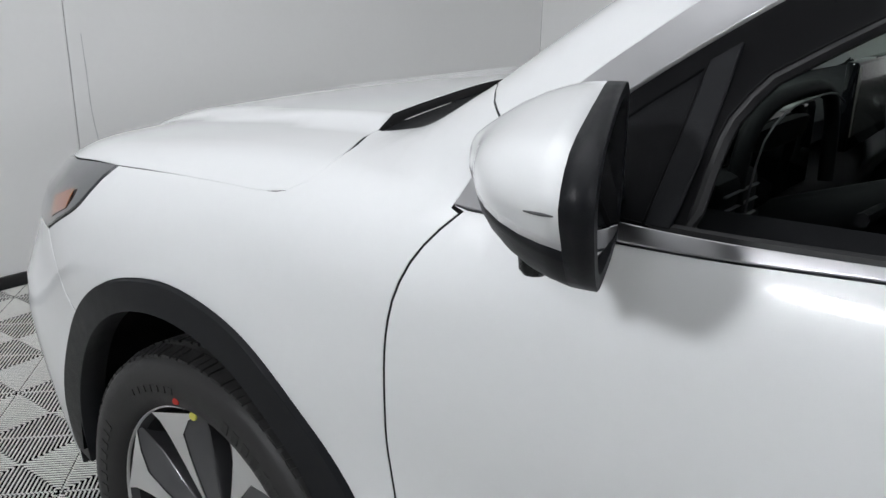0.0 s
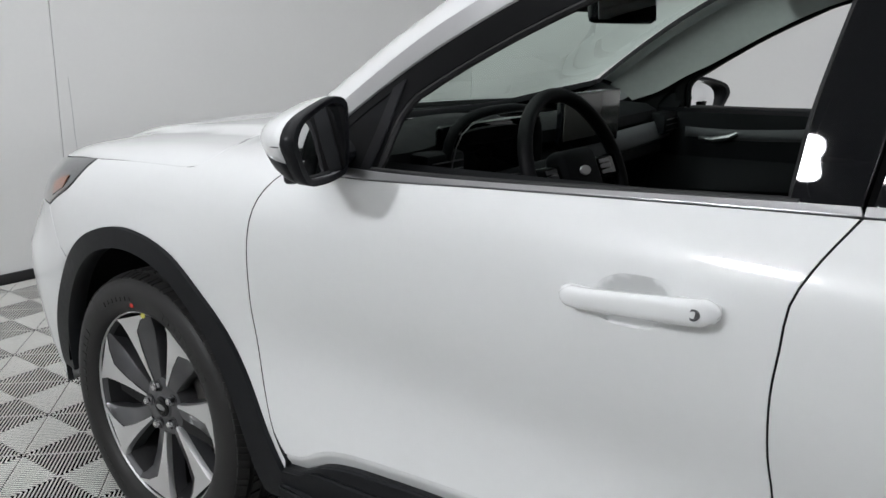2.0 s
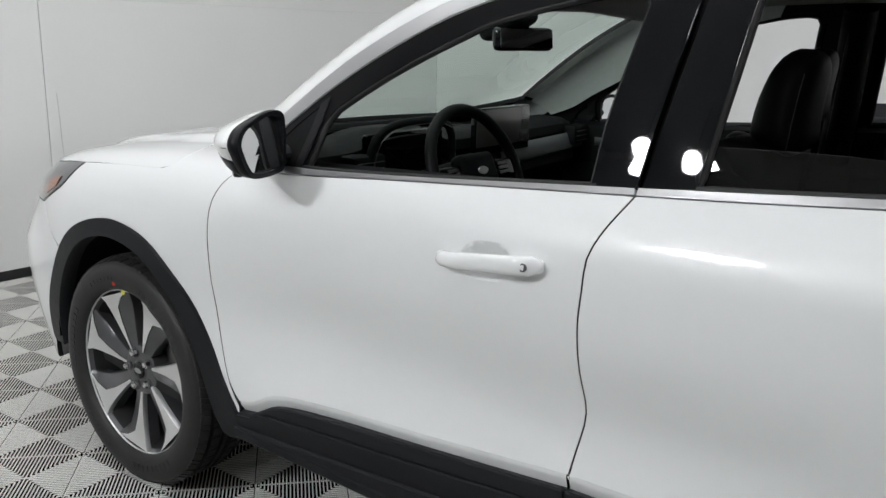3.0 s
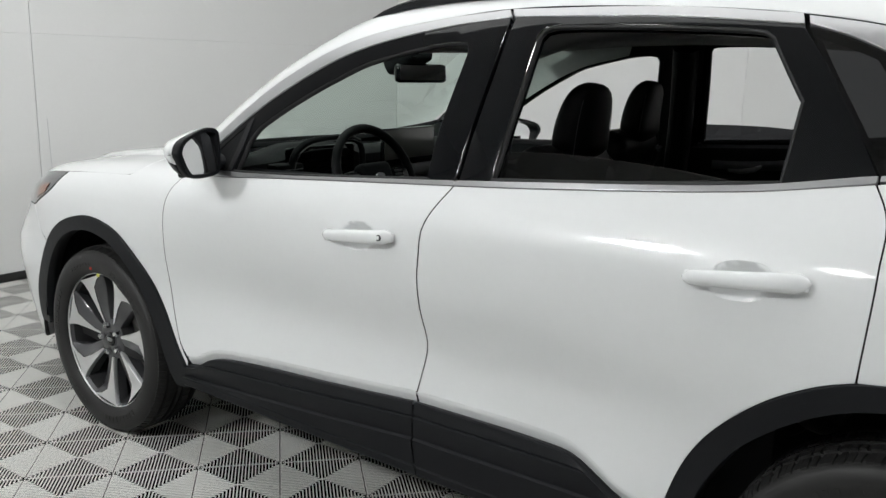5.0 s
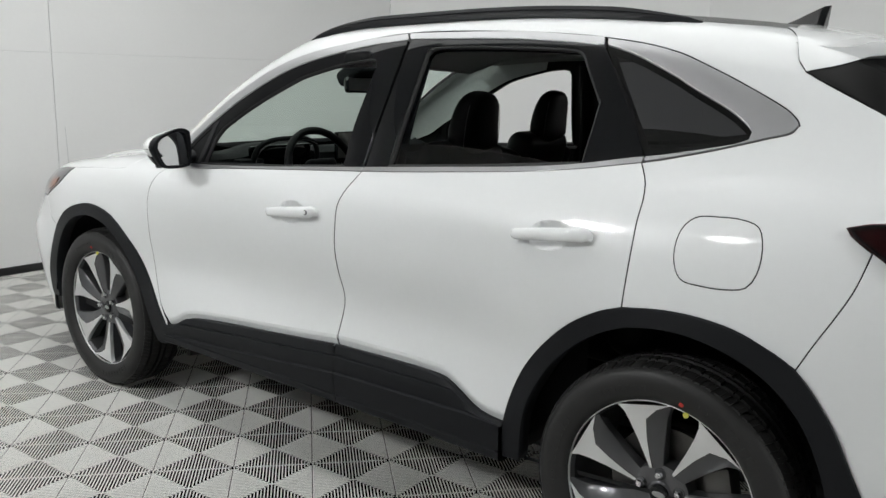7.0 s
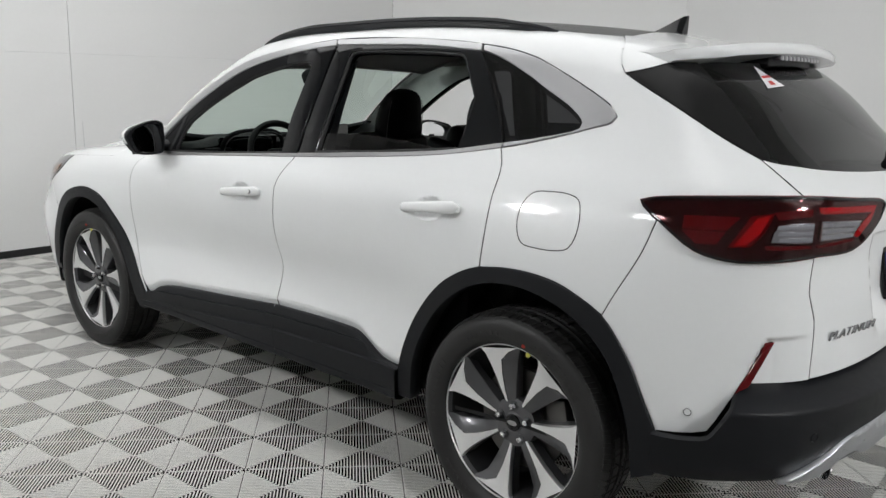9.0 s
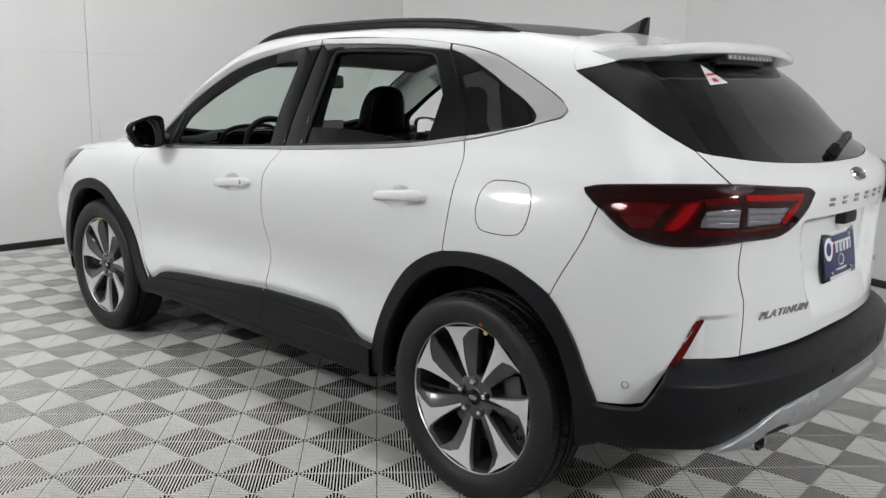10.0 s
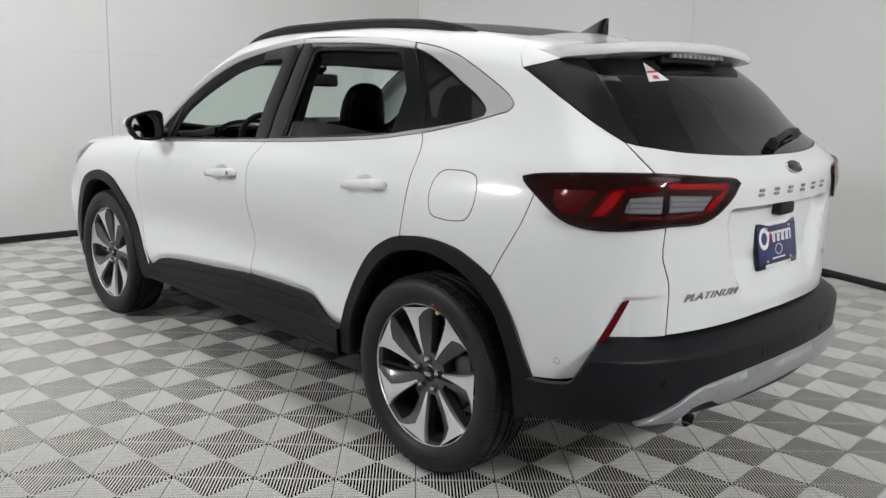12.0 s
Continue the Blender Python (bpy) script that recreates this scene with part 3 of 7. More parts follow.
DITCH = [(2.80, -0.48, 1.563), up(2.72, -0.53), up(2.5, -0.555), up(2.1, -0.57), up(1.6, -0.575), up(1.25, -0.585), up(1.12, -0.60)]
PILLAR = [up(1.12, -0.60), up(0.95, -0.604), up(0.75, -0.624), up(0.60, -0.648), up(0.50, -0.666), up(0.410, -0.685)]
SEAM_Q = [(3.026, 0.787), (3.058, 0.854), (3.091, 0.917), (3.119, 0.977), (3.144, -0.846, 1.068)]
HOOD_GAP = [up(-0.235, -0.853), up(-0.087, -0.856), up(0.06, -0.858), up(0.150, -0.859), up(0.192, -0.854), up(0.216, -0.835), up(0.213, -0.795), up(0.190, -0.736), up(0.158, -0.681), up(0.142, -0.630)]
COWL_END = [up(0.142, -0.630), up(0.16, -0.624), up(0.218, -0.624), up(0.266, -0.652), up(0.314, -0.672), up(0.376, -0.679), up(0.410, -0.685)]
FENDER_GAP = [up(0.410, -0.685), (0.442, -0.730, 1.149), (0.476, -0.764, 1.136), (0.505, -0.803, 1.116)]
FENDER_TIP = [(0.505, -0.803, 1.116), (0.475, 1.085), (0.462, 1.043)]


def rev(line):
    return list(reversed(line))


def upto(line, x):
    return [p for p in line if p[0] <= x + 1e-6]


def beyond(line, x):
    return [p for p in line if p[0] >= x - 1e-6]


fender_loop = outline(rev(GAP_F), [(0.478, 1.04), (0.462, 1.043)], rev(FENDER_TIP), rev(FENDER_GAP), rev(COWL_END), rev(HOOD_GAP),
                      [up(-0.235, -0.853), (-0.29, -0.886, 0.92), (-0.40, -0.882, 0.865), (-0.478, -0.874, 0.832)],
                      [(-0.478, -0.874, 0.832), (-0.455, 0.78), (-0.415, 0.72), (-0.367, 0.69)], rev(beyond(ARCH_F, -0.37)), [(0.505, 0.37), (0.505, 0.40)])
HEM = 0.026
HEM_F = [(x, z + (HEM if x > 0.55 else 0.012)) for x, z in SILL_F]
HEM_R = [(x, z + HEM) for x, z in SILL_R]
GAP_BU = GAP_B[:-1] + [(1.503, 0.513 + HEM)]
door_f_loop = outline(GAP_F[:-1] + [HEM_F[0]], HEM_F, rev(GAP_BU), rev(BELT_F), [(0.462, 1.043), (0.478, 1.04)])
door_r_loop = outline(GAP_BU, HEM_R[:-1] + [(2.229, 0.456)], [(2.229, 0.456), (2.24, 0.50)] + [p for p in ARCH_R if 2.25 < p[0] <= 2.592], rev(GAP_R), rev(BELT_R))
SIDE_TOP = [p for p in DLO_TOP if p[0] >= 0.50 or p[1] > 1.10]
side_loop = outline(rev(SIDE_TOP), [SIDE_TOP[0], (0.505, -0.803, 1.116)], rev(FENDER_GAP), rev(PILLAR), rev(DITCH), rev(SPOILER_SIDE), rev(BAND_LOW), rev(GATE_TOP), rev(LAMP_TOP),
                    [(3.085, -0.832, 1.114), (3.095, -0.838, 1.10), (3.144, -0.846, 1.068)], rev(SEAM_Q), rev([p for p in ARCH_R if 2.59 <= p[0] <= 3.03]), rev(GAP_R))
bumper_corner_loop = outline(SEAM_Q, [(3.144, -0.846, 1.068), (3.257, -0.851, 1.0), (3.34, -0.827, 0.98), (3.423, -0.77, 0.981), (3.498, -0.653, 0.995)], GATE_SIDE,
                             [(3.512, -0.626, 0.652), (3.467, -0.731, 0.649), (3.415, -0.795, 0.649)],
                             [(3.415, -0.795, 0.649), (3.394, -0.814, 0.625), (3.352, -0.838, 0.54), (3.335, -0.845, 0.512), (3.30, -0.86, 0.502), (3.203, -0.882, 0.492)], rev([p for p in ARCH_R if p[0] >= 3.02]))
FUEL = smooth_line([uv(p) for p in [(2.712, 1.003), (2.717, 1.07), (2.745, 1.102), (2.80, 1.109), (2.86, 1.108), (2.898, 1.095), (2.915, 1.05), (2.912, 0.99), (2.893, 0.957), (2.85, 0.946), (2.79, 0.945), (2.735, 0.955)]], 0.012, True)
FUEL = np.array(FUEL)

def pocket(u, v, p):
    """Sunken field behind the rear reflector, fading out towards the tailgate."""
    x, z = p[:, 0], p[:, 2]
    a = np.clip((x - (3.398 + 0.27 * (z - 0.64))) / 0.009, 0, 1)
    b = np.clip((0.783 + 0.05 * (x - 3.43) - z) / 0.018, 0, 1)
    c = np.clip((-0.632 - p[:, 1]) / 0.10, 0, 1)
    s = a * b
    return -0.017 * s * s * (3 - 2 * s) * c


for flip in (False, True):
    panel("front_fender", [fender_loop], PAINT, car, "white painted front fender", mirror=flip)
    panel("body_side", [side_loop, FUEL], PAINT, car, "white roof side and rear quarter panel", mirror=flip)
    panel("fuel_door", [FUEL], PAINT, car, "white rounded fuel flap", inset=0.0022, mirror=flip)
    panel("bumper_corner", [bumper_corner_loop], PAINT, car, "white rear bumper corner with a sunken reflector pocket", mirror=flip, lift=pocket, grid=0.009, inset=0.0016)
def oval(x, z, a, b, tilt=0.0):
    return np.array([uv((x + a * np.sign(math.cos(k)) * abs(math.cos(k)) ** 0.8, z + tilt * a * math.cos(k) + b * np.sign(math.sin(k)) * abs(math.sin(k)) ** 0.8)) for k in np.arange(36) * math.tau / 36])


CUPS = {"f": (1.303, 0.955, 0.062, 0.038, 0.10), "r": (2.352, 1.010, 0.062, 0.038, 0.10)}
door_parts = {}
for flip in (False, True):
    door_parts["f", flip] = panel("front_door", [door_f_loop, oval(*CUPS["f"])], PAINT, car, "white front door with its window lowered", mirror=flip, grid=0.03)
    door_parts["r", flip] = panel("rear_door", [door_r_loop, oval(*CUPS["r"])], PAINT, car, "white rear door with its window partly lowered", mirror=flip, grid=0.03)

SILL_REF = ((0.5, 0.85, 1.17, 1.5, 2.23), (0.44, 0.464, 0.487, 0.513, 0.525))
# cladding round the wheels and along the sills
arch_r_loop = outline(ARCH_R, [(3.203, 0.492), (3.205, 0.36)], [(3.205, 0.36), (3.14, 0.33)], rev(ARCH_R_IN), [(2.285, 0.33), (2.226, 0.33)], [(2.226, 0.33), (2.226, 0.43)])
arch_f_loop = outline(ARCH_F, [(-0.54, 0.35), (-0.53, 0.33)], [(-0.53, 0.33), (-0.46, 0.33)], rev(ARCH_F_IN), [(0.415, 0.33), (0.43, 0.30), (0.505, 0.30)], [(0.505, 0.30), (0.505, 0.37)])
for flip in (False, True):
    panel("wheel_arch_trim", [arch_r_loop], CLAD, car, "charcoal grained plastic wheel arch trim", lift=0.010, fold=0.05, mirror=flip, inset=0.001, grid=0.03)
    panel("wheel_arch_trim", [arch_f_loop], CLAD, car, "charcoal grained plastic wheel arch trim", lift=0.010, fold=0.05, mirror=flip, inset=0.001, grid=0.03)
    hem_rows = [(-0.007, -0.0016), (0.003, -0.0026), (0.010, -0.006), (0.020, -0.013), (HEM + 0.012, -0.020)]
    strip("door_hem", [(x + (0.004 if i == 0 else 0), z) for i, (x, z) in enumerate(HEM_F[:-1])] + [(1.4985, HEM_F[-1][1])], hem_rows, [], PAINT, door_parts["f", flip], "white turned-in lower door edge", flip)
    strip("door_hem", [(1.5055, HEM_R[0][1])] + HEM_R[1:], hem_rows, [], PAINT, door_parts["r", flip], "white turned-in lower door edge", flip)
    sill_rows = [(0.0, -0.022), (0.0, 0.003), (0.004, 0.008), (0.034, 0.010), (0.037, 0.0075), (0.041, 0.0135), (0.086, 0.0165), (0.090, 0.0150), (0.095, 0.0235)]
    sill_low = [(0.352, 0.0250), (0.349, 0.0200), (0.345, 0.0255), (0.326, 0.0275), (0.318, 0.022), (0.308, 0.0), (0.303, -0.06), (0.302, -0.12)]
    strip("sill_trim", [(0.507, 0.385), (0.56, 0.393), (0.62, 0.427), (0.678, 0.444), (0.85, 0.464), (1.17, 0.487), (1.499, 0.513)], sill_rows, sill_low, CLAD, car, "charcoal grained plastic sill cladding with long grooves", flip, (0.0, 0.20), SILL_REF)
    strip("sill_trim", [(1.504, 0.513), (1.75, 0.517), (1.882, 0.517), (1.984, 0.511), (2.04, 0.487), (2.129, 0.442), (2.224, 0.43)], sill_rows, sill_low, CLAD, car, "charcoal grained plastic sill cladding with long grooves", flip, (0.20, 0.0), SILL_REF)

# bright window surround, black window frames and panes
trim_f_loop = outline(rev(BELT_F), upto(DLO_TOP, 1.415) + [(1.615, 1.567)], [(1.615, 1.567), (1.630, 1.546)],
                      [(1.630, 1.546), (1.43, 1.523), (1.10, 1.447), (0.841, 1.317), (0.66, 1.195), (0.555, 1.105), (0.53, 1.068)],
                      [(0.53, 1.068), (0.80, 1.079), (1.04, 1.091), (1.577, 1.129)], [(1.577, 1.129), (1.583, 1.117)])
trim_rt_loop = outline([(1.622, 1.568), (2.078, 1.566), (2.352, 1.547)], [(2.352, 1.547), (2.360, 1.524)], [(2.360, 1.524), (2.092, 1.543), (1.637, 1.548)], [(1.637, 1.548), (1.622, 1.568)])
trim_rb_loop = outline(BELT_R, [(2.558, 1.218), (2.559, 1.233)], [(2.559, 1.233), (2.319, 1.193), (1.824, 1.149), (1.584, 1.130)], [(1.584, 1.130), (1.583, 1.117)])
Q_IN = [(2.562, 1.235), (2.679, 1.257), (2.795, 1.284), (2.814, 1.293), (2.816, 1.308), (2.758, 1.353), (2.617, 1.424), (2.464, 1.494), (2.368, 1.523)]
trim_q_loop = outline([(2.360, 1.546), (2.534, 1.517), (2.738, 1.44), (2.90, 1.358), (2.925, 1.33), (2.914, 1.312), (2.863, 1.296), (2.771, 1.269), (2.560, 1.219)], [(2.560, 1.219), (2.562, 1.235)], Q_IN, [(2.368, 1.523), (2.360, 1.546)])
frame_f_loop = outline([(0.53, 1.068), (0.80, 1.079), (1.04, 1.091), (1.577, 1.129)], [(1.577, 1.129), (1.625, 1.546)], [(1.625, 1.546), (1.43, 1.523), (1.10, 1.447), (0.841, 1.317), (0.66, 1.195), (0.555, 1.105), (0.53, 1.068)])


def front_opening(d):
    """The front side window's opening, its leading edge moved back by d."""
    return outline([(0.728 + d, 1.079), (1.04, 1.094), (1.488, 1.125)], [(1.488, 1.125), (1.495, 1.25), (1.524, 1.46)], [(1.524, 1.46), (1.512, 1.481), (1.48, 1.486)], [(1.48, 1.486), (1.40, 1.478), (1.17, 1.424), (1.097, 1.392), (0.982, 1.335), (0.855, 1.262), (0.765 + d, 1.205 + 0.6 * d)], [(0.765 + d, 1.205 + 0.6 * d), (0.738 + d, 1.170 + 0.4 * d), (0.728 + d, 1.079)])


def sail_field(d):
    return outline([(0.578, 1.075), (0.686 + d, 1.079)], [(0.686 + d, 1.079), (0.695 + d, 1.15), (0.700 + d, 1.206 + 0.5 * d)], [(0.700 + d, 1.206 + 0.5 * d), (0.66, 1.170), (0.602, 1.113), (0.578, 1.075)])


SET_BACK = {False: 0.024, True: -0.030}
OPEN_F = {flip: front_opening(d) for flip, d in SET_BACK.items()}
SAIL = {flip: sail_field(d) for flip, d in SET_BACK.items()}
frame_r_loop = outline([(1.592, 1.131), (1.824, 1.149), (2.319, 1.193), (2.556, 1.232)], [(2.556, 1.232), (2.46, 1.39), (2.357, 1.523)], [(2.357, 1.523), (2.092, 1.543), (1.642, 1.548)], [(1.642, 1.548), (1.592, 1.131)])
open_r_loop = outline([(1.690, 1.143), (1.824, 1.152), (2.319, 1.196), (2.385, 1.206)], [(2.385, 1.206), (2.393, 1.369)], [(2.393, 1.369), (2.305, 1.50)], [(2.305, 1.50), (2.285, 1.513), (2.243, 1.518), (1.997, 1.527), (1.76, 1.525), (1.735, 1.518), (1.722, 1.50)], [(1.722, 1.50), (1.712, 1.381), (1.690, 1.143)])
q_glass_loop = outline(Q_IN, [(2.368, 1.523), (2.562, 1.235)])
half_glass_loop = outline([(1.680, 1.10), (2.10, 1.13), (2.38, 1.16)], [(2.38, 1.16), (2.37, 1.185)], [(2.37, 1.185), (2.271, 1.203), (1.948, 1.222), (1.694, 1.217)], [(1.694, 1.217), (1.680, 1.10)])

def crown(offset):
    """Slightly convex door pillar cover, its ridge set off from the gap between the doors."""
    def lift(u, v, p):
        across = p[:, 0] - (1.577 + 0.115 * (p[:, 2] - 1.129) + offset)
        return -0.003 + 0.50 * np.clip(0.080 ** 2 - across ** 2, 0, None)
    return lift


for flip in (False, True):
    df, dr = door_parts["f", flip], door_parts["r", flip]
    panel("window_trim", [trim_f_loop], SATIN, df, "satin aluminium window trim", lift=0.002, mirror=flip, inset=0.0014, grid=0.03)
    panel("window_trim", [trim_rt_loop], SATIN, dr, "satin aluminium window trim", lift=0.002, mirror=flip, inset=0.0014, grid=0.03)
    panel("window_trim", [trim_rb_loop], SATIN, dr, "satin aluminium window trim", lift=0.002, mirror=flip, inset=0.0014, grid=0.03)
    panel("quarter_window_trim", [trim_q_loop], SATIN, car, "satin aluminium trim widening to a point", lift=0.002, mirror=flip, inset=0.0042, grid=0.03)
    front_frame = panel("window_frame", [frame_f_loop, OPEN_F[flip], SAIL[flip]], GLOSSBLACK, df, "gloss black window frame", lift=crown(-0.062), fold=0.022, mirror=flip, inset=0.0006, grid=0.016)
    front_frame.data.materials.append(FRAMEMATTE)
    for face in front_frame.data.polygons:
        if face.center.x < 1.36:
            face.material_index = 1
    panel("window_frame", [frame_r_loop, open_r_loop], GLOSSBLACK, dr, "gloss black window frame", lift=crown(0.075), fold=0.04, mirror=flip, inset=0.0006, grid=0.016)
    panel("quarter_window", [q_glass_loop], PRIVACY, car, "dark privacy glass quarter window", lift=-0.002, fold=0.004, mirror=flip, inset=0.0006)
    panel("pane", [half_glass_loop], PRIVACY, dr, "lowered dark privacy glass pane", lift=-0.016, fold=0.004, mirror=flip, inset=0.0)

# dark shell behind the joints
shell_loop = outline([(-0.46, 0.32), (0.0, 0.315), (1.2, 0.315), (2.2, 0.315), (3.1, 0.33)], [(3.1, 0.33), (3.2, 0.60), (3.18, 0.95), (3.0, 1.20), (2.85, 1.40), (2.6, 1.50)], [(2.6, 1.50), (2.356, 1.556), (2.078, 1.575), (1.645, 1.58), (1.415, 1.556), (1.082, 1.486), (0.80, 1.345), (0.62, 1.20), (0.50, 1.12), (0.2, 1.0), (-0.2, 0.95), (-0.44, 0.80)], [(-0.44, 0.80), (-0.46, 0.32)])
hole_f = outline(ARCH_F_IN, [(-0.46, 0.33), (0.415, 0.33)])
hole_r = outline(ARCH_R_IN, [(3.14, 0.33), (2.285, 0.33)])
for flip in (False, True):
    panel("inner_side", [shell_loop, shrunk(OPEN_F[flip], -0.014), shrunk(SAIL[flip], 0.006), shrunk(open_r_loop, -0.02), shrunk(q_glass_loop, 0.012), hole_f, hole_r], DARK, car, "black inner body side", lift=-0.028, fold=0.0, inset=0, mirror=flip, grid=0.06)


# ---- tail ----
MID = REAR_TURN + FAN * math.pi / 2
NOSE_MID = FRONT_TURN - FAN * math.pi / 2


def both(left, mid=MID):
    """A chart line of the left half, from the middle and back to it, closed by its mirror image."""
    left = np.array(left)
    right = np.stack([2 * mid - left[::-1, 0], left[::-1, 1]], 1)
    return np.concatenate([left, right[1:-1]])


def line(*runs, step=0.02):
    out = []
    for run in runs:
        pts = smooth_line([uv(p) for p in run], step)
        out += list(pts[1:] if out and np.linalg.norm(np.array(out[-1]) - pts[0]) < 1e-6 else pts)
    return out


def recess(u, v, p):
    y, z = np.abs(p[:, 1]), p[:, 2]
    a = np.clip((0.40 - 0.35 * np.clip(0.98 - z, 0, 1) - y) / 0.05, 0, 1)
    b = np.clip((1.035 - z) / 0.016, 0, 1) * np.clip((z - 0.70) / 0.16, 0, 1)
    s = a * b
    return -0.045 * s * s * (3 - 2 * s)


GLASS_LOW = [(3.525, 0.0, 1.193), (3.522, -0.231, 1.196), (3.447, -0.526, 1.211), (3.377, -0.631, 1.226)]
GLASS_SIDE = [(3.377, -0.631, 1.226), (3.20, -0.575, 1.38), (3.074, -0.531, 1.484)]
GLASS_TOP = [(3.074, -0.531, 1.484), (3.11, -0.45, 1.50), (3.15, -0.2, 1.505), (3.16, 0.0, 1.505)]
gate_loop = both(line(GLASS_LOW, [(3.377, -0.631, 1.226), (3.34, -0.662, 1.236)], rev(GATE_TOP), LAMP_TOP_IN, LAMP_END, GATE_SIDE, [(3.512, -0.626, 0.652), (3.585, -0.313, 0.655), (3.605, 0.0, 0.657)]))
tailgate = panel("tailgate", [gate_loop], PAINT, car, "white tailgate with a sunken plate niche", lift=recess, grid=0.015)
glass_loop = both(line(rev(GLASS_TOP), rev(GLASS_SIDE), rev(GLASS_LOW)))
panel("rear_window", [glass_loop], PRIVACY, tailgate, "dark privacy glass rear window", lift=-0.002, fold=0.006, inset=0.001)
band_loop = outline(BAND_LOW, [(2.909, -0.652, 1.454), (2.983, -0.629, 1.472), (3.031, -0.571, 1.493), (3.053, -0.477, 1.514)], [(3.053, -0.477, 1.514), (3.074, -0.531, 1.484)], rev(GLASS_SIDE), [(3.377, -0.631, 1.226), (3.34, -0.662, 1.236)])
for flip in (False, True):
    panel("side_panel", [band_loop], ROOFBLACK, tailgate, "gloss black panel beside the rear window", lift=0.001, mirror=flip)

spoiler_side = outline(SPOILER_SIDE, [(2.80, -0.48, 1.563), (2.95, -0.40, 1.545), (3.053, -0.477, 1.514)], [(3.053, -0.477, 1.514), (3.031, -0.571, 1.493), (2.983, -0.629, 1.472), (2.909, -0.652, 1.454)])
for flip in (False, True):
    panel("spoiler_side", [spoiler_side], PAINT, tailgate, "white side wing of the spoiler", lift=0.004, mirror=flip, inset=0.002, grid=0.025)

# tail lamps in two pieces
lamp_out_loop = outline(LAMP_TOP, [(3.469, -0.68, 1.15), (3.495, -0.66, 1.11), (3.498, -0.653, 0.995)], LAMP_LOW)
lamp_in_loop = outline(LAMP_TOP_IN, LAMP_END, [(3.498, -0.653, 0.995), (3.495, -0.66, 1.11), (3.469, -0.68, 1.15)])


def chart_poly(points):
    return outline(*[[points[i], points[(i + 1) % len(points)]] for i in range(len(points))], step=0.02)


BAR = [(3.388, -0.797, 1.100), (3.437, -0.765, 1.110), (3.421, -0.785, 1.060), (3.396, -0.808, 1.022), (3.348, -0.835, 1.017)]
BAR_GLOW = [(3.401, -0.790, 1.094), (3.428, -0.772, 1.104), (3.409, -0.794, 1.055), (3.386, -0.813, 1.026), (3.362, -0.828, 1.023)]
RIB_OUT = [[(3.446 + 0.001 * k, -0.764 + 0.002 * k, 1.080 - 0.016 * k), (3.500, -0.690, 1.083 - 0.016 * k), (3.500, -0.690, 1.074 - 0.016 * k), (3.444 + 0.001 * k, -0.768 + 0.002 * k, 1.071 - 0.016 * k)] for k in range(3)]
RIB_IN = [[(3.517, -0.666, 1.087 - 0.016 * k), (3.560 - 0.003 * k, -0.522 - 0.010 * k, 1.082 - 0.015 * k), (3.558 - 0.003 * k, -0.526 - 0.010 * k, 1.074 - 0.015 * k), (3.516, -0.666, 1.078 - 0.016 * k)] for k in range(3)]
BLOCK = [(3.225, -0.844, 1.088), (3.367, -0.81, 1.096), (3.338, -0.831, 1.06), (3.228, -0.855, 1.055)]
BLOCK_LOW = [(3.227, -0.857, 1.051), (3.338, -0.832, 1.056), (3.32, -0.845, 1.023), (3.271, -0.859, 1.02)]
TOP_OUT = [(3.435, -0.766, 1.112), (3.50, -0.69, 1.122), (3.50, -0.69, 1.104), (3.447, -0.762, 1.094)]
TOP_IN = [(3.512, -0.672, 1.125), (3.575, -0.436, 1.118), (3.574, -0.45, 1.103), (3.515, -0.672, 1.110)]
END_IN = [(3.575, -0.436, 1.1175), (3.57, -0.463, 1.073), (3.556, -0.507, 1.037), (3.553, -0.528, 1.044), (3.564, -0.497, 1.076), (3.573, -0.462, 1.0975)]
LOW_OUT = [(3.424, -0.788, 1.026), (3.50, -0.685, 1.027), (3.50, -0.683, 1.020), (3.429, -0.784, 1.016)]
LOW_IN = [(3.512, -0.67, 1.027), (3.552, -0.522, 1.036), (3.551, -0.52, 1.029), (3.512, -0.668, 1.020)]
INSERT_OUT = [(3.439, -0.772, 1.062), (3.452, -0.757, 1.081), (3.470, -0.736, 1.086), (3.503, -0.688, 1.088), (3.50, -0.688, 1.037), (3.436, -0.777, 1.037)]
INSERT_IN = [(3.515, -0.670, 1.092), (3.564, -0.515, 1.086), (3.550, -0.546, 1.043), (3.513, -0.669, 1.040)]
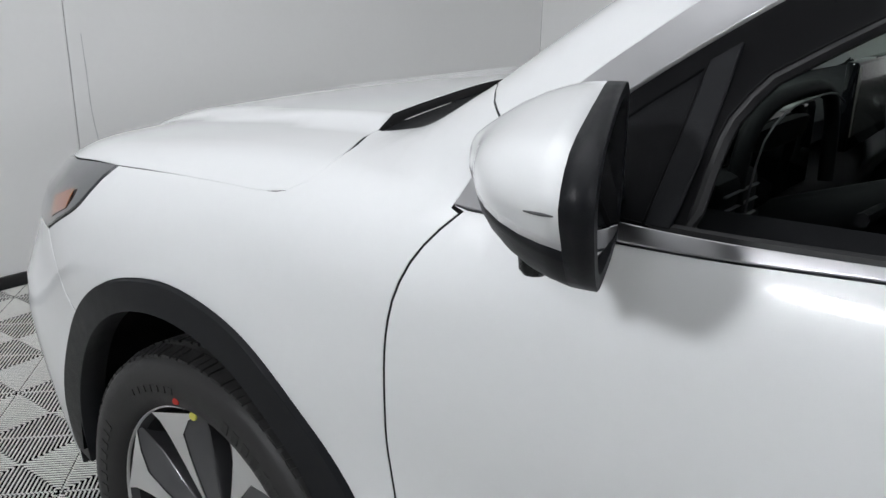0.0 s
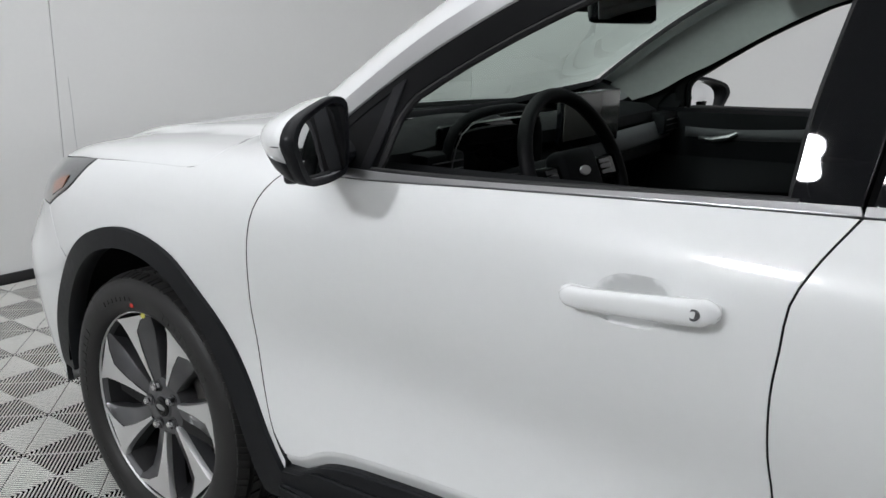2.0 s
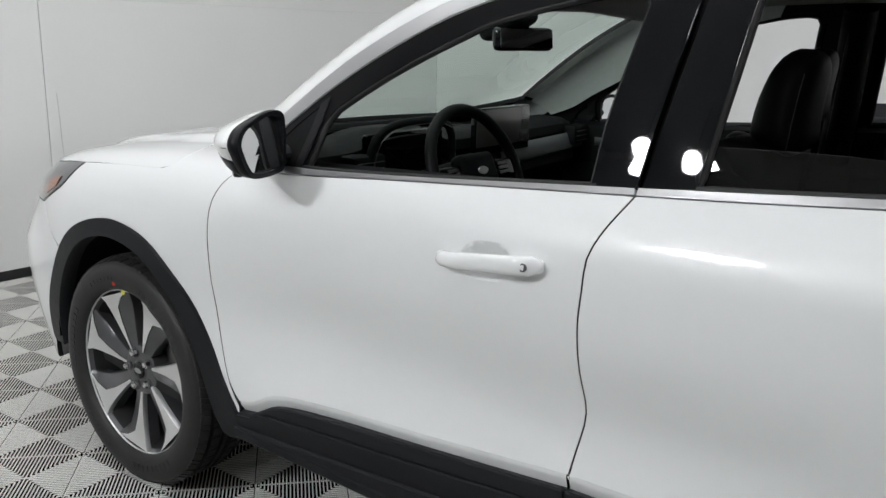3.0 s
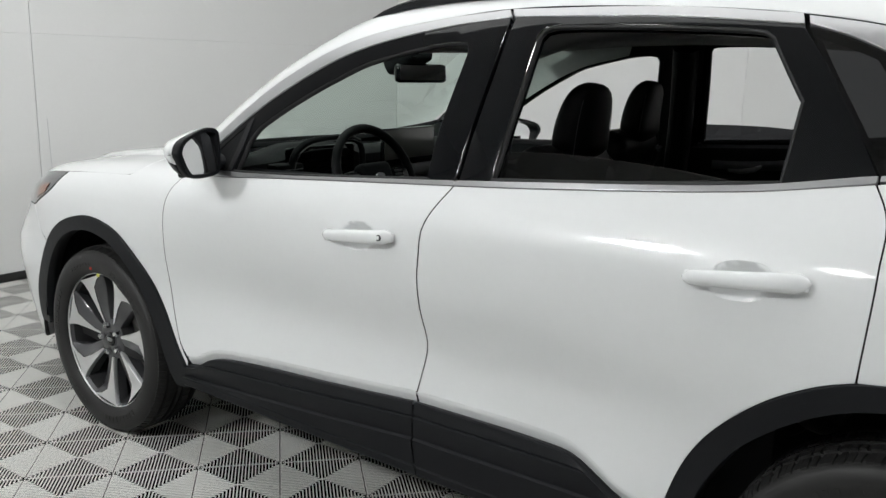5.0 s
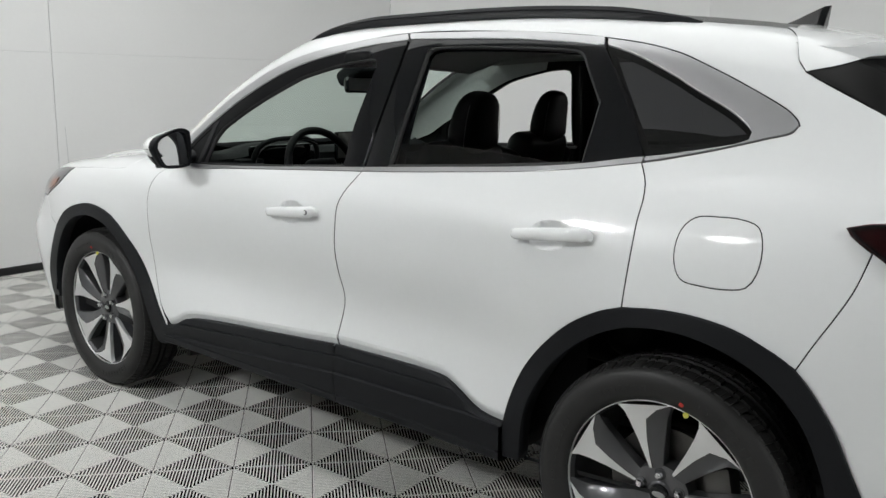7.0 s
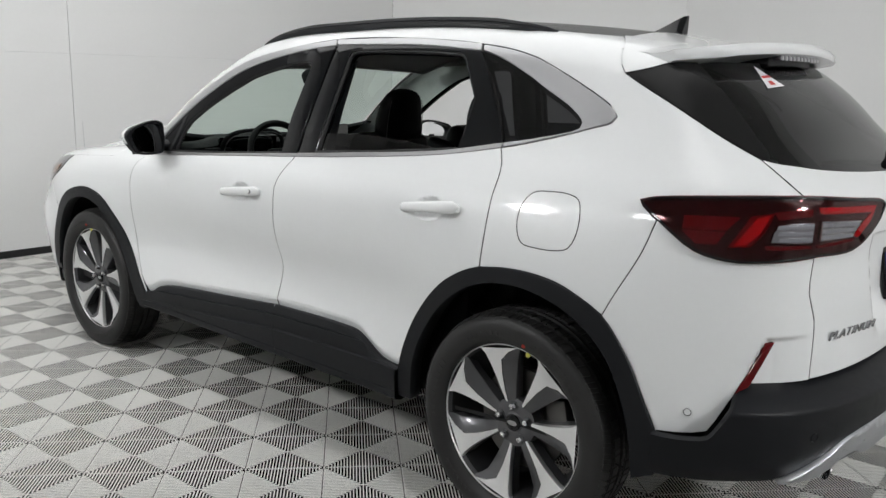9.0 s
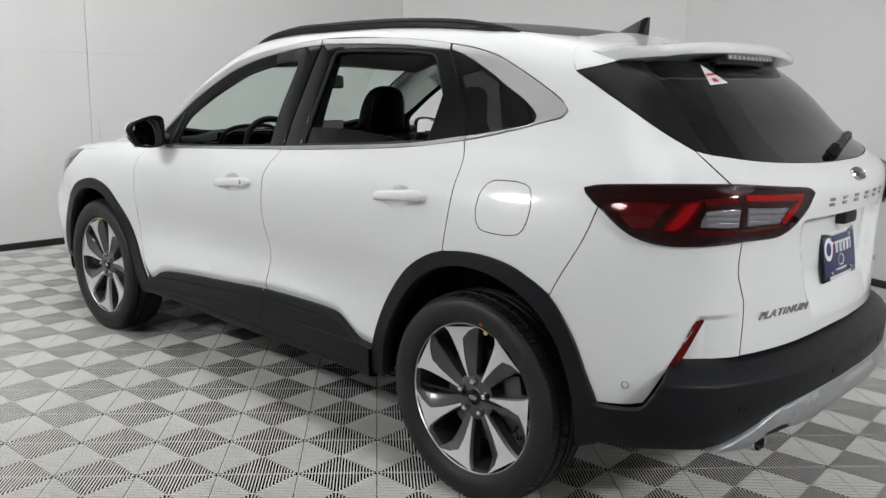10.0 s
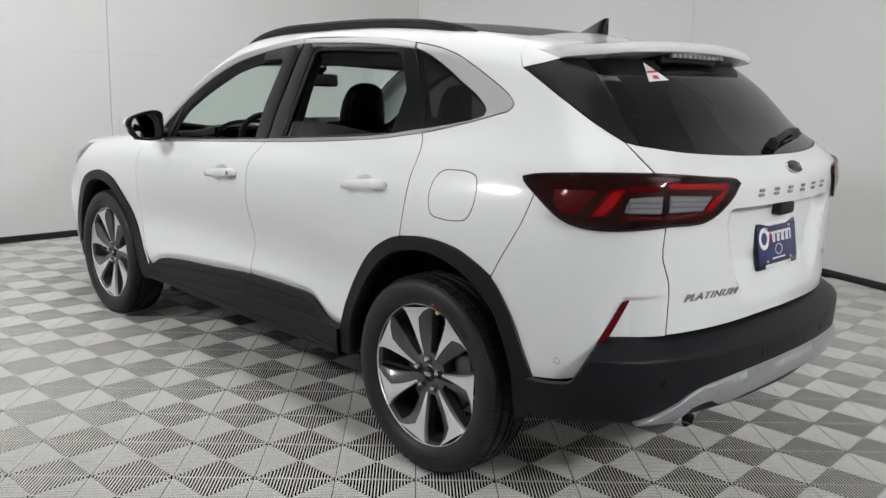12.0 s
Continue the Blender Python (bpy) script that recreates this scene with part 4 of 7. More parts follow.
for flip in (False, True):
    lamp = panel("tail_lamp", [lamp_out_loop], DARKRED, car, "smoked red wraparound tail lamp", lift=0.004, fold=0.03, mirror=flip, inset=0.0012)
    inner = panel("tail_lamp", [lamp_in_loop], DARKRED, tailgate, "smoked red tail lamp on the tailgate", lift=0.004, fold=0.03, mirror=flip, inset=0.0012)
    for loop, hole, body in ((lamp_out_loop, INSERT_OUT, lamp), (lamp_in_loop, INSERT_IN, inner)):
        lens = panel("outer_lens", [loop, chart_poly(hole)], LENSRED, body, "glossy smoked red outer lens", lift=0.0125, fold=0.006, inset=0.0014, mirror=flip, grid=0.03)
        lens.visible_shadow = False
    ring = outline(LAMP_TOP, LAMP_TOP_IN, LAMP_END, LAMP_LOW)
    panel("lamp_rim", [ring, shrunk(ring, 0.009)], GLOSSBLACK, lamp, "gloss black lamp rim", lift=0.0135, fold=0.02, inset=0.0032, mirror=flip, grid=0.03)
    for name, shape, mat, note in (("light_bar", BAR, REDLENS, "red slanting light bar"), ("light_bar", BLOCK, REDLENS, "red light block"), ("light_bar", BLOCK_LOW, REDLENS, "dim red light block"),
                                   ("light_bar", TOP_OUT, REDLENS, "dim red upper light bar"), ("light_bar", LOW_OUT, REDLENS, "thin red lower light bar"), ("clear_insert", INSERT_OUT, LAMPGREY, "clear reversing lamp insert")):
        panel(name, [chart_poly(shape)], mat, lamp, note, lift=0.0122 if mat == LAMPGREY else 0.0075, fold=0.003, inset=0.0006, mirror=flip, grid=0.012)
    # brighter middle painted on for the soft glow through the lens depth
    panel("bar_core", [chart_poly(BAR_GLOW)], BRIGHTRED, lamp, "bright core of the slanting bar", lift=0.0092, fold=0.001, inset=0.0, mirror=flip, grid=0.012)
    for name, shape, mat, note in (("light_bar", TOP_IN, BRIGHTRED, "red upper light bar"), ("light_bar", END_IN, BRIGHTRED, "red hooked light bar end"), ("light_bar", LOW_IN, REDLENS, "thin red lower light bar"),
                                   ("clear_insert", INSERT_IN, LAMPGREY, "clear reversing lamp insert")):
        panel(name, [chart_poly(shape)], mat, inner, note, lift=0.0122 if mat == LAMPGREY else 0.0075, fold=0.003, inset=0.0006, mirror=flip, grid=0.012)

    for ribs, body in ((RIB_OUT, lamp), (RIB_IN, inner)):
        for k, shape in enumerate(ribs):
            panel("reflector_rib", [chart_poly(shape)], RIB, body, "bright reflector rib in the clear insert", lift=0.0134, fold=0.002, inset=0.0002, mirror=flip, grid=0.012)

# rear bumper: a sloping step under the tailgate, then an upright face that turns under
def turned_in(u):
    back = np.clip((1.05 - np.abs(u - MID)) / 0.30, 0, 1)
    return back * back * (3 - 2 * back)


def bumper_lift(u, v, p):
    z = p[:, 2]
    step = np.interp(-z, (-0.655, -0.602, -0.596, -0.588, -0.50, -0.46, -0.40, -0.345), (-0.022, 0.0640, 0.0685, 0.069, 0.066, 0.058, 0.034, -0.01))
    k = turned_in(u)
    return k * step + (1 - k) * np.minimum(step, 0.009)


BUMP_TOP = [(3.203, -0.882, 0.496), (3.30, -0.86, 0.506), (3.335, -0.845, 0.516), (3.352, -0.838, 0.544), (3.394, -0.814, 0.629), (3.415, -0.795, 0.651)]
left_top = line(BUMP_TOP, [(3.415, -0.795, 0.651), (3.467, -0.731, 0.652), (3.512, -0.626, 0.654), (3.585, -0.313, 0.657), (3.605, 0.0, 0.659)], step=0.012)
cols = list(left_top) + [(2 * MID - u, v) for u, v in reversed(left_top[:-1])]
cols = np.array(cols)
heights = flank(cols[:, 0], cols[:, 1])[:, 2]
steps = (0.630, 0.6025, 0.599, 0.596, 0.588, 0.54, 0.50, 0.46, 0.43, 0.40, 0.37, 0.345)
levels = np.stack([heights] + [np.minimum(z, heights - 0.003 * (k + 1)) for k, z in enumerate(steps)], 1).ravel()
rise = np.clip((0.95 - np.abs(cols[:, 0] - MID)) / 0.25, 0, 1)
levels = np.maximum(levels, np.repeat(0.362 + 0.033 * rise, len(steps) + 1) - np.tile(np.arange(len(steps) + 1), len(cols)) * 0.0006)
along = np.repeat(cols[:, 0], len(steps) + 1)
low_v, high_v = np.full(len(along), -0.9), np.full(len(along), 0.3)
for _ in range(22):
    m = (low_v + high_v) / 2
    under_it = flank(along, m)[:, 2] < levels
    low_v, high_v = np.where(under_it, m, low_v), np.where(under_it, high_v, m)
grid_v = np.stack([along, high_v], 1)
grid_p = flank(grid_v[:, 0], grid_v[:, 1])
grid_n = facing(grid_p)
flat_n = grid_n * (1, 1, 0)
flat_n /= np.linalg.norm(flat_n, axis=1, keepdims=True)
grid_w = grid_p + flat_n * bumper_lift(grid_v[:, 0], grid_v[:, 1], grid_p)[:, None]
deep = len(grid_w) // len(cols)
bm = bmesh.new()
made = [[bm.verts.new(grid_w[c * deep] - flat_n[c * deep] * 0.03)] + [bm.verts.new(grid_w[c * deep + k]) for k in range(deep)] + [bm.verts.new(grid_w[c * deep + deep - 1] - flat_n[c * deep] * 0.10)] for c in range(len(cols))]
for r0, r1 in zip(made, made[1:]):
    for k in range(len(r0) - 1):
        bm.faces.new((r0[k], r0[k + 1], r1[k + 1], r1[k]))
part("rear_bumper", bm, CLAD, car, "charcoal grained plastic rear bumper with a sloping step", smooth=70)

# roof, windscreen, bonnet
def top_loop(points, step=0.03):
    left = smooth_line(points, step) if not isinstance(points[0], list) else [q for run in points for q in smooth_line(run, step)]
    left = np.array(left)
    return np.concatenate([left, left[::-1] * (1, -1)])


roof_left = [[(1.16, -0.001), (1.15, -0.30), (1.12, -0.595)], [(1.25, -0.58), (1.6, -0.571), (2.1, -0.566), (2.5, -0.551), (2.72, -0.526), (2.79, -0.48)], [(2.80, -0.47), (2.77, -0.25), (2.76, -0.001)]]
panel("roof_panel", [top_loop(roof_left)], ROOFBLACK, car, "gloss black roof panel", surface=lid, inset=0.002, fold=0.01, lift=-0.002, grid=0.05)
screen_left = [[(0.22, -0.001), (0.25, -0.40), (0.32, -0.60), (0.39, -0.672)], [(0.50, -0.661), (0.60, -0.643), (0.75, -0.619), (0.95, -0.599), (1.11, -0.594)], [(1.14, -0.30), (1.15, -0.001)]]
panel("windscreen", [top_loop(screen_left)], WINDSHIELD, car, "green tinted windscreen", surface=lid, inset=0.001, fold=0.0, lift=-0.004, grid=0.05)
hood_left = [[(-0.79, -0.001), (-0.775, -0.30), (-0.70, -0.60), (-0.575, -0.755), (-0.43, -0.826), (-0.33, -0.843)], [(-0.235, -0.853), (-0.087, -0.856), (0.06, -0.858), (0.15, -0.859), (0.192, -0.854), (0.216, -0.835), (0.213, -0.797), (0.190, -0.738), (0.158, -0.683), (0.142, -0.632)], [(0.125, -0.58), (0.07, -0.40), (-0.01, -0.12), (-0.015, -0.001)]]


def bonnet_rise(x, y, p):
    """A raised middle field with soft ridges along both sides, fading out towards the nose."""
    s = np.clip((0.64 - 0.10 * np.clip(-x, 0, 1) - np.abs(y)) / 0.05, 0, 1)
    f = np.clip((x + 0.74) / 0.35, 0, 1)
    return 0.016 * s * s * (3 - 2 * s) * f * f * (3 - 2 * f)


panel("bonnet", [top_loop(hood_left)], PAINT, car, "white bonnet with raised side ridges", surface=lid, inset=-0.0012, grid=0.03, lift=bonnet_rise)
cowl_left = [[(-0.011, -0.001), (-0.006, -0.12), (0.074, -0.40), (0.130, -0.58), (0.147, -0.624)], [(0.16, -0.621), (0.218, -0.621), (0.266, -0.649), (0.314, -0.669), (0.376, -0.676), (0.402, -0.680)], [(0.386, -0.672), (0.32, -0.602), (0.25, -0.402), (0.218, -0.001)]]
panel("cowl", [top_loop(cowl_left)], TRIMBLACK, car, "black plastic wiper cowl", surface=lid, inset=0.001, lift=-0.003, fold=0.02, grid=0.03)

# nose
BLEFT = [(-0.90, 0.0, 0.80), (-0.86, -0.35, 0.82), (-0.74, -0.68, 0.83), (-0.56, -0.84, 0.828), (-0.478, -0.874, 0.832)]
bumper_f = both(line(BLEFT, [(-0.478, -0.874, 0.832), (-0.455, 0.78), (-0.415, 0.72), (-0.367, 0.69)], [(-0.367, 0.69), (-0.475, 0.556), (-0.53, 0.441), (-0.54, 0.35)], [(-0.54, 0.35), (-0.60, -0.80, 0.25), (-0.74, -0.6, 0.22), (-0.82, 0.0, 0.22)]), NOSE_MID)
panel("front_bumper", [bumper_f], PAINT, car, "white front bumper", grid=0.05)
for flip in (False, True):
    head_loop = outline([(-0.478, -0.874, 0.832), (-0.40, -0.882, 0.865), (-0.29, -0.886, 0.92), up(-0.235, -0.853)], [up(-0.235, -0.853), up(-0.33, -0.846), up(-0.43, -0.830)], [up(-0.43, -0.830), up(-0.575, -0.759), up(-0.70, -0.604)], [up(-0.70, -0.604), (-0.72, -0.66, 0.835)], [(-0.72, -0.66, 0.835), (-0.56, -0.84, 0.830), (-0.478, -0.874, 0.832)])
    head = panel("headlamp", [head_loop], SMOKE, car, "smoked wraparound headlamp with an amber reflector", lift=0.002, fold=0.03, mirror=flip)
    amber = outline([(-0.44, 0.862), (-0.35, 0.898)], [(-0.35, 0.898), (-0.33, 0.935)], [(-0.33, 0.935), (-0.42, 0.905)], [(-0.42, 0.905), (-0.44, 0.862)])
    panel("reflector", [amber], AMBER, head, "amber side reflector", lift=0.003, fold=0.0, inset=0, mirror=flip, grid=0.01)



# ---- wheels ----
def ring_block(bm, r0, r1, a0, a1, h0, h1):
    """A small block between two radii, angles and heights (outer face sloped from h0 to h1)."""
    pts = []
    for r, lift in ((r0, 0), (r1, 0)):
        for a in (a0, a1):
            for h in (h0, h1):
                pts.append(bm.verts.new((r * math.cos(a), r * math.sin(a), h)))
    for f in ((0, 1, 3, 2), (4, 6, 7, 5), (0, 4, 5, 1), (2, 3, 7, 6), (0, 2, 6, 4), (1, 5, 7, 3)):
        bm.faces.new([pts[i] for i in f])


def plate(bm, outline_pts, depth):
    """A closed polygon of (x, y, z) with walls dropped by depth."""
    top = [bm.verts.new(p) for p in outline_pts]
    low = [bm.verts.new((p[0], p[1], p[2] - depth)) for p in outline_pts]
    bm.faces.new(top)
    n = len(top)
    for i in range(n):
        bm.faces.new((top[i], low[i], low[(i + 1) % n], top[(i + 1) % n]))


def make_wheel(turn, nut_turn):
    w = empty("wheel", parent=None)
    bm = bmesh.new()
    half = [(0.258, 0.076), (0.264, 0.090), (0.275, 0.099), (0.292, 0.105), (0.318, 0.106), (0.338, 0.101), (0.343, 0.097), (0.3455, 0.0945), (0.3505, 0.089), (0.3535, 0.082), (0.3575, 0.064), (0.352, 0.0625), (0.352, 0.055), (0.3600, 0.053), (0.3602, 0.020), (0.354, 0.018), (0.354, 0.009), (0.3625, 0.007)]
    prof = half + [(r, -h) for r, h in reversed(half)]
    lathe(bm, prof, 120)
    tyre = part("tyre", bm, RUBBER, w, "black tyre with a grooved tread", smooth=40)
    bm = bmesh.new()
    n = 128
    for k in range(n):
        a = math.tau * (k + 0.15 * math.sin(k * 2.4)) / n
        for sign in (1, -1):
            hs = (0.066, 0.092) if sign > 0 else (-0.092, -0.066)
            b0, b1 = a, a + math.tau / n * 0.72
            pts = []
            for r in (0.340, 0.3625):
                for ang in (b0, b1):
                    for h in hs:
                        out = abs(h) > 0.08
                        rr = r - (0.010 if out and r > 0.35 else 0)
                        pts.append(bm.verts.new((rr * math.cos(ang + (0.02 if out else 0)), rr * math.sin(ang + (0.02 if out else 0)), h)))
            for f in ((0, 1, 3, 2), (4, 6, 7, 5), (0, 4, 5, 1), (2, 3, 7, 6), (0, 2, 6, 4), (1, 5, 7, 3)):
                bm.faces.new([pts[i] for i in f])
            for lo, hi in ((0.022, 0.052),) if sign > 0 else ((-0.052, -0.022),):
                ring_block(bm, 0.352, 0.3645, b0 + 0.01, b1 + 0.012, lo, hi)
        ring_block(bm, 0.352, 0.3645, a + 0.03, a + 0.03 + math.tau / n * 0.9, -0.0065, 0.0065)
    part("tread", bm, RUBBER, tyre, "staggered tread blocks", smooth=0)
    bm = bmesh.new()
    for r, wide, a0, a1, count in ((0.302, 0.020, 0.55, 1.30, 9), (0.302, 0.020, 2.6, 3.35, 9), (0.302, 0.020, 4.7, 5.45, 9), (0.300, 0.012, 1.7, 2.2, 7), (0.300, 0.012, 3.8, 4.3, 7)):
        for k in range(count):
            a = a0 + (a1 - a0) * k / count
            ring_block(bm, r - wide / 2, r + wide / 2, a, a + (a1 - a0) / count * 0.55, 0.1045, 0.1068)
    tagged(part("raised_marking", bm, RUBBER, tyre, smooth=0), "raised marking bars on the sidewall", kind="stuff")
    for a, r, mat, name, size in ((math.radians(97 if nut_turn > 0.2 else 78), 0.283, REDMARK, "red_dot", 0.007), (math.radians(93 if nut_turn > 0.2 else 75), 0.2555, YELLOW, "yellow_dab", 0.008)):
        bm = bmesh.new()
        lathe(bm, [(0.0, 0.002), (size * 0.8, 0.002), (size, 0.0), (0.0, 0.0)], 12, Matrix.Translation((r * math.cos(a), r * math.sin(a), 0.1025 if r > 0.26 else 0.0875)) @ Matrix.Rotation(0.3, 4, "Y"), closed=False)
        part(name, bm, mat, tyre, "painted fitting mark")
    bm = bmesh.new()
    lathe(bm, [(0.2525, 0.070), (0.2545, 0.080), (0.2530, 0.0838), (0.2505, 0.0842), (0.2490, 0.0815), (0.2485, 0.076)], 96, closed=False)
    part("rim_lip", bm, MACHINED, w, "thin machined bright rim lip")
    bm = bmesh.new()
    lathe(bm, [(0.2490, 0.0800), (0.2470, 0.0740), (0.2440, 0.066), (0.2400, 0.060)], 96, closed=False)
    part("rim_step", bm, GUNMETAL, w, "dark grey step inside the rim lip")
    bm = bmesh.new()
    lathe(bm, [(0.2420, 0.066), (0.236, 0.055), (0.226, 0.03), (0.214, 0.0), (0.212, -0.09), (0.250, -0.10), (0.252, 0.07)], 72, closed=False)
    part("rim", bm, BARREL, w, "black shaded alloy rim barrel")
    for k in range(7):
        a = math.degrees(turn + k * math.tau / 7)

        def at(r, d, z):
            return (r * math.cos(radians(a + d)), r * math.sin(radians(a + d)), z)
        lead = [(0.070, 2.0, 0.0595), (0.10, 1.2, 0.0635), (0.15, 1.2, 0.0690), (0.20, 2.0, 0.0740), (0.230, 3.0, 0.0775), (0.2500, 5.0, 0.0815)]
        crest = [(0.068, -4.0, 0.0600), (0.10, -6.2, 0.0640), (0.15, -8.6, 0.0695), (0.200, -11.5, 0.0745), (0.228, -20.0, 0.0777), (0.2500, -29.0, 0.0815)]
        trail = [(0.066, -27.0, 0.0530), (0.10, -25.0, 0.0535), (0.15, -24.0, 0.0540), (0.205, -24.5, 0.0580), (0.230, -27.0, 0.0680), (0.2500, -29.6, 0.0790)]
        for name, mat, note, lines in (("spoke", MACHINED, "machined bright alloy spoke face", ([(r, d + 0.9, z - 0.016) for r, d, z in lead], [(r, d + 0.25, z - 0.0015) for r, d, z in lead], lead, crest)),
                                       ("spoke_flank", GUNMETAL, "dark painted sloping spoke flank", ([(r, d, z - 0.0012) for r, d, z in crest], [(r, d * 0.97 - 0.4, z - 0.003) for r, d, z in crest], trail, [(r, d - 1.0, z - 0.004) for r, d, z in trail], [(r, d - 0.6, z - 0.035) for r, d, z in trail])),
                                       ("spoke_flank", GUNMETAL, "dark painted spoke edge", ([(r, d + 0.9, z - 0.016) for r, d, z in lead], [(r, d + 2.0, z - 0.050) for r, d, z in lead]))):
            bm = bmesh.new()
            grid_rows = [[bm.verts.new(at(*q)) for q in row] for row in lines]
            for q0, q1 in zip(grid_rows, grid_rows[1:]):
                for i in range(len(q0) - 1):
                    bm.faces.new((q0[i], q0[i + 1], q1[i + 1], q1[i]))
            part(name, bm, mat, w, note, smooth=35)
    for ob in w.children:
        if ob.data.materials[0] in (MACHINED, GUNMETAL, BARREL):
            ob.data.transform(Matrix.Diagonal((1.035, 1.035, 1, 1)))
    bm = bmesh.new()
    lathe(bm, [(0.0, 0.058), (0.030, 0.058), (0.034, 0.055), (0.066, 0.057), (0.079, 0.052), (0.082, 0.03), (0.082, 0.0), (0.0, 0.0)], 48, closed=False)
    part("hub", bm, GUNMETAL, w, "dark grey wheel hub")
    bm = bmesh.new()
    lathe(bm, [(0.0, 0.0655), (0.022, 0.0650), (0.0265, 0.0625), (0.0275, 0.057)], 32, closed=False)
    cap = part("centre_cap", bm, GLOSSBLACK, w, "black centre cap with an oval badge")
    bm = bmesh.new()
    lathe(bm, [(0.0, 0.0665), (0.017, 0.0662), (0.0185, 0.0650)], 28, Matrix.Diagonal((1, 0.45, 1, 1)), closed=False)
    part("badge", bm, SATIN, cap, "plain oval badge")
    for k in range(5):
        a = nut_turn + math.pi / 2 + k * math.tau / 5
        m = Matrix.Translation((0.056 * math.cos(a), 0.056 * math.sin(a), 0))
        bm = bmesh.new()
        lathe(bm, [(0.0125, 0.052), (0.0145, 0.0575), (0.0155, 0.0575), (0.0155, 0.05)], 20, m, closed=False)
        part("nut_seat", bm, SEAL, w, "dark nut recess")
        bm = bmesh.new()
        lathe(bm, [(0.0, 0.075), (0.008, 0.0745), (0.0115, 0.070), (0.0122, 0.055)], 6, m, closed=False)
        part("wheel_nut", bm, CHROME, w, "chrome wheel nut", smooth=40)
    bm = bmesh.new()
    lathe(bm, [(0.165, 0.005), (0.165, -0.018), (0.09, -0.018), (0.075, 0.006), (0.0, 0.01), (0.0, 0.0), (0.07, -0.004), (0.09, 0.005)], 48)
    part("brake_disc", bm, STEEL, w, "worn steel brake disc")
    bm = bmesh.new()
    box(bm, (0.105, -0.075, -0.045), (0.185, 0.075, 0.026), 0.015, Matrix.Rotation(radians(12), 4, "Z"))
    part("brake_caliper", bm, STEEL, w, "grey cast brake caliper")
    return w


HUB_Y = 0.810
front_wheel = make_wheel(math.radians(121), 0.28)
front_wheel.matrix_basis = pose(0, -HUB_Y, 0.362, 90, 0, 0)
tagged(front_wheel, "", "")
rear_wheel = make_wheel(math.radians(114), 0.02)
rear_wheel.matrix_basis = pose(2.71, -HUB_Y, 0.362, 90, 0, 0)
far_front = copy_thing(front_wheel, pose(0, HUB_Y, 0.362, 90, 0, 180))
far_rear = copy_thing(rear_wheel, pose(2.71, HUB_Y, 0.362, 90, 0, 180))
for ob in (front_wheel, rear_wheel, far_front, far_rear):
    ob.parent = car

# wheel housings and the under-tray
for x in (0.0, 2.71):
    for sign in (-1, 1):
        bm = bmesh.new()
        rows = []
        for r, y in ((0.450, 0.875), (0.455, 0.80), (0.455, 0.56), (0.43, 0.53), (0.2, 0.52)):
            rows.append([bm.verts.new((x + r * 1.02 * math.cos(a), sign * y, 0.365 + r * math.sin(a))) for a in np.linspace(radians(0), radians(180), 30)])
        for a, b in zip(rows, rows[1:]):
            for i in range(len(a) - 1):
                bm.faces.new((a[i], a[i + 1], b[i + 1], b[i]))
        part("wheel_housing", bm, TRIMBLACK, car, "black fibre wheel housing")
bm = bmesh.new()
box(bm, (0.46, -0.60, 0.235), (2.26, 0.60, 0.31), 0.02)
part("underbody", bm, DARK, car, "dark underbody tray")
bm = bmesh.new()
box(bm, (-0.70, -0.50, 0.20), (0.46, 0.50, 0.26), 0.02)
part("underbody", bm, DARK, car, "dark underbody tray")
bm = bmesh.new()
box(bm, (2.26, -0.50, 0.28), (3.30, 0.50, 0.34), 0.02)
part("underbody", bm, DARK, car, "dark underbody tray")
bm = bmesh.new()
tube(bm, [(0.35, -0.42, 0.21), (0.42, -0.62, 0.19), (0.40, -0.72, 0.20)], 0.018)
part("suspension_arm", bm, STEEL, car, "grey suspension arm behind the wheel")

# ---- door handles and mirrors ----
def skin_at(x, z, off=0.0, right=False):
    u, v = uv((x, z))
    p = flank(np.array([u]), np.array([v]))
    q = p + facing(p) * off
    q = q[0]
    return Vector((q[0], -q[1] if right else q[1], q[2])), Vector(facing(p)[0] * ((1, -1, 1) if right else (1, 1, 1)))


def dish(cup):
    x, z, a, b, tilt = cup
    cu, cv = uv((x, z))

    def lift(u, v, p):
        d = np.sqrt(((u - cu) / a) ** 2 + ((v - cv - tilt * (u - cu)) / b) ** 2)
        s = np.clip(1 - d ** 2.2, 0, 1)
        return -0.017 * s - 0.001
    return lift


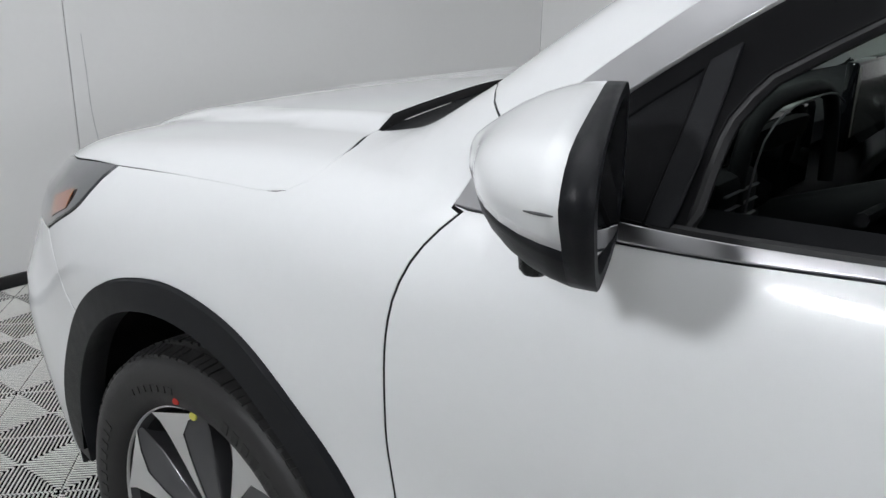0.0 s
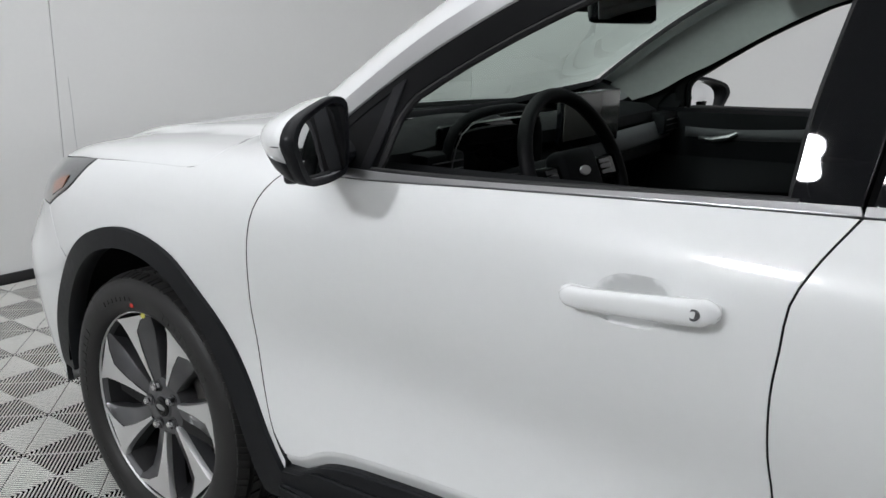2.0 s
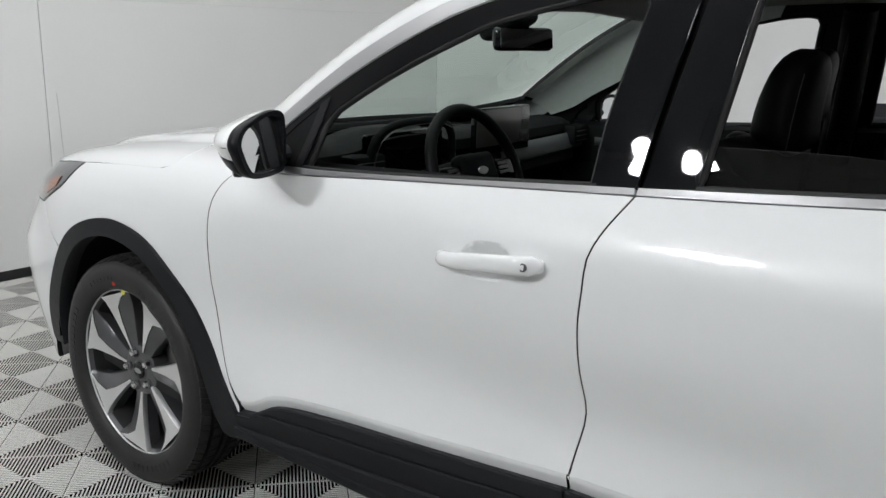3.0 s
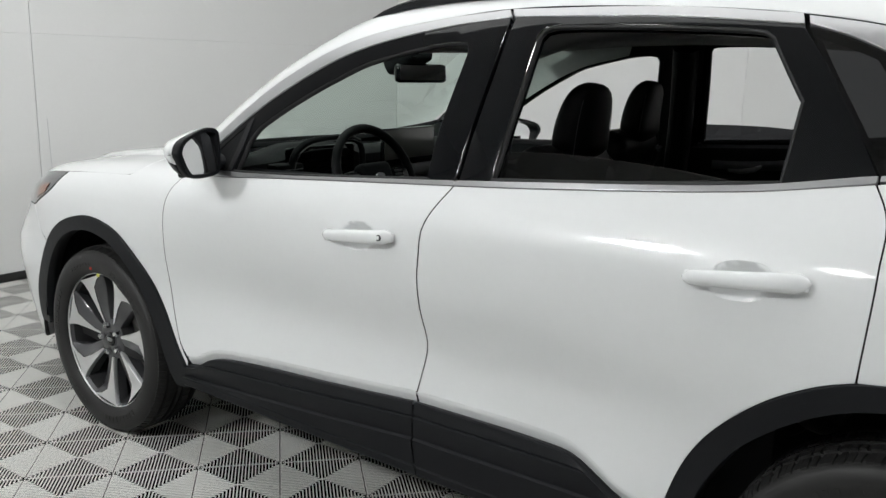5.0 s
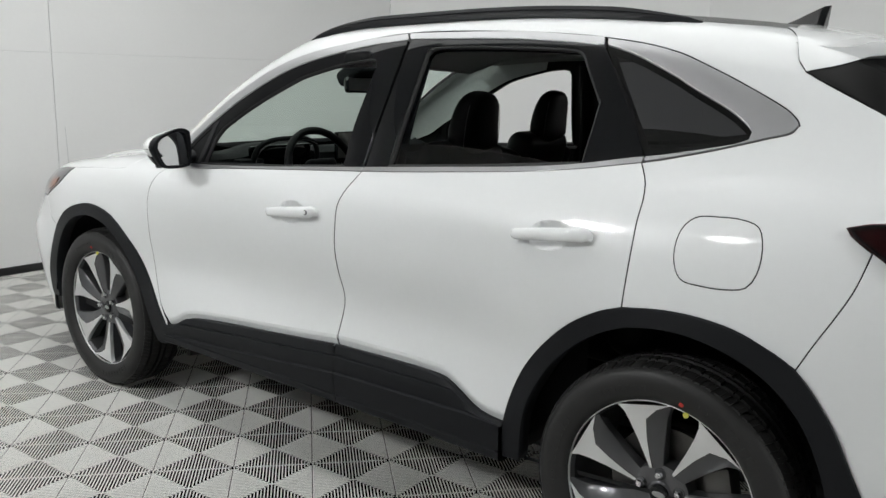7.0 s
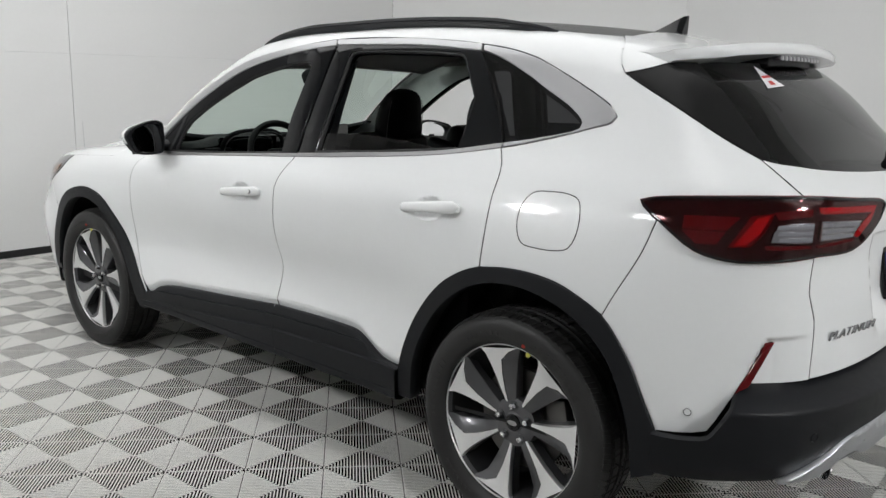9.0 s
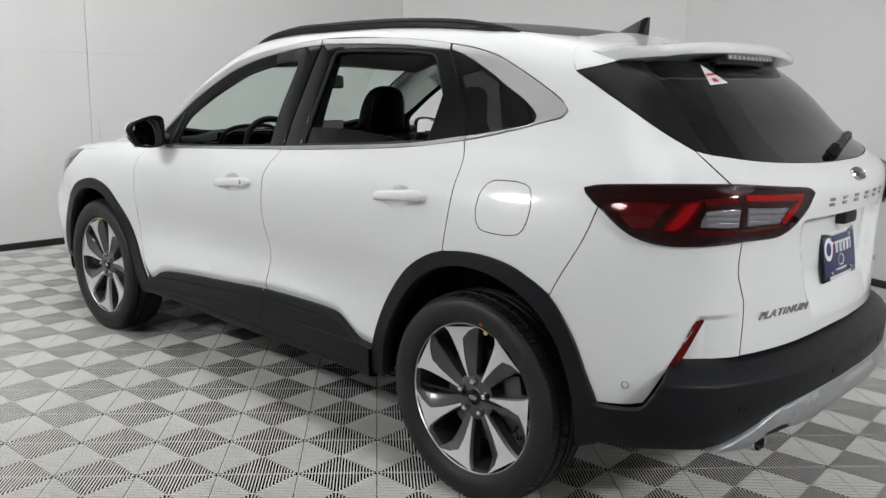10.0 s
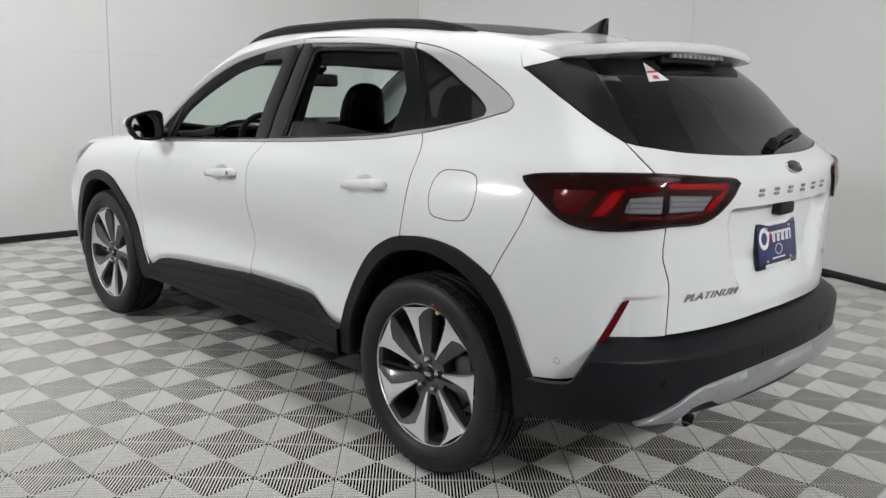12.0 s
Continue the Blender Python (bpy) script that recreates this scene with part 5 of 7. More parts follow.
def handle(which, door, right):
    x, z, a, b, tilt = CUPS[which]
    panel("handle_cup", [oval(*CUPS[which])], PAINT, door, "white scooped handle cup", lift=dish(CUPS[which]), mirror=right, inset=-0.0045, fold=0.0, grid=0.008)
    bm = bmesh.new()
    rings = []
    n = 34
    for i in range(n + 1):
        s = i / n
        xx = x - 0.117 + 0.256 * s
        zz = z + 0.002 + tilt * (xx - x) * 0.95
        rise = 0.012 + 0.016 * min(1, math.sin(math.pi * min(max(s, 0.0), 1.0)) * 1.6)
        p, nrm = skin_at(xx, zz, rise, right)
        end = min(s, 1 - s)
        r = min(1.0, (end / 0.09)) ** 0.5 if end < 0.09 else 1.0
        high = (0.0150 + 0.0050 * s) * r + 0.0006
        deep = (0.011 + 0.004 * abs(2 * s - 1)) * r + 0.0006
        upv = Vector((0, 0, 1)) - nrm * nrm.z
        upv.normalize()
        rings.append([bm.verts.new(p + upv * high * np.sign(math.cos(k)) * abs(math.cos(k)) ** 0.75 + nrm * deep * np.sign(math.sin(k)) * abs(math.sin(k)) ** 0.75) for k in np.arange(20) * math.tau / 20])
    for r0, r1 in zip(rings, rings[1:]):
        for k in range(20):
            bm.faces.new((r0[k], r0[(k + 1) % 20], r1[(k + 1) % 20], r1[k]))
    bm.faces.new(rings[0])
    bm.faces.new(rings[-1])
    for s0, s1 in ((0.02, 0.20), (0.72, 0.98)):
        xa, xb = x - 0.117 + 0.256 * s0, x - 0.117 + 0.256 * s1
        xm = (xa + xb) / 2
        p, nrm = skin_at(xm, z + 0.002 + tilt * (xm - x) * 0.95, 0.012, right)
        m = Matrix.Translation(p) @ nrm.to_track_quat("Y", "Z").to_matrix().to_4x4()
        box(bm, (-(xb - xa) / 2, -0.030, -0.013), ((xb - xa) / 2, 0.010, 0.013), 0.006, m)
    bar = part("door_handle", bm, PAINT, door, "white body-coloured pull handle", smooth=50)
    if which == "f" and not right:
        p, nrm = skin_at(x + 0.108, z + 0.0115, 0.0345, right)
        bm = bmesh.new()
        m = Matrix.Translation(p) @ nrm.to_track_quat("Z", "Y").to_matrix().to_4x4()
        lathe(bm, [(0.0, 0.0010), (0.0050, 0.0010), (0.0058, 0.0026), (0.0085, 0.0022), (0.0090, -0.010)], 24, m, closed=False)
        part("key_lock", bm, GUNMETAL, door, "round metal key lock in the handle")


for flip in (False, True):
    handle("f", door_parts["f", flip], flip)
    handle("r", door_parts["r", flip], flip)


def even_ring(points, count):
    """Points at even steps along a closed smooth line."""
    p = np.array(smooth_line(points, 0.02, True))
    run = np.concatenate([[0], np.cumsum(np.linalg.norm(np.roll(p, -1, 0) - p, axis=1) * 1.0)])
    q = np.concatenate([p, p[:1]])
    at = np.arange(count) / count * run[-1]
    return np.stack([np.interp(at, run, q[:, 0]), np.interp(at, run, q[:, 1])], 1)


# the mirror head seen from behind: outwards and up, in halves of its width and height
MIRROR_FORM = even_ring([(0.99, 0.14), (0.90, 0.44), (0.74, 0.62), (0.34, 0.80), (-0.15, 0.95), (-0.60, 0.98), (-0.93, 0.80), (-1.0, 0.42), (-1.0, -0.70), (-0.91, -0.97), (-0.50, -1.05), (0.10, -1.02), (0.48, -0.92), (0.70, -0.62), (0.87, -0.22)], 40)


def mirror_ring(t, right):
    """One section of the mirror head: t 0 at the glass rim, 1 at the nose."""
    s = -1 if not right else 1
    outer, inner = 1.098 - 0.035 * t ** 2, 0.872 + 0.022 * t ** 1.5
    low, high = 1.069 + 0.025 * t ** 2, 1.216 - 0.026 * t ** 2
    c = Vector((0.745 - 0.146 * t, s * (outer + inner) / 2, (low + high) / 2))
    if right:
        c += Vector((-0.03, 0.06, -0.045))
    squeeze = math.sqrt(max(1 - (t ** 2.6), 0.0))
    swell = 1.0 + 0.10 * min(t / 0.125, 1.0)
    a, b = (outer - inner) / 2 * squeeze, (high - low) / 2 * squeeze
    return [c + Vector((0.050 * yy * (1 - 0.5 * t), s * a * yy * (swell if yy > 0 else 1), b * zz)) for yy, zz in MIRROR_FORM]


def make_mirror(right, door):
    ts = [0.0, 0.06, 0.125, 0.25, 0.38, 0.53, 0.67, 0.79, 0.88, 0.94]
    rings = [mirror_ring(t, right) for t in ts]
    for shrink, ahead in ((0.72, 0.005), (0.40, 0.008), (0.03, 0.009)):
        middle = sum(rings[len(ts) - 1], Vector()) / 40
        rings.append([middle + (p - middle) * shrink - Vector((ahead, 0, 0)) for p in rings[len(ts) - 1]])

    def shell(name, lo, hi, faces, mat, note):
        bm = bmesh.new()
        made = [[bm.verts.new(p) for p in r] for r in rings[lo:hi]]
        for r0, r1 in zip(made, made[1:]):
            for k in range(40):
                if k in faces:
                    bm.faces.new((r0[k], r0[(k + 1) % 40], r1[(k + 1) % 40], r1[k]))
        if hi == len(rings):
            if len(faces) == 40:
                bm.faces.new(made[-1])
        for v in [v for v in bm.verts if not v.link_faces]:
            bm.verts.remove(v)
        ob = part(name, bm, mat, door, note, smooth=60)
        so = ob.modifiers.new("thickness", "SOLIDIFY")
        so.thickness, so.offset = 0.003, -1
        return ob
    low_faces = {k for k in range(40) if MIRROR_FORM[k][1] + MIRROR_FORM[(k + 1) % 40][1] < -0.80}
    shell("mirror_cover", 2, len(rings), set(range(40)) - low_faces, PAINT, "white mirror cover with a dark scuff")
    shell("mirror_housing", 2, len(rings), low_faces, CLAD, "black lower mirror housing")
    shell("mirror_bezel", 0, 3, set(range(40)), CLAD, "black mirror bezel")
    s = -1 if not right else 1
    deep = mirror_ring(0.11, right)
    mid = sum(deep, Vector()) / 40
    turn = Matrix.Rotation(radians(4 * s), 3, "Z")
    facing = turn @ Vector((0.9186, -s * 0.3952, 0))
    turn = Matrix.Rotation(radians(8), 3, facing.cross(Vector((0, 0, 1)))) @ turn
    bm = bmesh.new()
    bm.faces.new([bm.verts.new(mid + turn @ ((p - mid) * 0.86)) for p in deep])
    glass_ob = part("mirror_glass", bm, MIRRORGLASS, door, "mirror glass", smooth=0)
    so = glass_ob.modifiers.new("thickness", "SOLIDIFY")
    so.thickness, so.offset = 0.003, 1 if right else -1
    bm = bmesh.new()
    rim = mirror_ring(0.0, right)
    front = sum(rim, Vector()) / 40
    r0, r1 = [bm.verts.new(p) for p in rim], [bm.verts.new(front + (p - front) * 0.86) for p in rim]
    r2 = [bm.verts.new(mid + Vector((-0.012, 0, 0)) + (p - mid) * 0.84) for p in deep]
    for k in range(40):
        bm.faces.new((r0[k], r0[(k + 1) % 40], r1[(k + 1) % 40], r1[k]))
        bm.faces.new((r1[k], r1[(k + 1) % 40], r2[(k + 1) % 40], r2[k]))
    part("mirror_frame", bm, CLAD, door, "black frame round the mirror glass", smooth=40)
    bm = bmesh.new()
    rows = []
    for y, x, z, a, b in ((0.93, 0.640, 1.098, 0.045, 0.022), (0.89, 0.640, 1.096, 0.045, 0.022), (0.85, 0.635, 1.094, 0.048, 0.024), (0.815, 0.63, 1.094, 0.052, 0.028)):
        rows.append([bm.verts.new((x + a * math.cos(k), s * y, z + b * math.sin(k))) for k in np.arange(16) * math.tau / 16])
    for q0, q1 in zip(rows, rows[1:]):
        for k in range(16):
            bm.faces.new((q0[k], q0[(k + 1) % 16], q1[(k + 1) % 16], q1[k]))
    bm.faces.new(rows[0])
    bm.faces.new(rows[-1])
    part("mirror_arm", bm, CLAD, door, "black mirror arm")
    bm = bmesh.new()
    lathe(bm, [(0.0, 0.0), (0.010, 0.0), (0.013, 0.004), (0.014, 0.014)], 18, Matrix.Translation((0.700, s * 1.02, 1.068)), closed=False)
    part("mirror_camera", bm, GLOSSBLACK, door, "small camera under the mirror")


for flip in (False, True):
    make_mirror(flip, door_parts["f", flip])
# dark scuff on the near mirror cover
scuff = []
for t in (0.15, 0.20, 0.26, 0.31):
    ring = mirror_ring(t, False)
    scuff.append(ring[0].lerp(ring[39], 0.3 + 1.2 * t) + Vector((0, -0.0006, 0)))
bm = bmesh.new()
tube(bm, scuff, [0.0006, 0.0014, 0.0012, 0.0006], 6)
part("scuff", bm, GUNMETAL, door_parts["f", False], "dark scuff mark on the mirror cover")

# black sail panels behind the mirrors, with the upright divider, and belt seals
for flip in (False, True):
    panel("mirror_sail", [SAIL[flip]], TRIMBLACK, door_parts["f", flip], "black triangular panel behind the mirror", lift=-0.006, mirror=flip, fold=0.003, inset=0.0)
    d = SET_BACK[flip]
    bar = outline([(0.692 + d, 1.078), (0.718 + d, 1.079)], [(0.718 + d, 1.079), (0.727 + d, 1.16), (0.733 + d, 1.230 + 0.5 * d)], [(0.733 + d, 1.230 + 0.5 * d), (0.707 + d, 1.212 + 0.5 * d)], [(0.707 + d, 1.212 + 0.5 * d), (0.701 + d, 1.16), (0.692 + d, 1.078)])
    panel("window_divider", [bar], CLAD, door_parts["f", flip], "black upright window divider", lift=0.002, mirror=flip, fold=0.004, inset=0.001)
    for name, line_pts, key in (("belt_seal", [(0.72, 1.078), (1.04, 1.0935), (1.50, 1.126)], "f"), ("belt_seal", [(1.69, 1.1415), (2.0, 1.166), (2.38, 1.203)], "r")):
        bm = bmesh.new()
        pts = [skin_at(p[0], p[1], -0.006, flip)[0] for p in smooth_line(line_pts, 0.05)]
        tube(bm, pts, 0.007, 8)
        part(name, bm, SEAL, door_parts[key, flip], "black rubber belt seal")
    for loop, key in ((OPEN_F[flip], "f"), (open_r_loop, "r")):
        q = flank(loop[:, 0], loop[:, 1])
        q = q - facing(q) * 0.014
        if flip:
            q = q * (1, -1, 1)
        bm = bmesh.new()
        tube(bm, [Vector(v) for v in q], 0.009, 8, closed=True)
        part("window_seal", bm, SEAL, door_parts[key, flip], "black rubber window seal")

# ---- roof rails, aerial, spoiler ----
for sign in (-1, 1):
    bm = bmesh.new()
    rings = []
    n = 40
    for i in range(n + 1):
        s = i / n
        x = 1.10 + 1.50 * s
        y = 0.600 - 0.045 * s ** 2 + 0.004
        z = up(x, -y)[2]
        lift_up = 0.026 * min(1, s / 0.22, (1 - s) / 0.16) ** 0.6 + 0.002
        wide = 0.018 * min(1, (0.15 + s / 0.10), (0.15 + (1 - s) / 0.10))
        ring = [(-wide, -0.008), (-wide * 1.05, lift_up * 0.35), (-wide * 0.9, lift_up * 0.50), (-wide * 1.0, lift_up * 0.62), (-wide * 0.6, lift_up), (wide * 0.6, lift_up), (wide, lift_up * 0.6), (wide, -0.008)]
        rings.append([bm.verts.new((x, sign * (y - dy), z + dz)) for dy, dz in ring])
    for r0, r1 in zip(rings, rings[1:]):
        for k in range(8):
            bm.faces.new((r0[k], r0[(k + 1) % 8], r1[(k + 1) % 8], r1[k]))
    bm.faces.new(rings[0])
    bm.faces.new(rings[-1])
    part("roof_rail", bm, CLAD, car, "black roof rail", smooth=40)
bm = bmesh.new()
base = [(2.645, 0.006), (2.675, 0.024), (2.715, 0.033), (2.752, 0.032), (2.762, 0.026)]
left = [bm.verts.new((x, -w, up(x, 0.0)[2] - 0.01)) for x, w in base]
right_v = [bm.verts.new((x, w, up(x, 0.0)[2] - 0.01)) for x, w in base]
crest = [(2.648, 1.614), (2.685, 1.630), (2.722, 1.648), (2.757, 1.664), (2.774, 1.666)]
tops_l = [bm.verts.new((x, -0.006, z)) for x, z in crest]
tops_r = [bm.verts.new((x, 0.006, z)) for x, z in crest]
for i in range(4):
    bm.faces.new((left[i], left[i + 1], tops_l[i + 1], tops_l[i]))
    bm.faces.new((right_v[i], right_v[i + 1], tops_r[i + 1], tops_r[i]))
    bm.faces.new((tops_l[i], tops_l[i + 1], tops_r[i + 1], tops_r[i]))
bm.faces.new((left[-1], tops_l[-1], tops_r[-1], right_v[-1]))
bm.faces.new((left[0], tops_l[0], tops_r[0], right_v[0]))
part("aerial", bm, GLOSSBLACK, car, "gloss black shark fin aerial", smooth=25)

bm = bmesh.new()
rows = []
ys = np.linspace(-0.60, 0.60, 41)
for y in ys:
    h = abs(y)
    x0 = 2.765 + 0.30 * h ** 2.2
    x1 = 3.195 - 0.24 * h ** 2.6 - (0.10 * max(h - 0.52, 0) / 0.08)
    z0 = up(x0, -h)[2]
    z1 = 1.560 - 0.075 * h ** 2 - 0.14 * max(h - 0.45, 0) ** 1.5
    row = []
    for s in (0.0, 0.15, 0.35, 0.6, 0.8, 0.93, 1.0):
        x = x0 + (x1 - x0) * s
        base_z = up(min(x, 3.05), -h)[2]
        z = (base_z * (1 - s ** 1.5) + z1 * s ** 1.5) if s < 1 else z1
        row.append((x, y, z + 0.003))
    row += [(x1 + 0.009, y, z1 - 0.008), (x1 + 0.011, y, z1 - 0.018), (x1 + 0.006, y, z1 - 0.030), (x1 - 0.02, y, z1 - 0.037), (x1 - 0.12, y, z1 - 0.052 - 0.01 * h), (max(x1 - 0.20, x0), y, z1 - 0.075)]
    rows.append([bm.verts.new(p) for p in row])
for r0, r1 in zip(rows, rows[1:]):
    for k in range(len(r0) - 1):
        bm.faces.new((r0[k], r1[k], r1[k + 1], r0[k + 1]))
bm.faces.new(rows[0])
bm.faces.new(rows[-1])
spoiler = part("spoiler", bm, PAINT, tailgate, "white roof spoiler", smooth=50)
bm = bmesh.new()
lampy = np.linspace(-0.17, 0.21, 12)
for y0, y1 in zip(lampy, lampy[1:]):
    box(bm, (3.152, y0, 1.508), (3.180, y1 - 0.003, 1.527), 0.002)
tagged(part("brake_lamp", bm, LAMPGREY, spoiler), "clear high-mounted brake lamp strip", kind="stuff")
bm = bmesh.new()
box(bm, (3.04, -0.19, 1.480), (3.152, 0.21, 1.526), 0.012)
part("lamp_housing", bm, SEAL, spoiler, "black brake lamp housing")

# ---- tail fittings ----
def tail_at(y, z, off=0.0):
    lo, hi = 2.6, 4.2
    for _ in range(40):
        mid = (lo + hi) / 2
        lo, hi = (mid, hi) if skin(np.array(mid), np.array(y), np.array(z)) < 0 else (lo, mid)
    p = np.array([[hi, y, z]])
    n = facing(p)[0]
    return Vector(p[0] + n * off), Vector(n)


def tail_frame(y, z, off=0.0):
    """A pose on the tail: x to the viewer's right, y up, z out."""
    p, n = tail_at(y, z, off)
    right_dir = Vector((0, 0, 1)).cross(n).normalized()
    upward = n.cross(right_dir)
    return Matrix.Translation(p) @ Matrix((right_dir, upward, n)).transposed().to_4x4()


def lettering(name, text, size, m, mat, parent, note, depth=0.002, shear=0.0, spacing=1.0, widen=1.0):
    cu = bpy.data.curves.new(name, "FONT")
    cu.body, cu.size, cu.extrude, cu.shear, cu.space_character = text, size, depth, shear, spacing
    cu.align_x, cu.align_y = "CENTER", "CENTER"
    tmp = bpy.data.objects.new(name, cu)
    scene.collection.objects.link(tmp)
    me = bpy.data.meshes.new_from_object(tmp.evaluated_get(bpy.context.evaluated_depsgraph_get()))
    bpy.data.objects.remove(tmp)
    me.name = name
    me.materials.clear()
    me.materials.append(mat)
    me.transform(m @ Matrix.Diagonal((widen, 1, 1, 1)))
    return under(new(name, me), parent, note)


# badge and spaced model letters as plain chrome shapes
bm = bmesh.new()
lathe(bm, [(0.0, 0.006), (0.046, 0.0055), (0.054, 0.002), (0.055, -0.004)], 40, tail_frame(0.0, 1.150, 0.001) @ Matrix.Diagonal((1.0, 0.42, 1, 1)), closed=False)
part("badge", bm, GLOSSBLACK, tailgate, "plain oval dark badge")
bm = bmesh.new()
lathe(bm, [(0.050, 0.002), (0.0545, 0.0065), (0.059, 0.002), (0.059, -0.004)], 40, tail_frame(0.0, 1.150, 0.001) @ Matrix.Diagonal((1.0, 0.42, 1, 1)), closed=False)
part("badge_rim", bm, CHROME, tailgate, "chrome rim of the oval badge")
for k in range(6):
    m = tail_frame(-0.245 + k * 0.098, 1.080, 0.001)
    bm = bmesh.new()
    for b in (-0.0080, 0.0080):
        box(bm, (-0.015, b - 0.0048, -0.003), (0.015, b + 0.0048, 0.004), 0.0012, m, 1)
    part("badge_bar", bm, BADGEMETAL, tailgate, "plain dark chrome badge shape", smooth=0)
lettering("badge_lettering", "PLATINUM", 0.032, tail_frame(-0.455, 0.766, 0.001), BADGEMETAL, tailgate, "dark chrome grade lettering", depth=0.0025, shear=0.38, spacing=1.14, widen=1.48)
bm = bmesh.new()
for k in range(3):
    box(bm, (-0.03 + k * 0.022, -0.006, -0.003), (-0.014 + k * 0.022, 0.006, 0.003), 0.001, tail_frame(0.46, 0.80, 0.001), 1)
part("badge_bar", bm, BADGEMETAL, tailgate, "small chrome badge shape", smooth=0)

# dealer plate in a dark frame
pm = Matrix.Translation((3.556, 0.0, 0.882)) @ Matrix(((0, 0, 1), (1, 0, 0), (0, 1, 0))).to_4x4() @ Matrix.Rotation(radians(-10), 4, "X")
bm = bmesh.new()
box(bm, (-0.156, -0.082, -0.016), (0.156, 0.082, -0.002), 0.006, pm)
number_frame = part("plate_frame", bm, GLOSSBLACK, tailgate, "dark plate frame with light printing")
bm = bmesh.new()
box(bm, (-0.150, -0.062, -0.003), (0.150, 0.064, 0.0005), 0.001, pm)
part("plate", bm, PLATEBLUE, number_frame, "navy blue plate insert")
bm = bmesh.new()
for x0, x1 in ((-0.075, -0.035), (-0.028, 0.0), (0.007, 0.035), (0.042, 0.070), (0.077, 0.105)):
    box(bm, (x0 - 0.005, 0.006, 0.0005), (x0 + 0.003, 0.044, 0.0018), 0, pm)
    box(bm, (x1 - 0.010, 0.006, 0.0005), (x1 - 0.002, 0.044, 0.0018), 0, pm)
    box(bm, (x0 + 0.003, 0.036, 0.0005), (x1 - 0.010, 0.044, 0.0018), 0, pm)
lathe(bm, [(0.022, 0.0), (0.030, 0.002), (0.038, 0.0)], 24, pm @ Matrix.Translation((-0.105, 0.024, 0.0005)), closed=False)
lathe(bm, [(0.020, 0.0005), (0.0235, 0.0018), (0.0235, 0.0)], 24, pm @ Matrix.Translation((0.0, -0.020, 0.0)) @ Matrix.Diagonal((1.15, 0.8, 1, 1)), closed=False)
for y0, y1, x0, x1, n in ((0.068, 0.079, -0.085, 0.085, 10), (-0.079, -0.067, -0.10, 0.10, 13), (-0.052, -0.047, -0.05, 0.05, 9)):
    for k in range(n):
        a = x0 + (x1 - x0) * k / n
        box(bm, (a, y0, -0.0035), (a + (x1 - x0) / n * 0.72, y1, -0.0003 if abs(y0) > 0.06 else 0.0015), 0, pm)
part("plate_print", bm, WHITEPRINT, number_frame, "white printed bars on the plate", smooth=0)
bm = bmesh.new()
box(bm, (-0.004, -0.022, 0.0), (0.004, 0.030, 0.002), 0, pm @ Matrix.Translation((-0.07, 0.022, 0.0)) @ Matrix.Rotation(radians(-24), 4, "Z"))
part("plate_stroke", bm, REDPRINT, number_frame, "red slanting stroke on the plate", smooth=0)
bm = bmesh.new()
for x, y in ((-0.09, 0.056), (0.09, 0.056), (-0.09, -0.056), (0.09, -0.056)):
    lathe(bm, [(0.0, 0.004), (0.005, 0.0035), (0.006, 0.0)], 12, pm @ Matrix.Translation((x, y, 0.0)), closed=False)
part("plate_screw", bm, CHROME, number_frame, "plate screws")
bm = bmesh.new()
box(bm, (3.515, -0.055, 0.985), (3.58, 0.055, 1.03), 0.012)
part("reversing_camera", bm, SEAL, tailgate, "black reversing camera pod")

# wiper, inner sticker
bm = bmesh.new()
p0, n0 = tail_at(0.02, 1.212, 0.018)
pts = [tail_at(y, z, o)[0] for y, z, o in ((-0.02, 1.213, 0.02), (0.08, 1.222, 0.028), (0.20, 1.236, 0.026), (0.32, 1.243, 0.018), (0.40, 1.243, 0.012))]
tube(bm, smooth_line(pts, 0.03), [0.016] + [0.012] * (len(smooth_line(pts, 0.03)) - 2) + [0.006], 10)
lathe(bm, [(0.0, 0.03), (0.018, 0.028), (0.022, 0.0)], 18, tail_frame(-0.01, 1.212, 0.0), closed=False)
wiper_arm = part("rear_wiper", bm, SEAL, tailgate, "black rear wiper")
bm = bmesh.new()
tube(bm, [tail_at(y, z, 0.006)[0] for y, z in ((0.10, 1.218), (0.25, 1.230), (0.42, 1.238))], 0.005, 6)
part("wiper_blade", bm, SEAL, wiper_arm, "rubber wiper blade")
corners = [tail_at(y, z, 0.001)[0] for y, z in ((-0.388, 1.420), (-0.272, 1.428), (-0.309, 1.485))]
bm = bmesh.new()
bm.faces.new([bm.verts.new(v) for v in corners])
st = part("window_sticker", bm, WHITEPRINT, tailgate, "white triangular sticker with red print on the rear window", smooth=0)
so = st.modifiers.new("thickness", "SOLIDIFY")
so.thickness = 0.001
bm = bmesh.new()
a, b, c = corners
out_dir = (b - a).cross(c - a).normalized()
out_dir = out_dir if out_dir.x > 0 else -out_dir
for s0, s1, w0, w1 in ((0.10, 0.28, 0.30, 0.62), (0.42, 0.52, 0.05, 0.95)):
    quad = []
    for s, w in ((s0, w0), (s0, w1), (s1, w1), (s1, w0)):
        l, r = a.lerp(c, s), b.lerp(c, s)
        quad.append(bm.verts.new(l.lerp(r, w) + out_dir * 0.002))
    bm.faces.new(quad)
so = part("sticker_print", bm, REDPRINT, st, "red printed bars", smooth=0).modifiers.new("thickness", "SOLIDIFY")
so.thickness = 0.0004

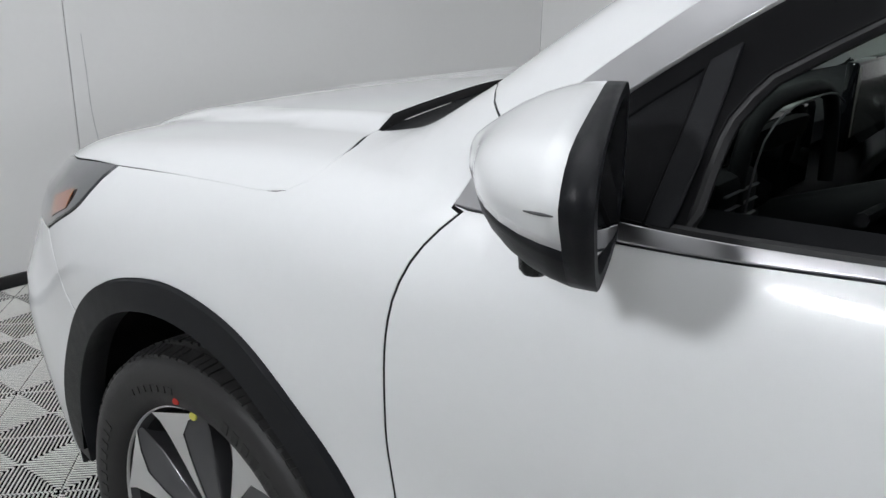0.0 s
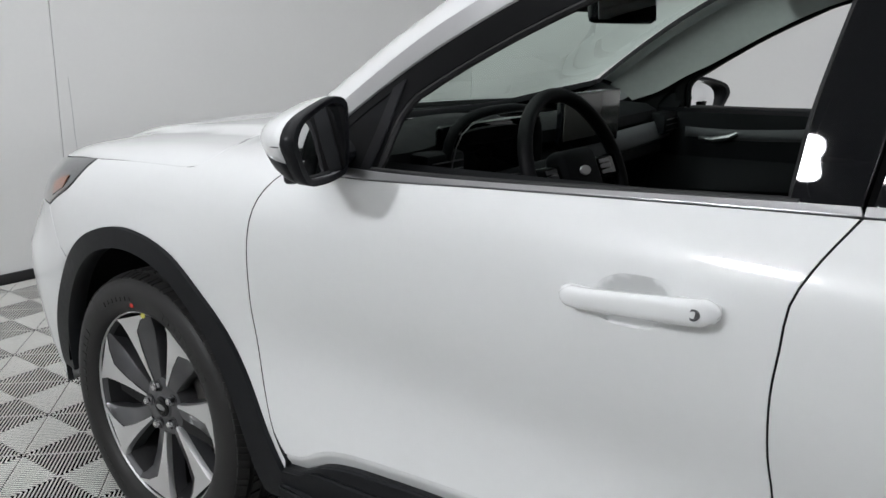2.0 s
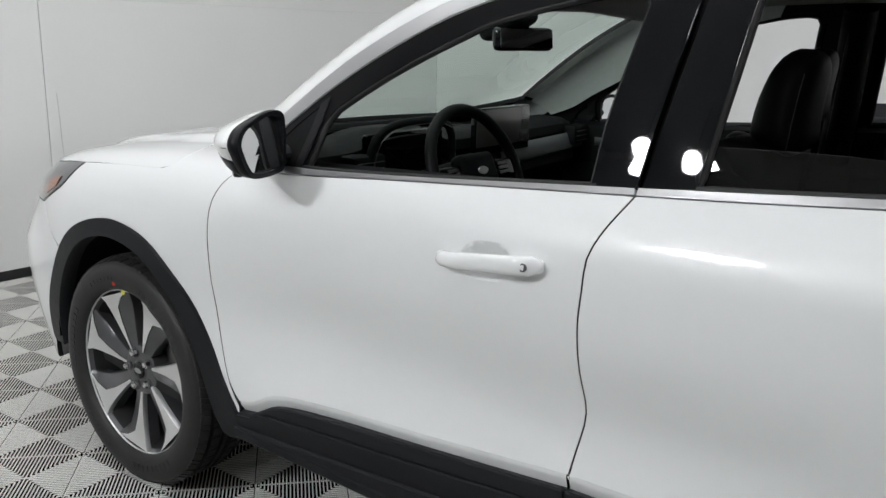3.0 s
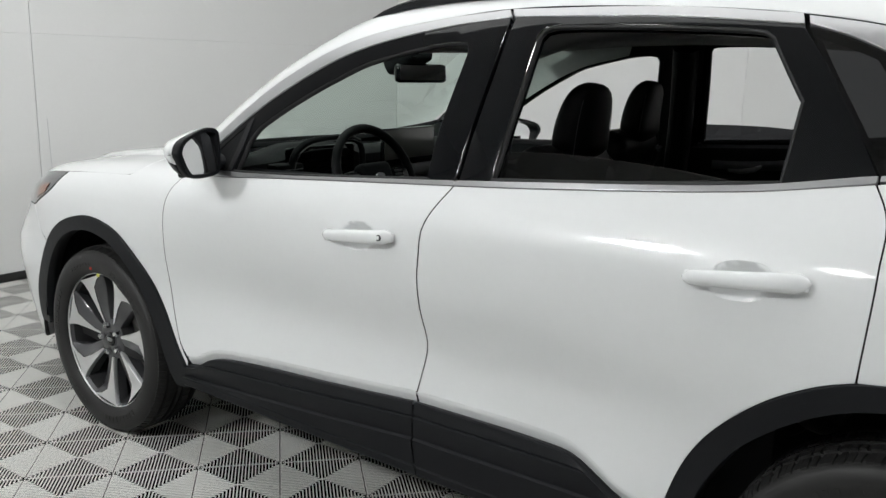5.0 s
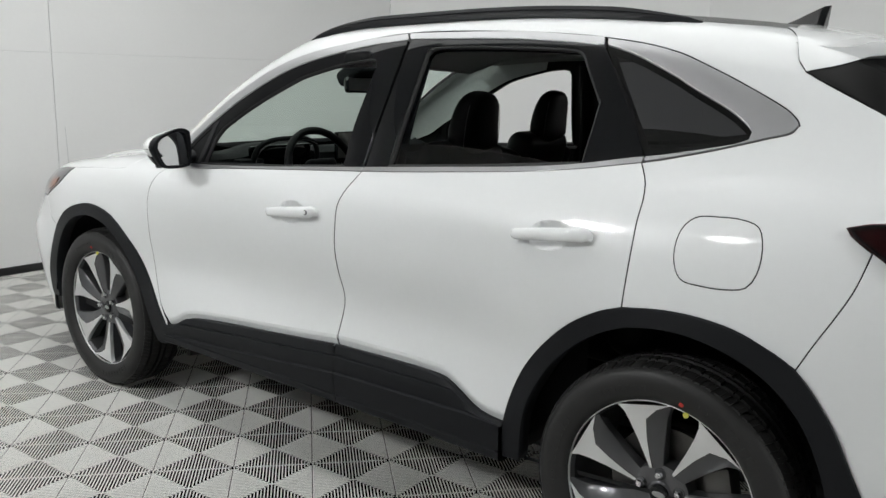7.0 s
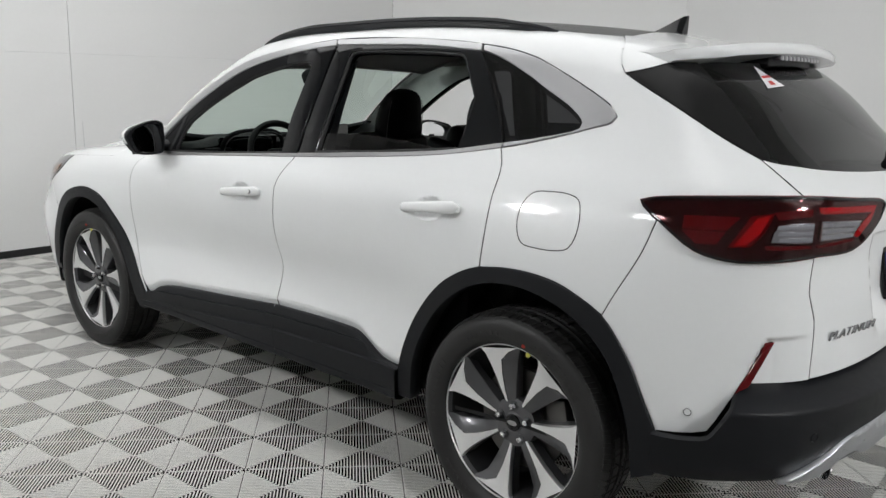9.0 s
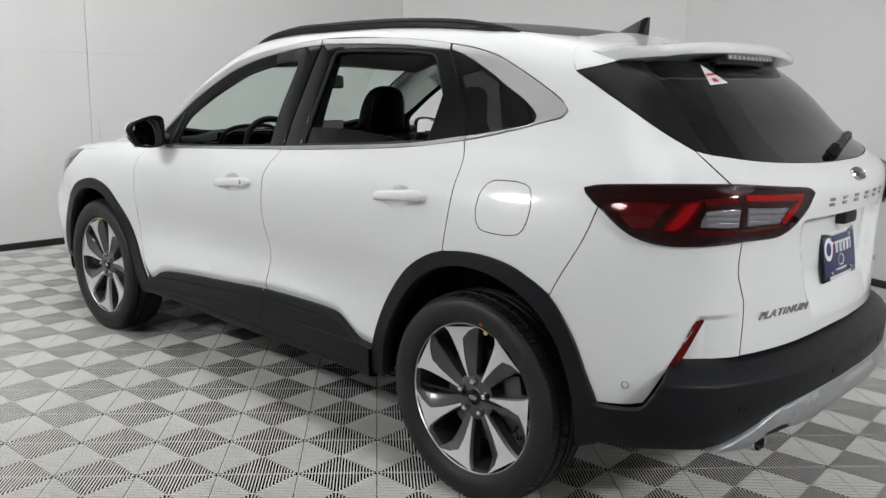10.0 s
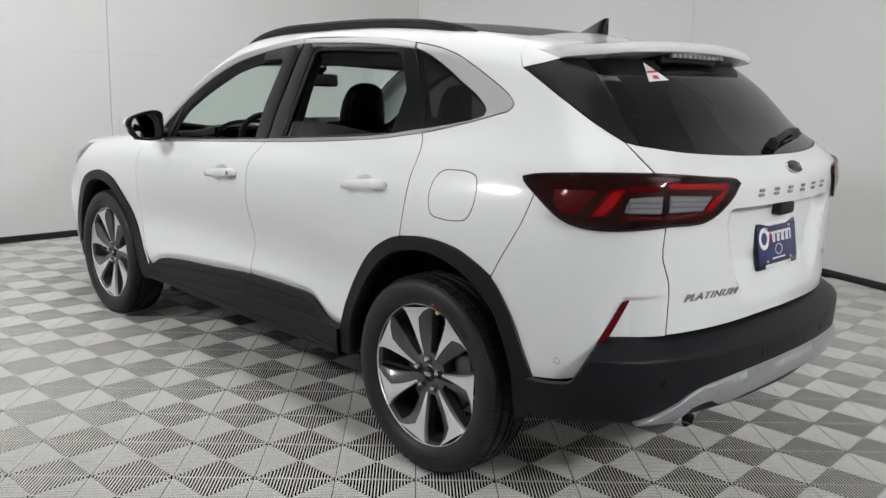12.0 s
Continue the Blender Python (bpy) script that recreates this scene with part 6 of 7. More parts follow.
# reflectors, sensors, skid plate, exhaust
for flip in (False, True):
    refl = chart_poly([(3.438, -0.759, 0.762), (3.449, -0.746, 0.770), (3.411, -0.790, 0.650), (3.386, -0.811, 0.629)])
    panel("rear_reflector", [refl], REDLENS, car, "red slanting bumper reflector", lift=0.0055, fold=0.020, inset=0.0, mirror=flip, grid=0.012)
    p, n = skin_at(3.283, 0.563, 0.001, flip)
    bm = bmesh.new()
    m = Matrix.Translation(p) @ n.to_track_quat("Z", "Y").to_matrix().to_4x4()
    lathe(bm, [(0.0, 0.0015), (0.0085, 0.0015), (0.0095, 0.0), (0.0105, 0.0015), (0.0125, 0.0005), (0.013, -0.003)], 24, m, closed=False)
    sensor = part("parking_sensor", bm, PAINT, car, "white round parking sensor")
    bm = bmesh.new()
    lathe(bm, [(0.0090, 0.0008), (0.0093, 0.0017), (0.0107, 0.0017), (0.0110, 0.0008)], 24, m, closed=False)
    part("sensor_gap", bm, SEAL, sensor, "dark gap round the sensor")


def skid_lift(u, v, p):
    z = p[:, 2]
    return bumper_lift(u, v, p) + np.interp(-z, (-0.512, -0.500, -0.470, -0.40), (0.002, 0.010, 0.014, 0.026))


skid_low = [(3.49, -0.742, 0.372), (3.548, -0.63, 0.368), (3.556, -0.598, 0.392), (3.562, -0.575, 0.414), (3.575, -0.54, 0.422), (3.589, -0.490, 0.421), (3.592, -0.462, 0.404), (3.60, -0.43, 0.398), (3.608, -0.35, 0.408), (3.62, -0.137, 0.420), (3.625, 0.0, 0.424)]
skid = both(line([(3.628, 0.0, 0.502), (3.625, -0.174, 0.500), (3.611, -0.36, 0.494), (3.586, -0.508, 0.482), (3.572, -0.559, 0.470), (3.562, -0.591, 0.455), (3.552, -0.62, 0.436), (3.528, -0.674, 0.404), (3.49, -0.742, 0.376)], skid_low))
panel("skid_plate", [skid], SKID, car, "silver painted rear skid plate", lift=skid_lift, fold=0.03, inset=0.0, grid=0.016)
for sign in (-1, 1):
    bm = bmesh.new()
    lathe(bm, [(0.045, -0.16), (0.045, 0.0), (0.042, 0.006), (0.038, 0.0), (0.038, -0.16)], 32, Matrix.Translation((3.553, sign * 0.520, 0.376)) @ Matrix.Rotation(radians(90), 4, "Y") @ Matrix.Diagonal((0.80, 1.15, 1, 1)))
    pipe = part("exhaust_pipe", bm, CHROME, car, "chrome oval exhaust pipe", smooth=40)
    bm = bmesh.new()
    lathe(bm, [(0.0, 0.0), (0.0375, 0.0), (0.0375, 0.004)], 24, Matrix.Translation((3.44, sign * 0.520, 0.376)) @ Matrix.Rotation(radians(90), 4, "Y") @ Matrix.Diagonal((0.80, 1.15, 1, 1)), closed=False)
    part("pipe_inside", bm, DARK, pipe, "sooty inside of the pipe")
for y, z in ((-0.66, 0.52), (-0.23, 0.555), (0.23, 0.555), (0.66, 0.52)):
    bm = bmesh.new()
    u, v = uv((*tail_at(y, z)[0],))
    p = np.array([flank(np.array([u]), np.array([v]))[0]])
    off = float(bumper_lift(np.array([u]), np.array([v]), p)[0])
    m = tail_frame(y, z, off + 0.0005)
    lathe(bm, [(0.0, 0.001), (0.0105, 0.001), (0.012, -0.0008), (0.0125, 0.0008), (0.0135, -0.003)], 24, m, closed=False)
    part("parking_sensor", bm, CLAD, car, "black round parking sensor")

# ---- cabin ----
def pillow(bm, size, m, bevel, taper=0.0, bulge=0.0, segments=4):
    """A stuffed block centred on its own origin, standing on z = 0; taper narrows it upwards."""
    w, d, h = size
    made = box(bm, (-w / 2, -d / 2, 0), (w / 2, d / 2, h), bevel, None, segments)
    for v in made:
        t = v.co.z / h
        v.co.y *= 1 - taper * t
        v.co.x += bulge * math.sin(math.pi * t) * (1 - (2 * v.co.y / d) ** 2)
    bmesh.ops.transform(bm, matrix=m, verts=made)


def cushion(bm, half, deep, high, m, around=28, layers=14):
    """A stuffed headrest: broad below, narrowing to a rounded top, with a flatter front."""
    rings = []
    for i in range(layers + 1):
        t = 0.5 - 0.5 * math.cos(math.pi * i / layers)
        k = min(1.0, (t / 0.16)) ** 0.5 if t < 0.16 else 1.0
        top = max(0.0, (t - 0.55) / 0.45)
        shape = k * math.sqrt(max(1 - top ** 3.6, 0.0))
        w = half * shape * (0.86 + 0.16 * math.sin(math.pi * min(1.0, 0.25 + t))) + 0.002
        d = deep * (0.45 + 0.55 * shape) * (0.5 + 0.5 * k) * (1 - 0.25 * t) * (shape ** 0.3 if shape > 0 else 0) + 0.002
        rings.append([bm.verts.new(m @ Vector((np.sign(math.cos(a)) * abs(math.cos(a)) ** 0.75 * d - 0.012 * math.sin(math.pi * t), np.sign(math.sin(a)) * abs(math.sin(a)) ** 0.75 * w, t * high))) for a in np.arange(around) * math.tau / around])
    for r0, r1 in zip(rings, rings[1:]):
        for k in range(around):
            bm.faces.new((r0[k], r0[(k + 1) % around], r1[(k + 1) % around], r1[k]))
    bm.faces.new(rings[0][::-1])
    bm.faces.new(rings[-1])


def front_seat(y, back):
    seat = empty("front_seat", parent=car)
    seat["label"] = "black perforated leather front seat with grey stitching"
    bm = bmesh.new()
    pillow(bm, (0.52, 0.50, 0.16), Matrix.Translation((1.30 + back, y, 0.60)) @ Matrix.Rotation(radians(-8), 4, "Y"), 0.05)
    part("seat_cushion", bm, LEATHER, seat)
    lean = Matrix.Translation((1.50 + back, y, 0.66)) @ Matrix.Rotation(radians(16), 4, "Y")
    bm = bmesh.new()
    pillow(bm, (0.13, 0.50, 0.56), lean, 0.05, 0.26, -0.02)
    part("backrest", bm, LEATHER, seat)
    for s in (-1, 1):
        bm = bmesh.new()
        pillow(bm, (0.16, 0.09, 0.48), lean @ Matrix.Translation((-0.025, s * 0.20, 0.01)) @ Matrix.Rotation(radians(-s * 5), 4, "X"), 0.035)
        part("side_bolster", bm, LEATHER, seat)
    head = Matrix.Translation((1.685 + back, y, 1.160)) @ Matrix.Rotation(radians(9), 4, "Y")
    bm = bmesh.new()
    cushion(bm, 0.112, 0.060, 0.224, head)
    rest = part("headrest", bm, LEATHER, seat, "black leather headrest with grey stitching", smooth=60)
    for s in (-1, 1):
        bm = bmesh.new()
        tube(bm, [head @ Vector((0.030 - 0.010 * k / 10, s * (0.103 - 0.016 * (k / 10) ** 3), 0.03 + 0.015 * k)) for k in range(11)], 0.0011, 5)
        part("stitching", bm, DASHGREY, rest, "grey stitching")
    for s in (-1, 1):
        bm = bmesh.new()
        tube(bm, [head @ Vector((0.0, s * 0.065, 0.02)), head @ Vector((-0.005, s * 0.065, -0.09))], 0.007, 10)
        part("headrest_post", bm, CHROME, seat, "chrome headrest post")
    return seat


front_seat(-0.385, 0.02)
front_seat(0.385, -0.125)
bench = empty("rear_bench", parent=car)
bench["label"] = "black leather rear bench"
bm = bmesh.new()
pillow(bm, (0.50, 1.26, 0.16), Matrix.Translation((2.20, 0, 0.58)), 0.05)
part("seat_cushion", bm, LEATHER, bench)
for y, w in ((-0.40, 0.48), (0.30, 0.68)):
    bm = bmesh.new()
    pillow(bm, (0.14, w, 0.56), Matrix.Translation((2.44, y, 0.62)) @ Matrix.Rotation(radians(20), 4, "Y"), 0.05, 0.05)
    part("backrest", bm, LEATHER, bench)
for y in (-0.42, 0.42):
    bm = bmesh.new()
    pillow(bm, (0.10, 0.25, 0.14), Matrix.Translation((2.66, y, 1.14)) @ Matrix.Rotation(radians(12), 4, "Y"), 0.04, 0.1)
    part("headrest", bm, LEATHER, bench, smooth=60)

# dashboard
dash = empty("dashboard", parent=car)
dash["label"] = "black soft dashboard with a grey band and a tall screen"
bm = bmesh.new()
rows = []
for y in np.linspace(-0.73, 0.73, 33):
    hump = 0.030 * math.exp(-((y + 0.37) / 0.17) ** 4)
    edge = max(0, abs(y) - 0.68)
    sec = [(0.38, 1.040), (0.43, 1.075 + hump * 0.3), (0.50, 1.095 + hump), (0.60, 1.092 + hump * 1.3), (0.64 + hump * 1.2, 1.075 + hump * 1.2), (0.645 + hump * 0.4, 1.045), (0.625, 1.02), (0.66, 0.985), (0.665, 0.94), (0.62, 0.90), (0.58, 0.75), (0.50, 0.60)]
    rows.append([bm.verts.new((x - edge * 0.5, y, z - edge * 0.15)) for x, z in sec])
for r0, r1 in zip(rows, rows[1:]):
    for k in range(len(r0) - 1):
        bm.faces.new((r0[k], r0[k + 1], r1[k + 1], r1[k]))
part("dash_body", bm, TRIMBLACK, dash, "black soft dashboard moulding", smooth=40)
bm = bmesh.new()
rows = []
for y in np.linspace(0.10, 0.74, 16):
    rows.append([bm.verts.new((x + 0.004, y, z)) for x, z in ((0.650, 1.035 + 0.01 * (y - 0.1)), (0.664, 1.01), (0.668, 0.985), (0.664, 0.965 + 0.03 * (y - 0.1)))])
for r0, r1 in zip(rows, rows[1:]):
    for k in range(3):
        bm.faces.new((r0[k], r0[k + 1], r1[k + 1], r1[k]))
band = part("dash_band", bm, DASHGREY, dash, "grey dashboard band")
so = band.modifiers.new("thickness", "SOLIDIFY")
so.thickness, so.offset = 0.006, 0
bm = bmesh.new()
box(bm, (0.655, -0.065, 1.020), (0.675, 0.272, 1.168), 0.004)
part("screen_body", bm, GLOSSBLACK, dash, "black screen housing")
bm = bmesh.new()
box(bm, (0.6745, -0.060, 1.045), (0.6775, 0.267, 1.163), 0.001)
part("screen", bm, SCREEN, dash, "switched-off grey touch screen")
# instrument hood: a raised rim round a dark screen
bm = bmesh.new()
hoodring = [(-0.575, 0.985), (-0.565, 1.06), (-0.535, 1.115), (-0.47, 1.142), (-0.37, 1.150), (-0.26, 1.146), (-0.215, 1.130), (-0.20, 1.10), (-0.205, 1.0)]
tube(bm, [Vector((0.690 - 0.05 * ((z - 0.985) / 0.16) * 0.2, y, z)) for y, z in smooth_line(hoodring, 0.03)], 0.012, 10)
part("instrument_rim", bm, TRIMBLACK, dash, "black stitched instrument hood rim", smooth=60)
bm = bmesh.new()
tube(bm, [Vector((0.702, y * 0.985 - 0.006, z - 0.006)) for y, z in smooth_line(hoodring[:7], 0.03)], 0.0016, 6)
part("instrument_trim", bm, GUNMETAL, dash, "thin bright instrument trim")
bm = bmesh.new()
box(bm, (0.645, -0.56, 0.99), (0.665, -0.215, 1.125), 0.01)
part("instrument_screen", bm, GLOSSBLACK, dash, "dark instrument screen")
for y0, y1, rise in ((-0.635, -0.505, 0.018), (0.62, 0.75, 0.012)):
    bm = bmesh.new()
    box(bm, (0.630, y0, 0.985 + rise), (0.694, y1, 1.055 + rise), 0.012)
    vent = part("air_vent", bm, TRIMBLACK, dash, "black air vent with chrome lips")
    bm = bmesh.new()
    for k in range(3):
        box(bm, (0.690, y0 + 0.012, 0.998 + rise + k * 0.018), (0.698, y1 - 0.012, 1.0005 + rise + k * 0.018), 0.001, None, 1)
    part("vent_slat", bm, GUNMETAL, vent, "chrome vent lips")

# steering wheel
sw = empty("steering_wheel", parent=car)
sw["label"] = "black leather steering wheel with an oval badge"
tilt = Matrix.Translation((0.888, -0.347, 1.026)) @ Matrix.Rotation(radians(66), 4, "Y")
bm = bmesh.new()
tube(bm, [tilt @ Vector((0.182 * math.cos(a), 0.188 * math.sin(a), 0)) for a in np.arange(56) * math.tau / 56], 0.0165, 12, closed=True)
part("wheel_rim", bm, LEATHER, sw, "black leather rim", smooth=60)
bm = bmesh.new()
pillow(bm, (0.13, 0.17, 0.05), tilt @ Matrix.Translation((0.01, 0, -0.03)), 0.022, 0.1)
part("airbag_cover", bm, TRIMBLACK, sw, "black airbag cover")
for s in (-1, 1):
    bm = bmesh.new()
    pillow(bm, (0.055, 0.11, 0.022), tilt @ Matrix.Translation((0.0, s * 0.125, -0.015)), 0.009)
    spoke = part("wheel_spoke", bm, GLOSSBLACK, sw, "black spoke with grey switches")
    bm = bmesh.new()
    for k in range(3):
        box(bm, (-0.018 + k * 0.013, s * 0.115 - 0.022, 0.007), (-0.009 + k * 0.013, s * 0.115 + 0.022, 0.010), 0.001, tilt, 1)
    part("switch", bm, GUNMETAL, spoke, "dark grey steering wheel switches")
bm = bmesh.new()
box(bm, (0.06, -0.02, -0.02), (0.175, 0.02, -0.005), 0.006, tilt)
part("wheel_spoke", bm, SATIN, sw, "satin lower spoke")
bm = bmesh.new()
lathe(bm, [(0.0, 0.0235), (0.021, 0.0235), (0.0235, 0.021)], 24, tilt @ Matrix.Rotation(radians(90), 4, "Z") @ Matrix.Diagonal((1, 0.48, 1, 1)), closed=False)
part("badge", bm, SATIN, sw, "plain oval badge")
bm = bmesh.new()
tube(bm, [tilt @ Vector((0, 0, -0.02)), Vector((0.62, -0.372, 0.93))], 0.05, 14)
part("column_shroud", bm, TRIMBLACK, sw, "black column shroud")
for s in (-1, 1):
    bm = bmesh.new()
    tube(bm, [tilt @ Vector((-0.02, s * 0.04, -0.07)), tilt @ Vector((-0.03, s * 0.17, -0.06))], 0.009, 8)
    part("stalk", bm, TRIMBLACK, sw, "black column stalk")

# interior mirror with its pod
bm = bmesh.new()
box(bm, (-0.018, -0.122, -0.036), (0.018, 0.122, 0.036), 0.016, Matrix.Translation((0.775, 0.035, 1.385)) @ Matrix.Rotation(radians(-14), 4, "Z") @ Matrix.Rotation(radians(-6), 4, "Y"), 3)
rear_mirror = part("interior_mirror", bm, GLOSSBLACK, car, "black framed interior mirror")
bm = bmesh.new()
box(bm, (0.0178, -0.112, -0.029), (0.0195, 0.112, 0.029), 0.0006, Matrix.Translation((0.775, 0.035, 1.385)) @ Matrix.Rotation(radians(-14), 4, "Z") @ Matrix.Rotation(radians(-6), 4, "Y"), 1)
part("mirror_glass", bm, MIRRORGLASS, rear_mirror, "mirror glass")
bm = bmesh.new()
pillow(bm, (0.16, 0.14, 0.075), Matrix.Translation((0.74, 0.02, 1.405)) @ Matrix.Rotation(radians(-28), 4, "Y"), 0.025)
part("sensor_pod", bm, TRIMBLACK, rear_mirror, "black sensor pod on the windscreen")

# headliner, pillar trims, far door linings
liner_left = [[(0.97, -0.001), (0.96, -0.35), (0.97, -0.56)], [(1.15, -0.585), (1.3, -0.60), (1.7, -0.60), (2.1, -0.59), (2.6, -0.56), (2.9, -0.52)], [(2.95, -0.3), (2.95, -0.001)]]
panel("headliner", [top_loop(liner_left)], HEADLINER, car, "light grey cloth headliner", surface=lid, inset=0, fold=0.012, lift=-0.070, grid=0.08)
bm = bmesh.new()
box(bm, (1.30, -0.36, 1.548), (1.95, 0.36, 1.566), 0.005)
part("roof_blind", bm, HEADLINER, car, "light grey sliding roof blind")
for sign in (-1, 1):
    bm = bmesh.new()
    tube(bm, [Vector((x, sign * y, z)) for x, y, z in smooth_line([(1.12, 0.60, 1.52), (1.5, 0.60, 1.545), (2.0, 0.60, 1.545), (2.4, 0.58, 1.52)], 0.08)], 0.035, 10)
    part("roof_edge_trim", bm, HEADLINER, car, "light grey roof edge trim", smooth=60)
    bm = bmesh.new()
    tube(bm, [Vector((x, sign * y, z)) for x, y, z in smooth_line([(1.60, 0.74, 1.02), (1.62, 0.70, 1.25), (1.64, 0.62, 1.50)], 0.05)], 0.05, 10)
    part("pillar_trim", bm, TRIMBLACK, car, "black door pillar trim", smooth=60)
    bm = bmesh.new()
    tube(bm, [Vector((x, sign * y, z)) for x, y, z in ((1.585, 0.67, 1.05), (1.60, 0.645, 1.25), (1.62, 0.60, 1.44))], 0.006, 6)
    part("seat_belt", bm, SEAL, car, "black seat belt")
    for x0, x1, z0, z1 in ((0.62, 1.53, 1.075, 1.115), (1.66, 2.42, 1.13, 1.18)):
        bm = bmesh.new()
        rows = []
        for x in np.linspace(x0, x1, 14):
            s = (x - x0) / (x1 - x0)
            zt = z0 + (z1 - z0) * s
            sec = [(0.800, zt - 0.015), (0.775, zt), (0.745, zt - 0.012), (0.735, zt - 0.06), (0.755, zt - 0.16), (0.70, zt - 0.235 + 0.05 * s), (0.69, zt - 0.27 + 0.05 * s), (0.76, zt - 0.33), (0.77, 0.45)]
            rows.append([bm.verts.new((x, sign * yy, zz)) for yy, zz in sec])
        for r0, r1 in zip(rows, rows[1:]):
            for k in range(len(r0) - 1):
                bm.faces.new((r0[k], r0[k + 1], r1[k + 1], r1[k]))
        part("door_lining", bm, TRIMBLACK, car, "black door lining with an armrest", smooth=40)
        bm = bmesh.new()
        rows = []
        for s in np.linspace(0.12, 0.95, 12):
            x = x0 + (x1 - x0) * s
            zt = z0 + (z1 - z0) * s
            rows.append([bm.verts.new((x, sign * 0.738, zt - 0.052 - 0.01 * math.sin(s * 6))), bm.verts.new((x, sign * 0.742, zt - 0.085 - 0.012 * math.sin(s * 5)))])
        for r0, r1 in zip(rows, rows[1:]):
            bm.faces.new((r0[0], r0[1], r1[1], r1[0]))
        strip = part("lining_strip", bm, DASHGREY, car, "satin grey door lining strip", smooth=40)
        so = strip.modifiers.new("thickness", "SOLIDIFY")
        so.thickness, so.offset = 0.008, 0
        bm = bmesh.new()
        xh, zh = x0 + 0.16, z0 - 0.075
        tube(bm, [Vector((xh, sign * 0.732, zh - 0.012)), Vector((xh + 0.05, sign * 0.718, zh - 0.012)), Vector((xh + 0.10, sign * 0.716, zh)), Vector((xh + 0.125, sign * 0.73, zh + 0.014))], [0.006, 0.009, 0.010, 0.006], 8)
        part("inner_handle", bm, SATIN, car, "satin inner door handle")
bm = bmesh.new()
box(bm, (0.60, -0.14, 0.45), (1.60, 0.14, 0.80), 0.04)
part("centre_console", bm, TRIMBLACK, car, "black centre console")
bm = bmesh.new()
box(bm, (0.47, -0.77, 0.31), (2.24, 0.77, 0.40), 0.02)
box(bm, (2.24, -0.50, 0.345), (3.3, 0.50, 0.42), 0.02)
part("cabin_floor", bm, DARK, car, "dark cabin floor carpet")
bm = bmesh.new()
box(bm, (0.28, -0.74, 0.40), (0.32, 0.74, 1.04))
part("bulkhead", bm, DARK, car, "dark cabin bulkhead")
bm = bmesh.new()
box(bm, (2.55, -0.62, 0.98), (3.25, 0.62, 1.0), 0.004)
part("load_cover", bm, TRIMBLACK, car, "black load cover")

# grey inner faces of the windscreen pillars


def pillar_field(d):
    """The pillar trim's field, its lower edge raised by d."""
    return outline([(0.505, -0.803, 1.116), (0.60, 1.150 + d), (0.70, 1.205 + d), (0.80, 1.252 + d), (0.90, 1.306 + d), (0.982, 1.350 + d), (1.17, 1.436 + d), (1.40, 1.492 + d * 0.6)], [(1.40, 1.492 + d * 0.6), (1.415, 1.556), (1.25, -0.60, 1.585)], [(1.25, -0.60, 1.585), up(1.12, -0.605), up(0.95, -0.606), up(0.75, -0.626), up(0.60, -0.650), up(0.44, -0.69)], [up(0.44, -0.69), (0.505, -0.803, 1.116)])


for flip in (False, True):
    panel("pillar_trim", [pillar_field(0.0 if flip else 0.038)], PILLARGREY, car, "grey inner windscreen pillar trim", lift=-0.048, fold=0.0, inset=0.0, mirror=flip, grid=0.03)

# the far half of the car stands slightly further forward
def set_forward(y):
    return -0.085 * np.maximum(y, 0.0) ** 1.5


wheel_parts = {o for w in (front_wheel, rear_wheel, far_front, far_rear) for o in w.children_recursive}
for ob in car.children_recursive:
    if ob.type == "MESH" and ob not in wheel_parts:
        co = np.empty(len(ob.data.vertices) * 3)
        ob.data.vertices.foreach_get("co", co)
        co = co.reshape(-1, 3)
        co[:, 0] += set_forward(co[:, 1])
        ob.data.vertices.foreach_set("co", co.ravel())
        ob.data.update()
for w in (far_front, far_rear):
    w.location.x += float(set_forward(HUB_Y))

# ---- hung round lamps behind the camera, the last one added as fill ----
def round_lamp(x, y, z, r, power, turn=0.0):
    ob = empty("studio_lamp", Matrix.Translation((x, y, z)) @ Matrix.Rotation(radians(turn), 4, "Z") @ Matrix.Rotation(radians(38), 4, "X"))
    tagged(ob, "round white studio lamp hung on a rod", "lamp", "round studio lamps")
    bm = bmesh.new()
    lathe(bm, [(r, -0.0), (r + 0.02, 0.02), (r * 0.7, 0.16), (0.0, 0.17)], 32, closed=False)
    part("reflector", bm, CEIL, ob)
    bm = bmesh.new()
    lathe(bm, [(0.0, 0.004), (r * 0.98, 0.004), (r * 0.98, 0.012), (0.0, 0.012)], 32, closed=False)
    part("diffuser", bm, glowing("round_diffuser", (1.0, 0.99, 0.98), power), ob)
    bm = bmesh.new()
    inv = ob.matrix_world.inverted()
    tube(bm, [inv @ Vector((x, y, ROOM_HIGH)), inv @ (ob.matrix_world @ Vector((0, 0, 0.16)))], 0.012, 8)
    part("rod", bm, CEIL, ob)


# two lamps placed from their reflections; the third, unseen, fills the tail
for lamp_x, lamp_y, r, power, turn in ((0.15, -4.7, 0.26, 155.0, -4.0), (1.80, -4.6, 0.20, 24.0, 0.0), (7.4, -1.2, 0.26, 150.0, 75.0)):
    round_lamp(lamp_x, lamp_y, 3.1, r, power, turn)

# ---- ribbed floor tiles ----
PITCH = 0.287
TILE_TURN = math.atan2(0.2115, 0.1910)
TILE_AT = (1.547, -1.029)
RIBS = 25


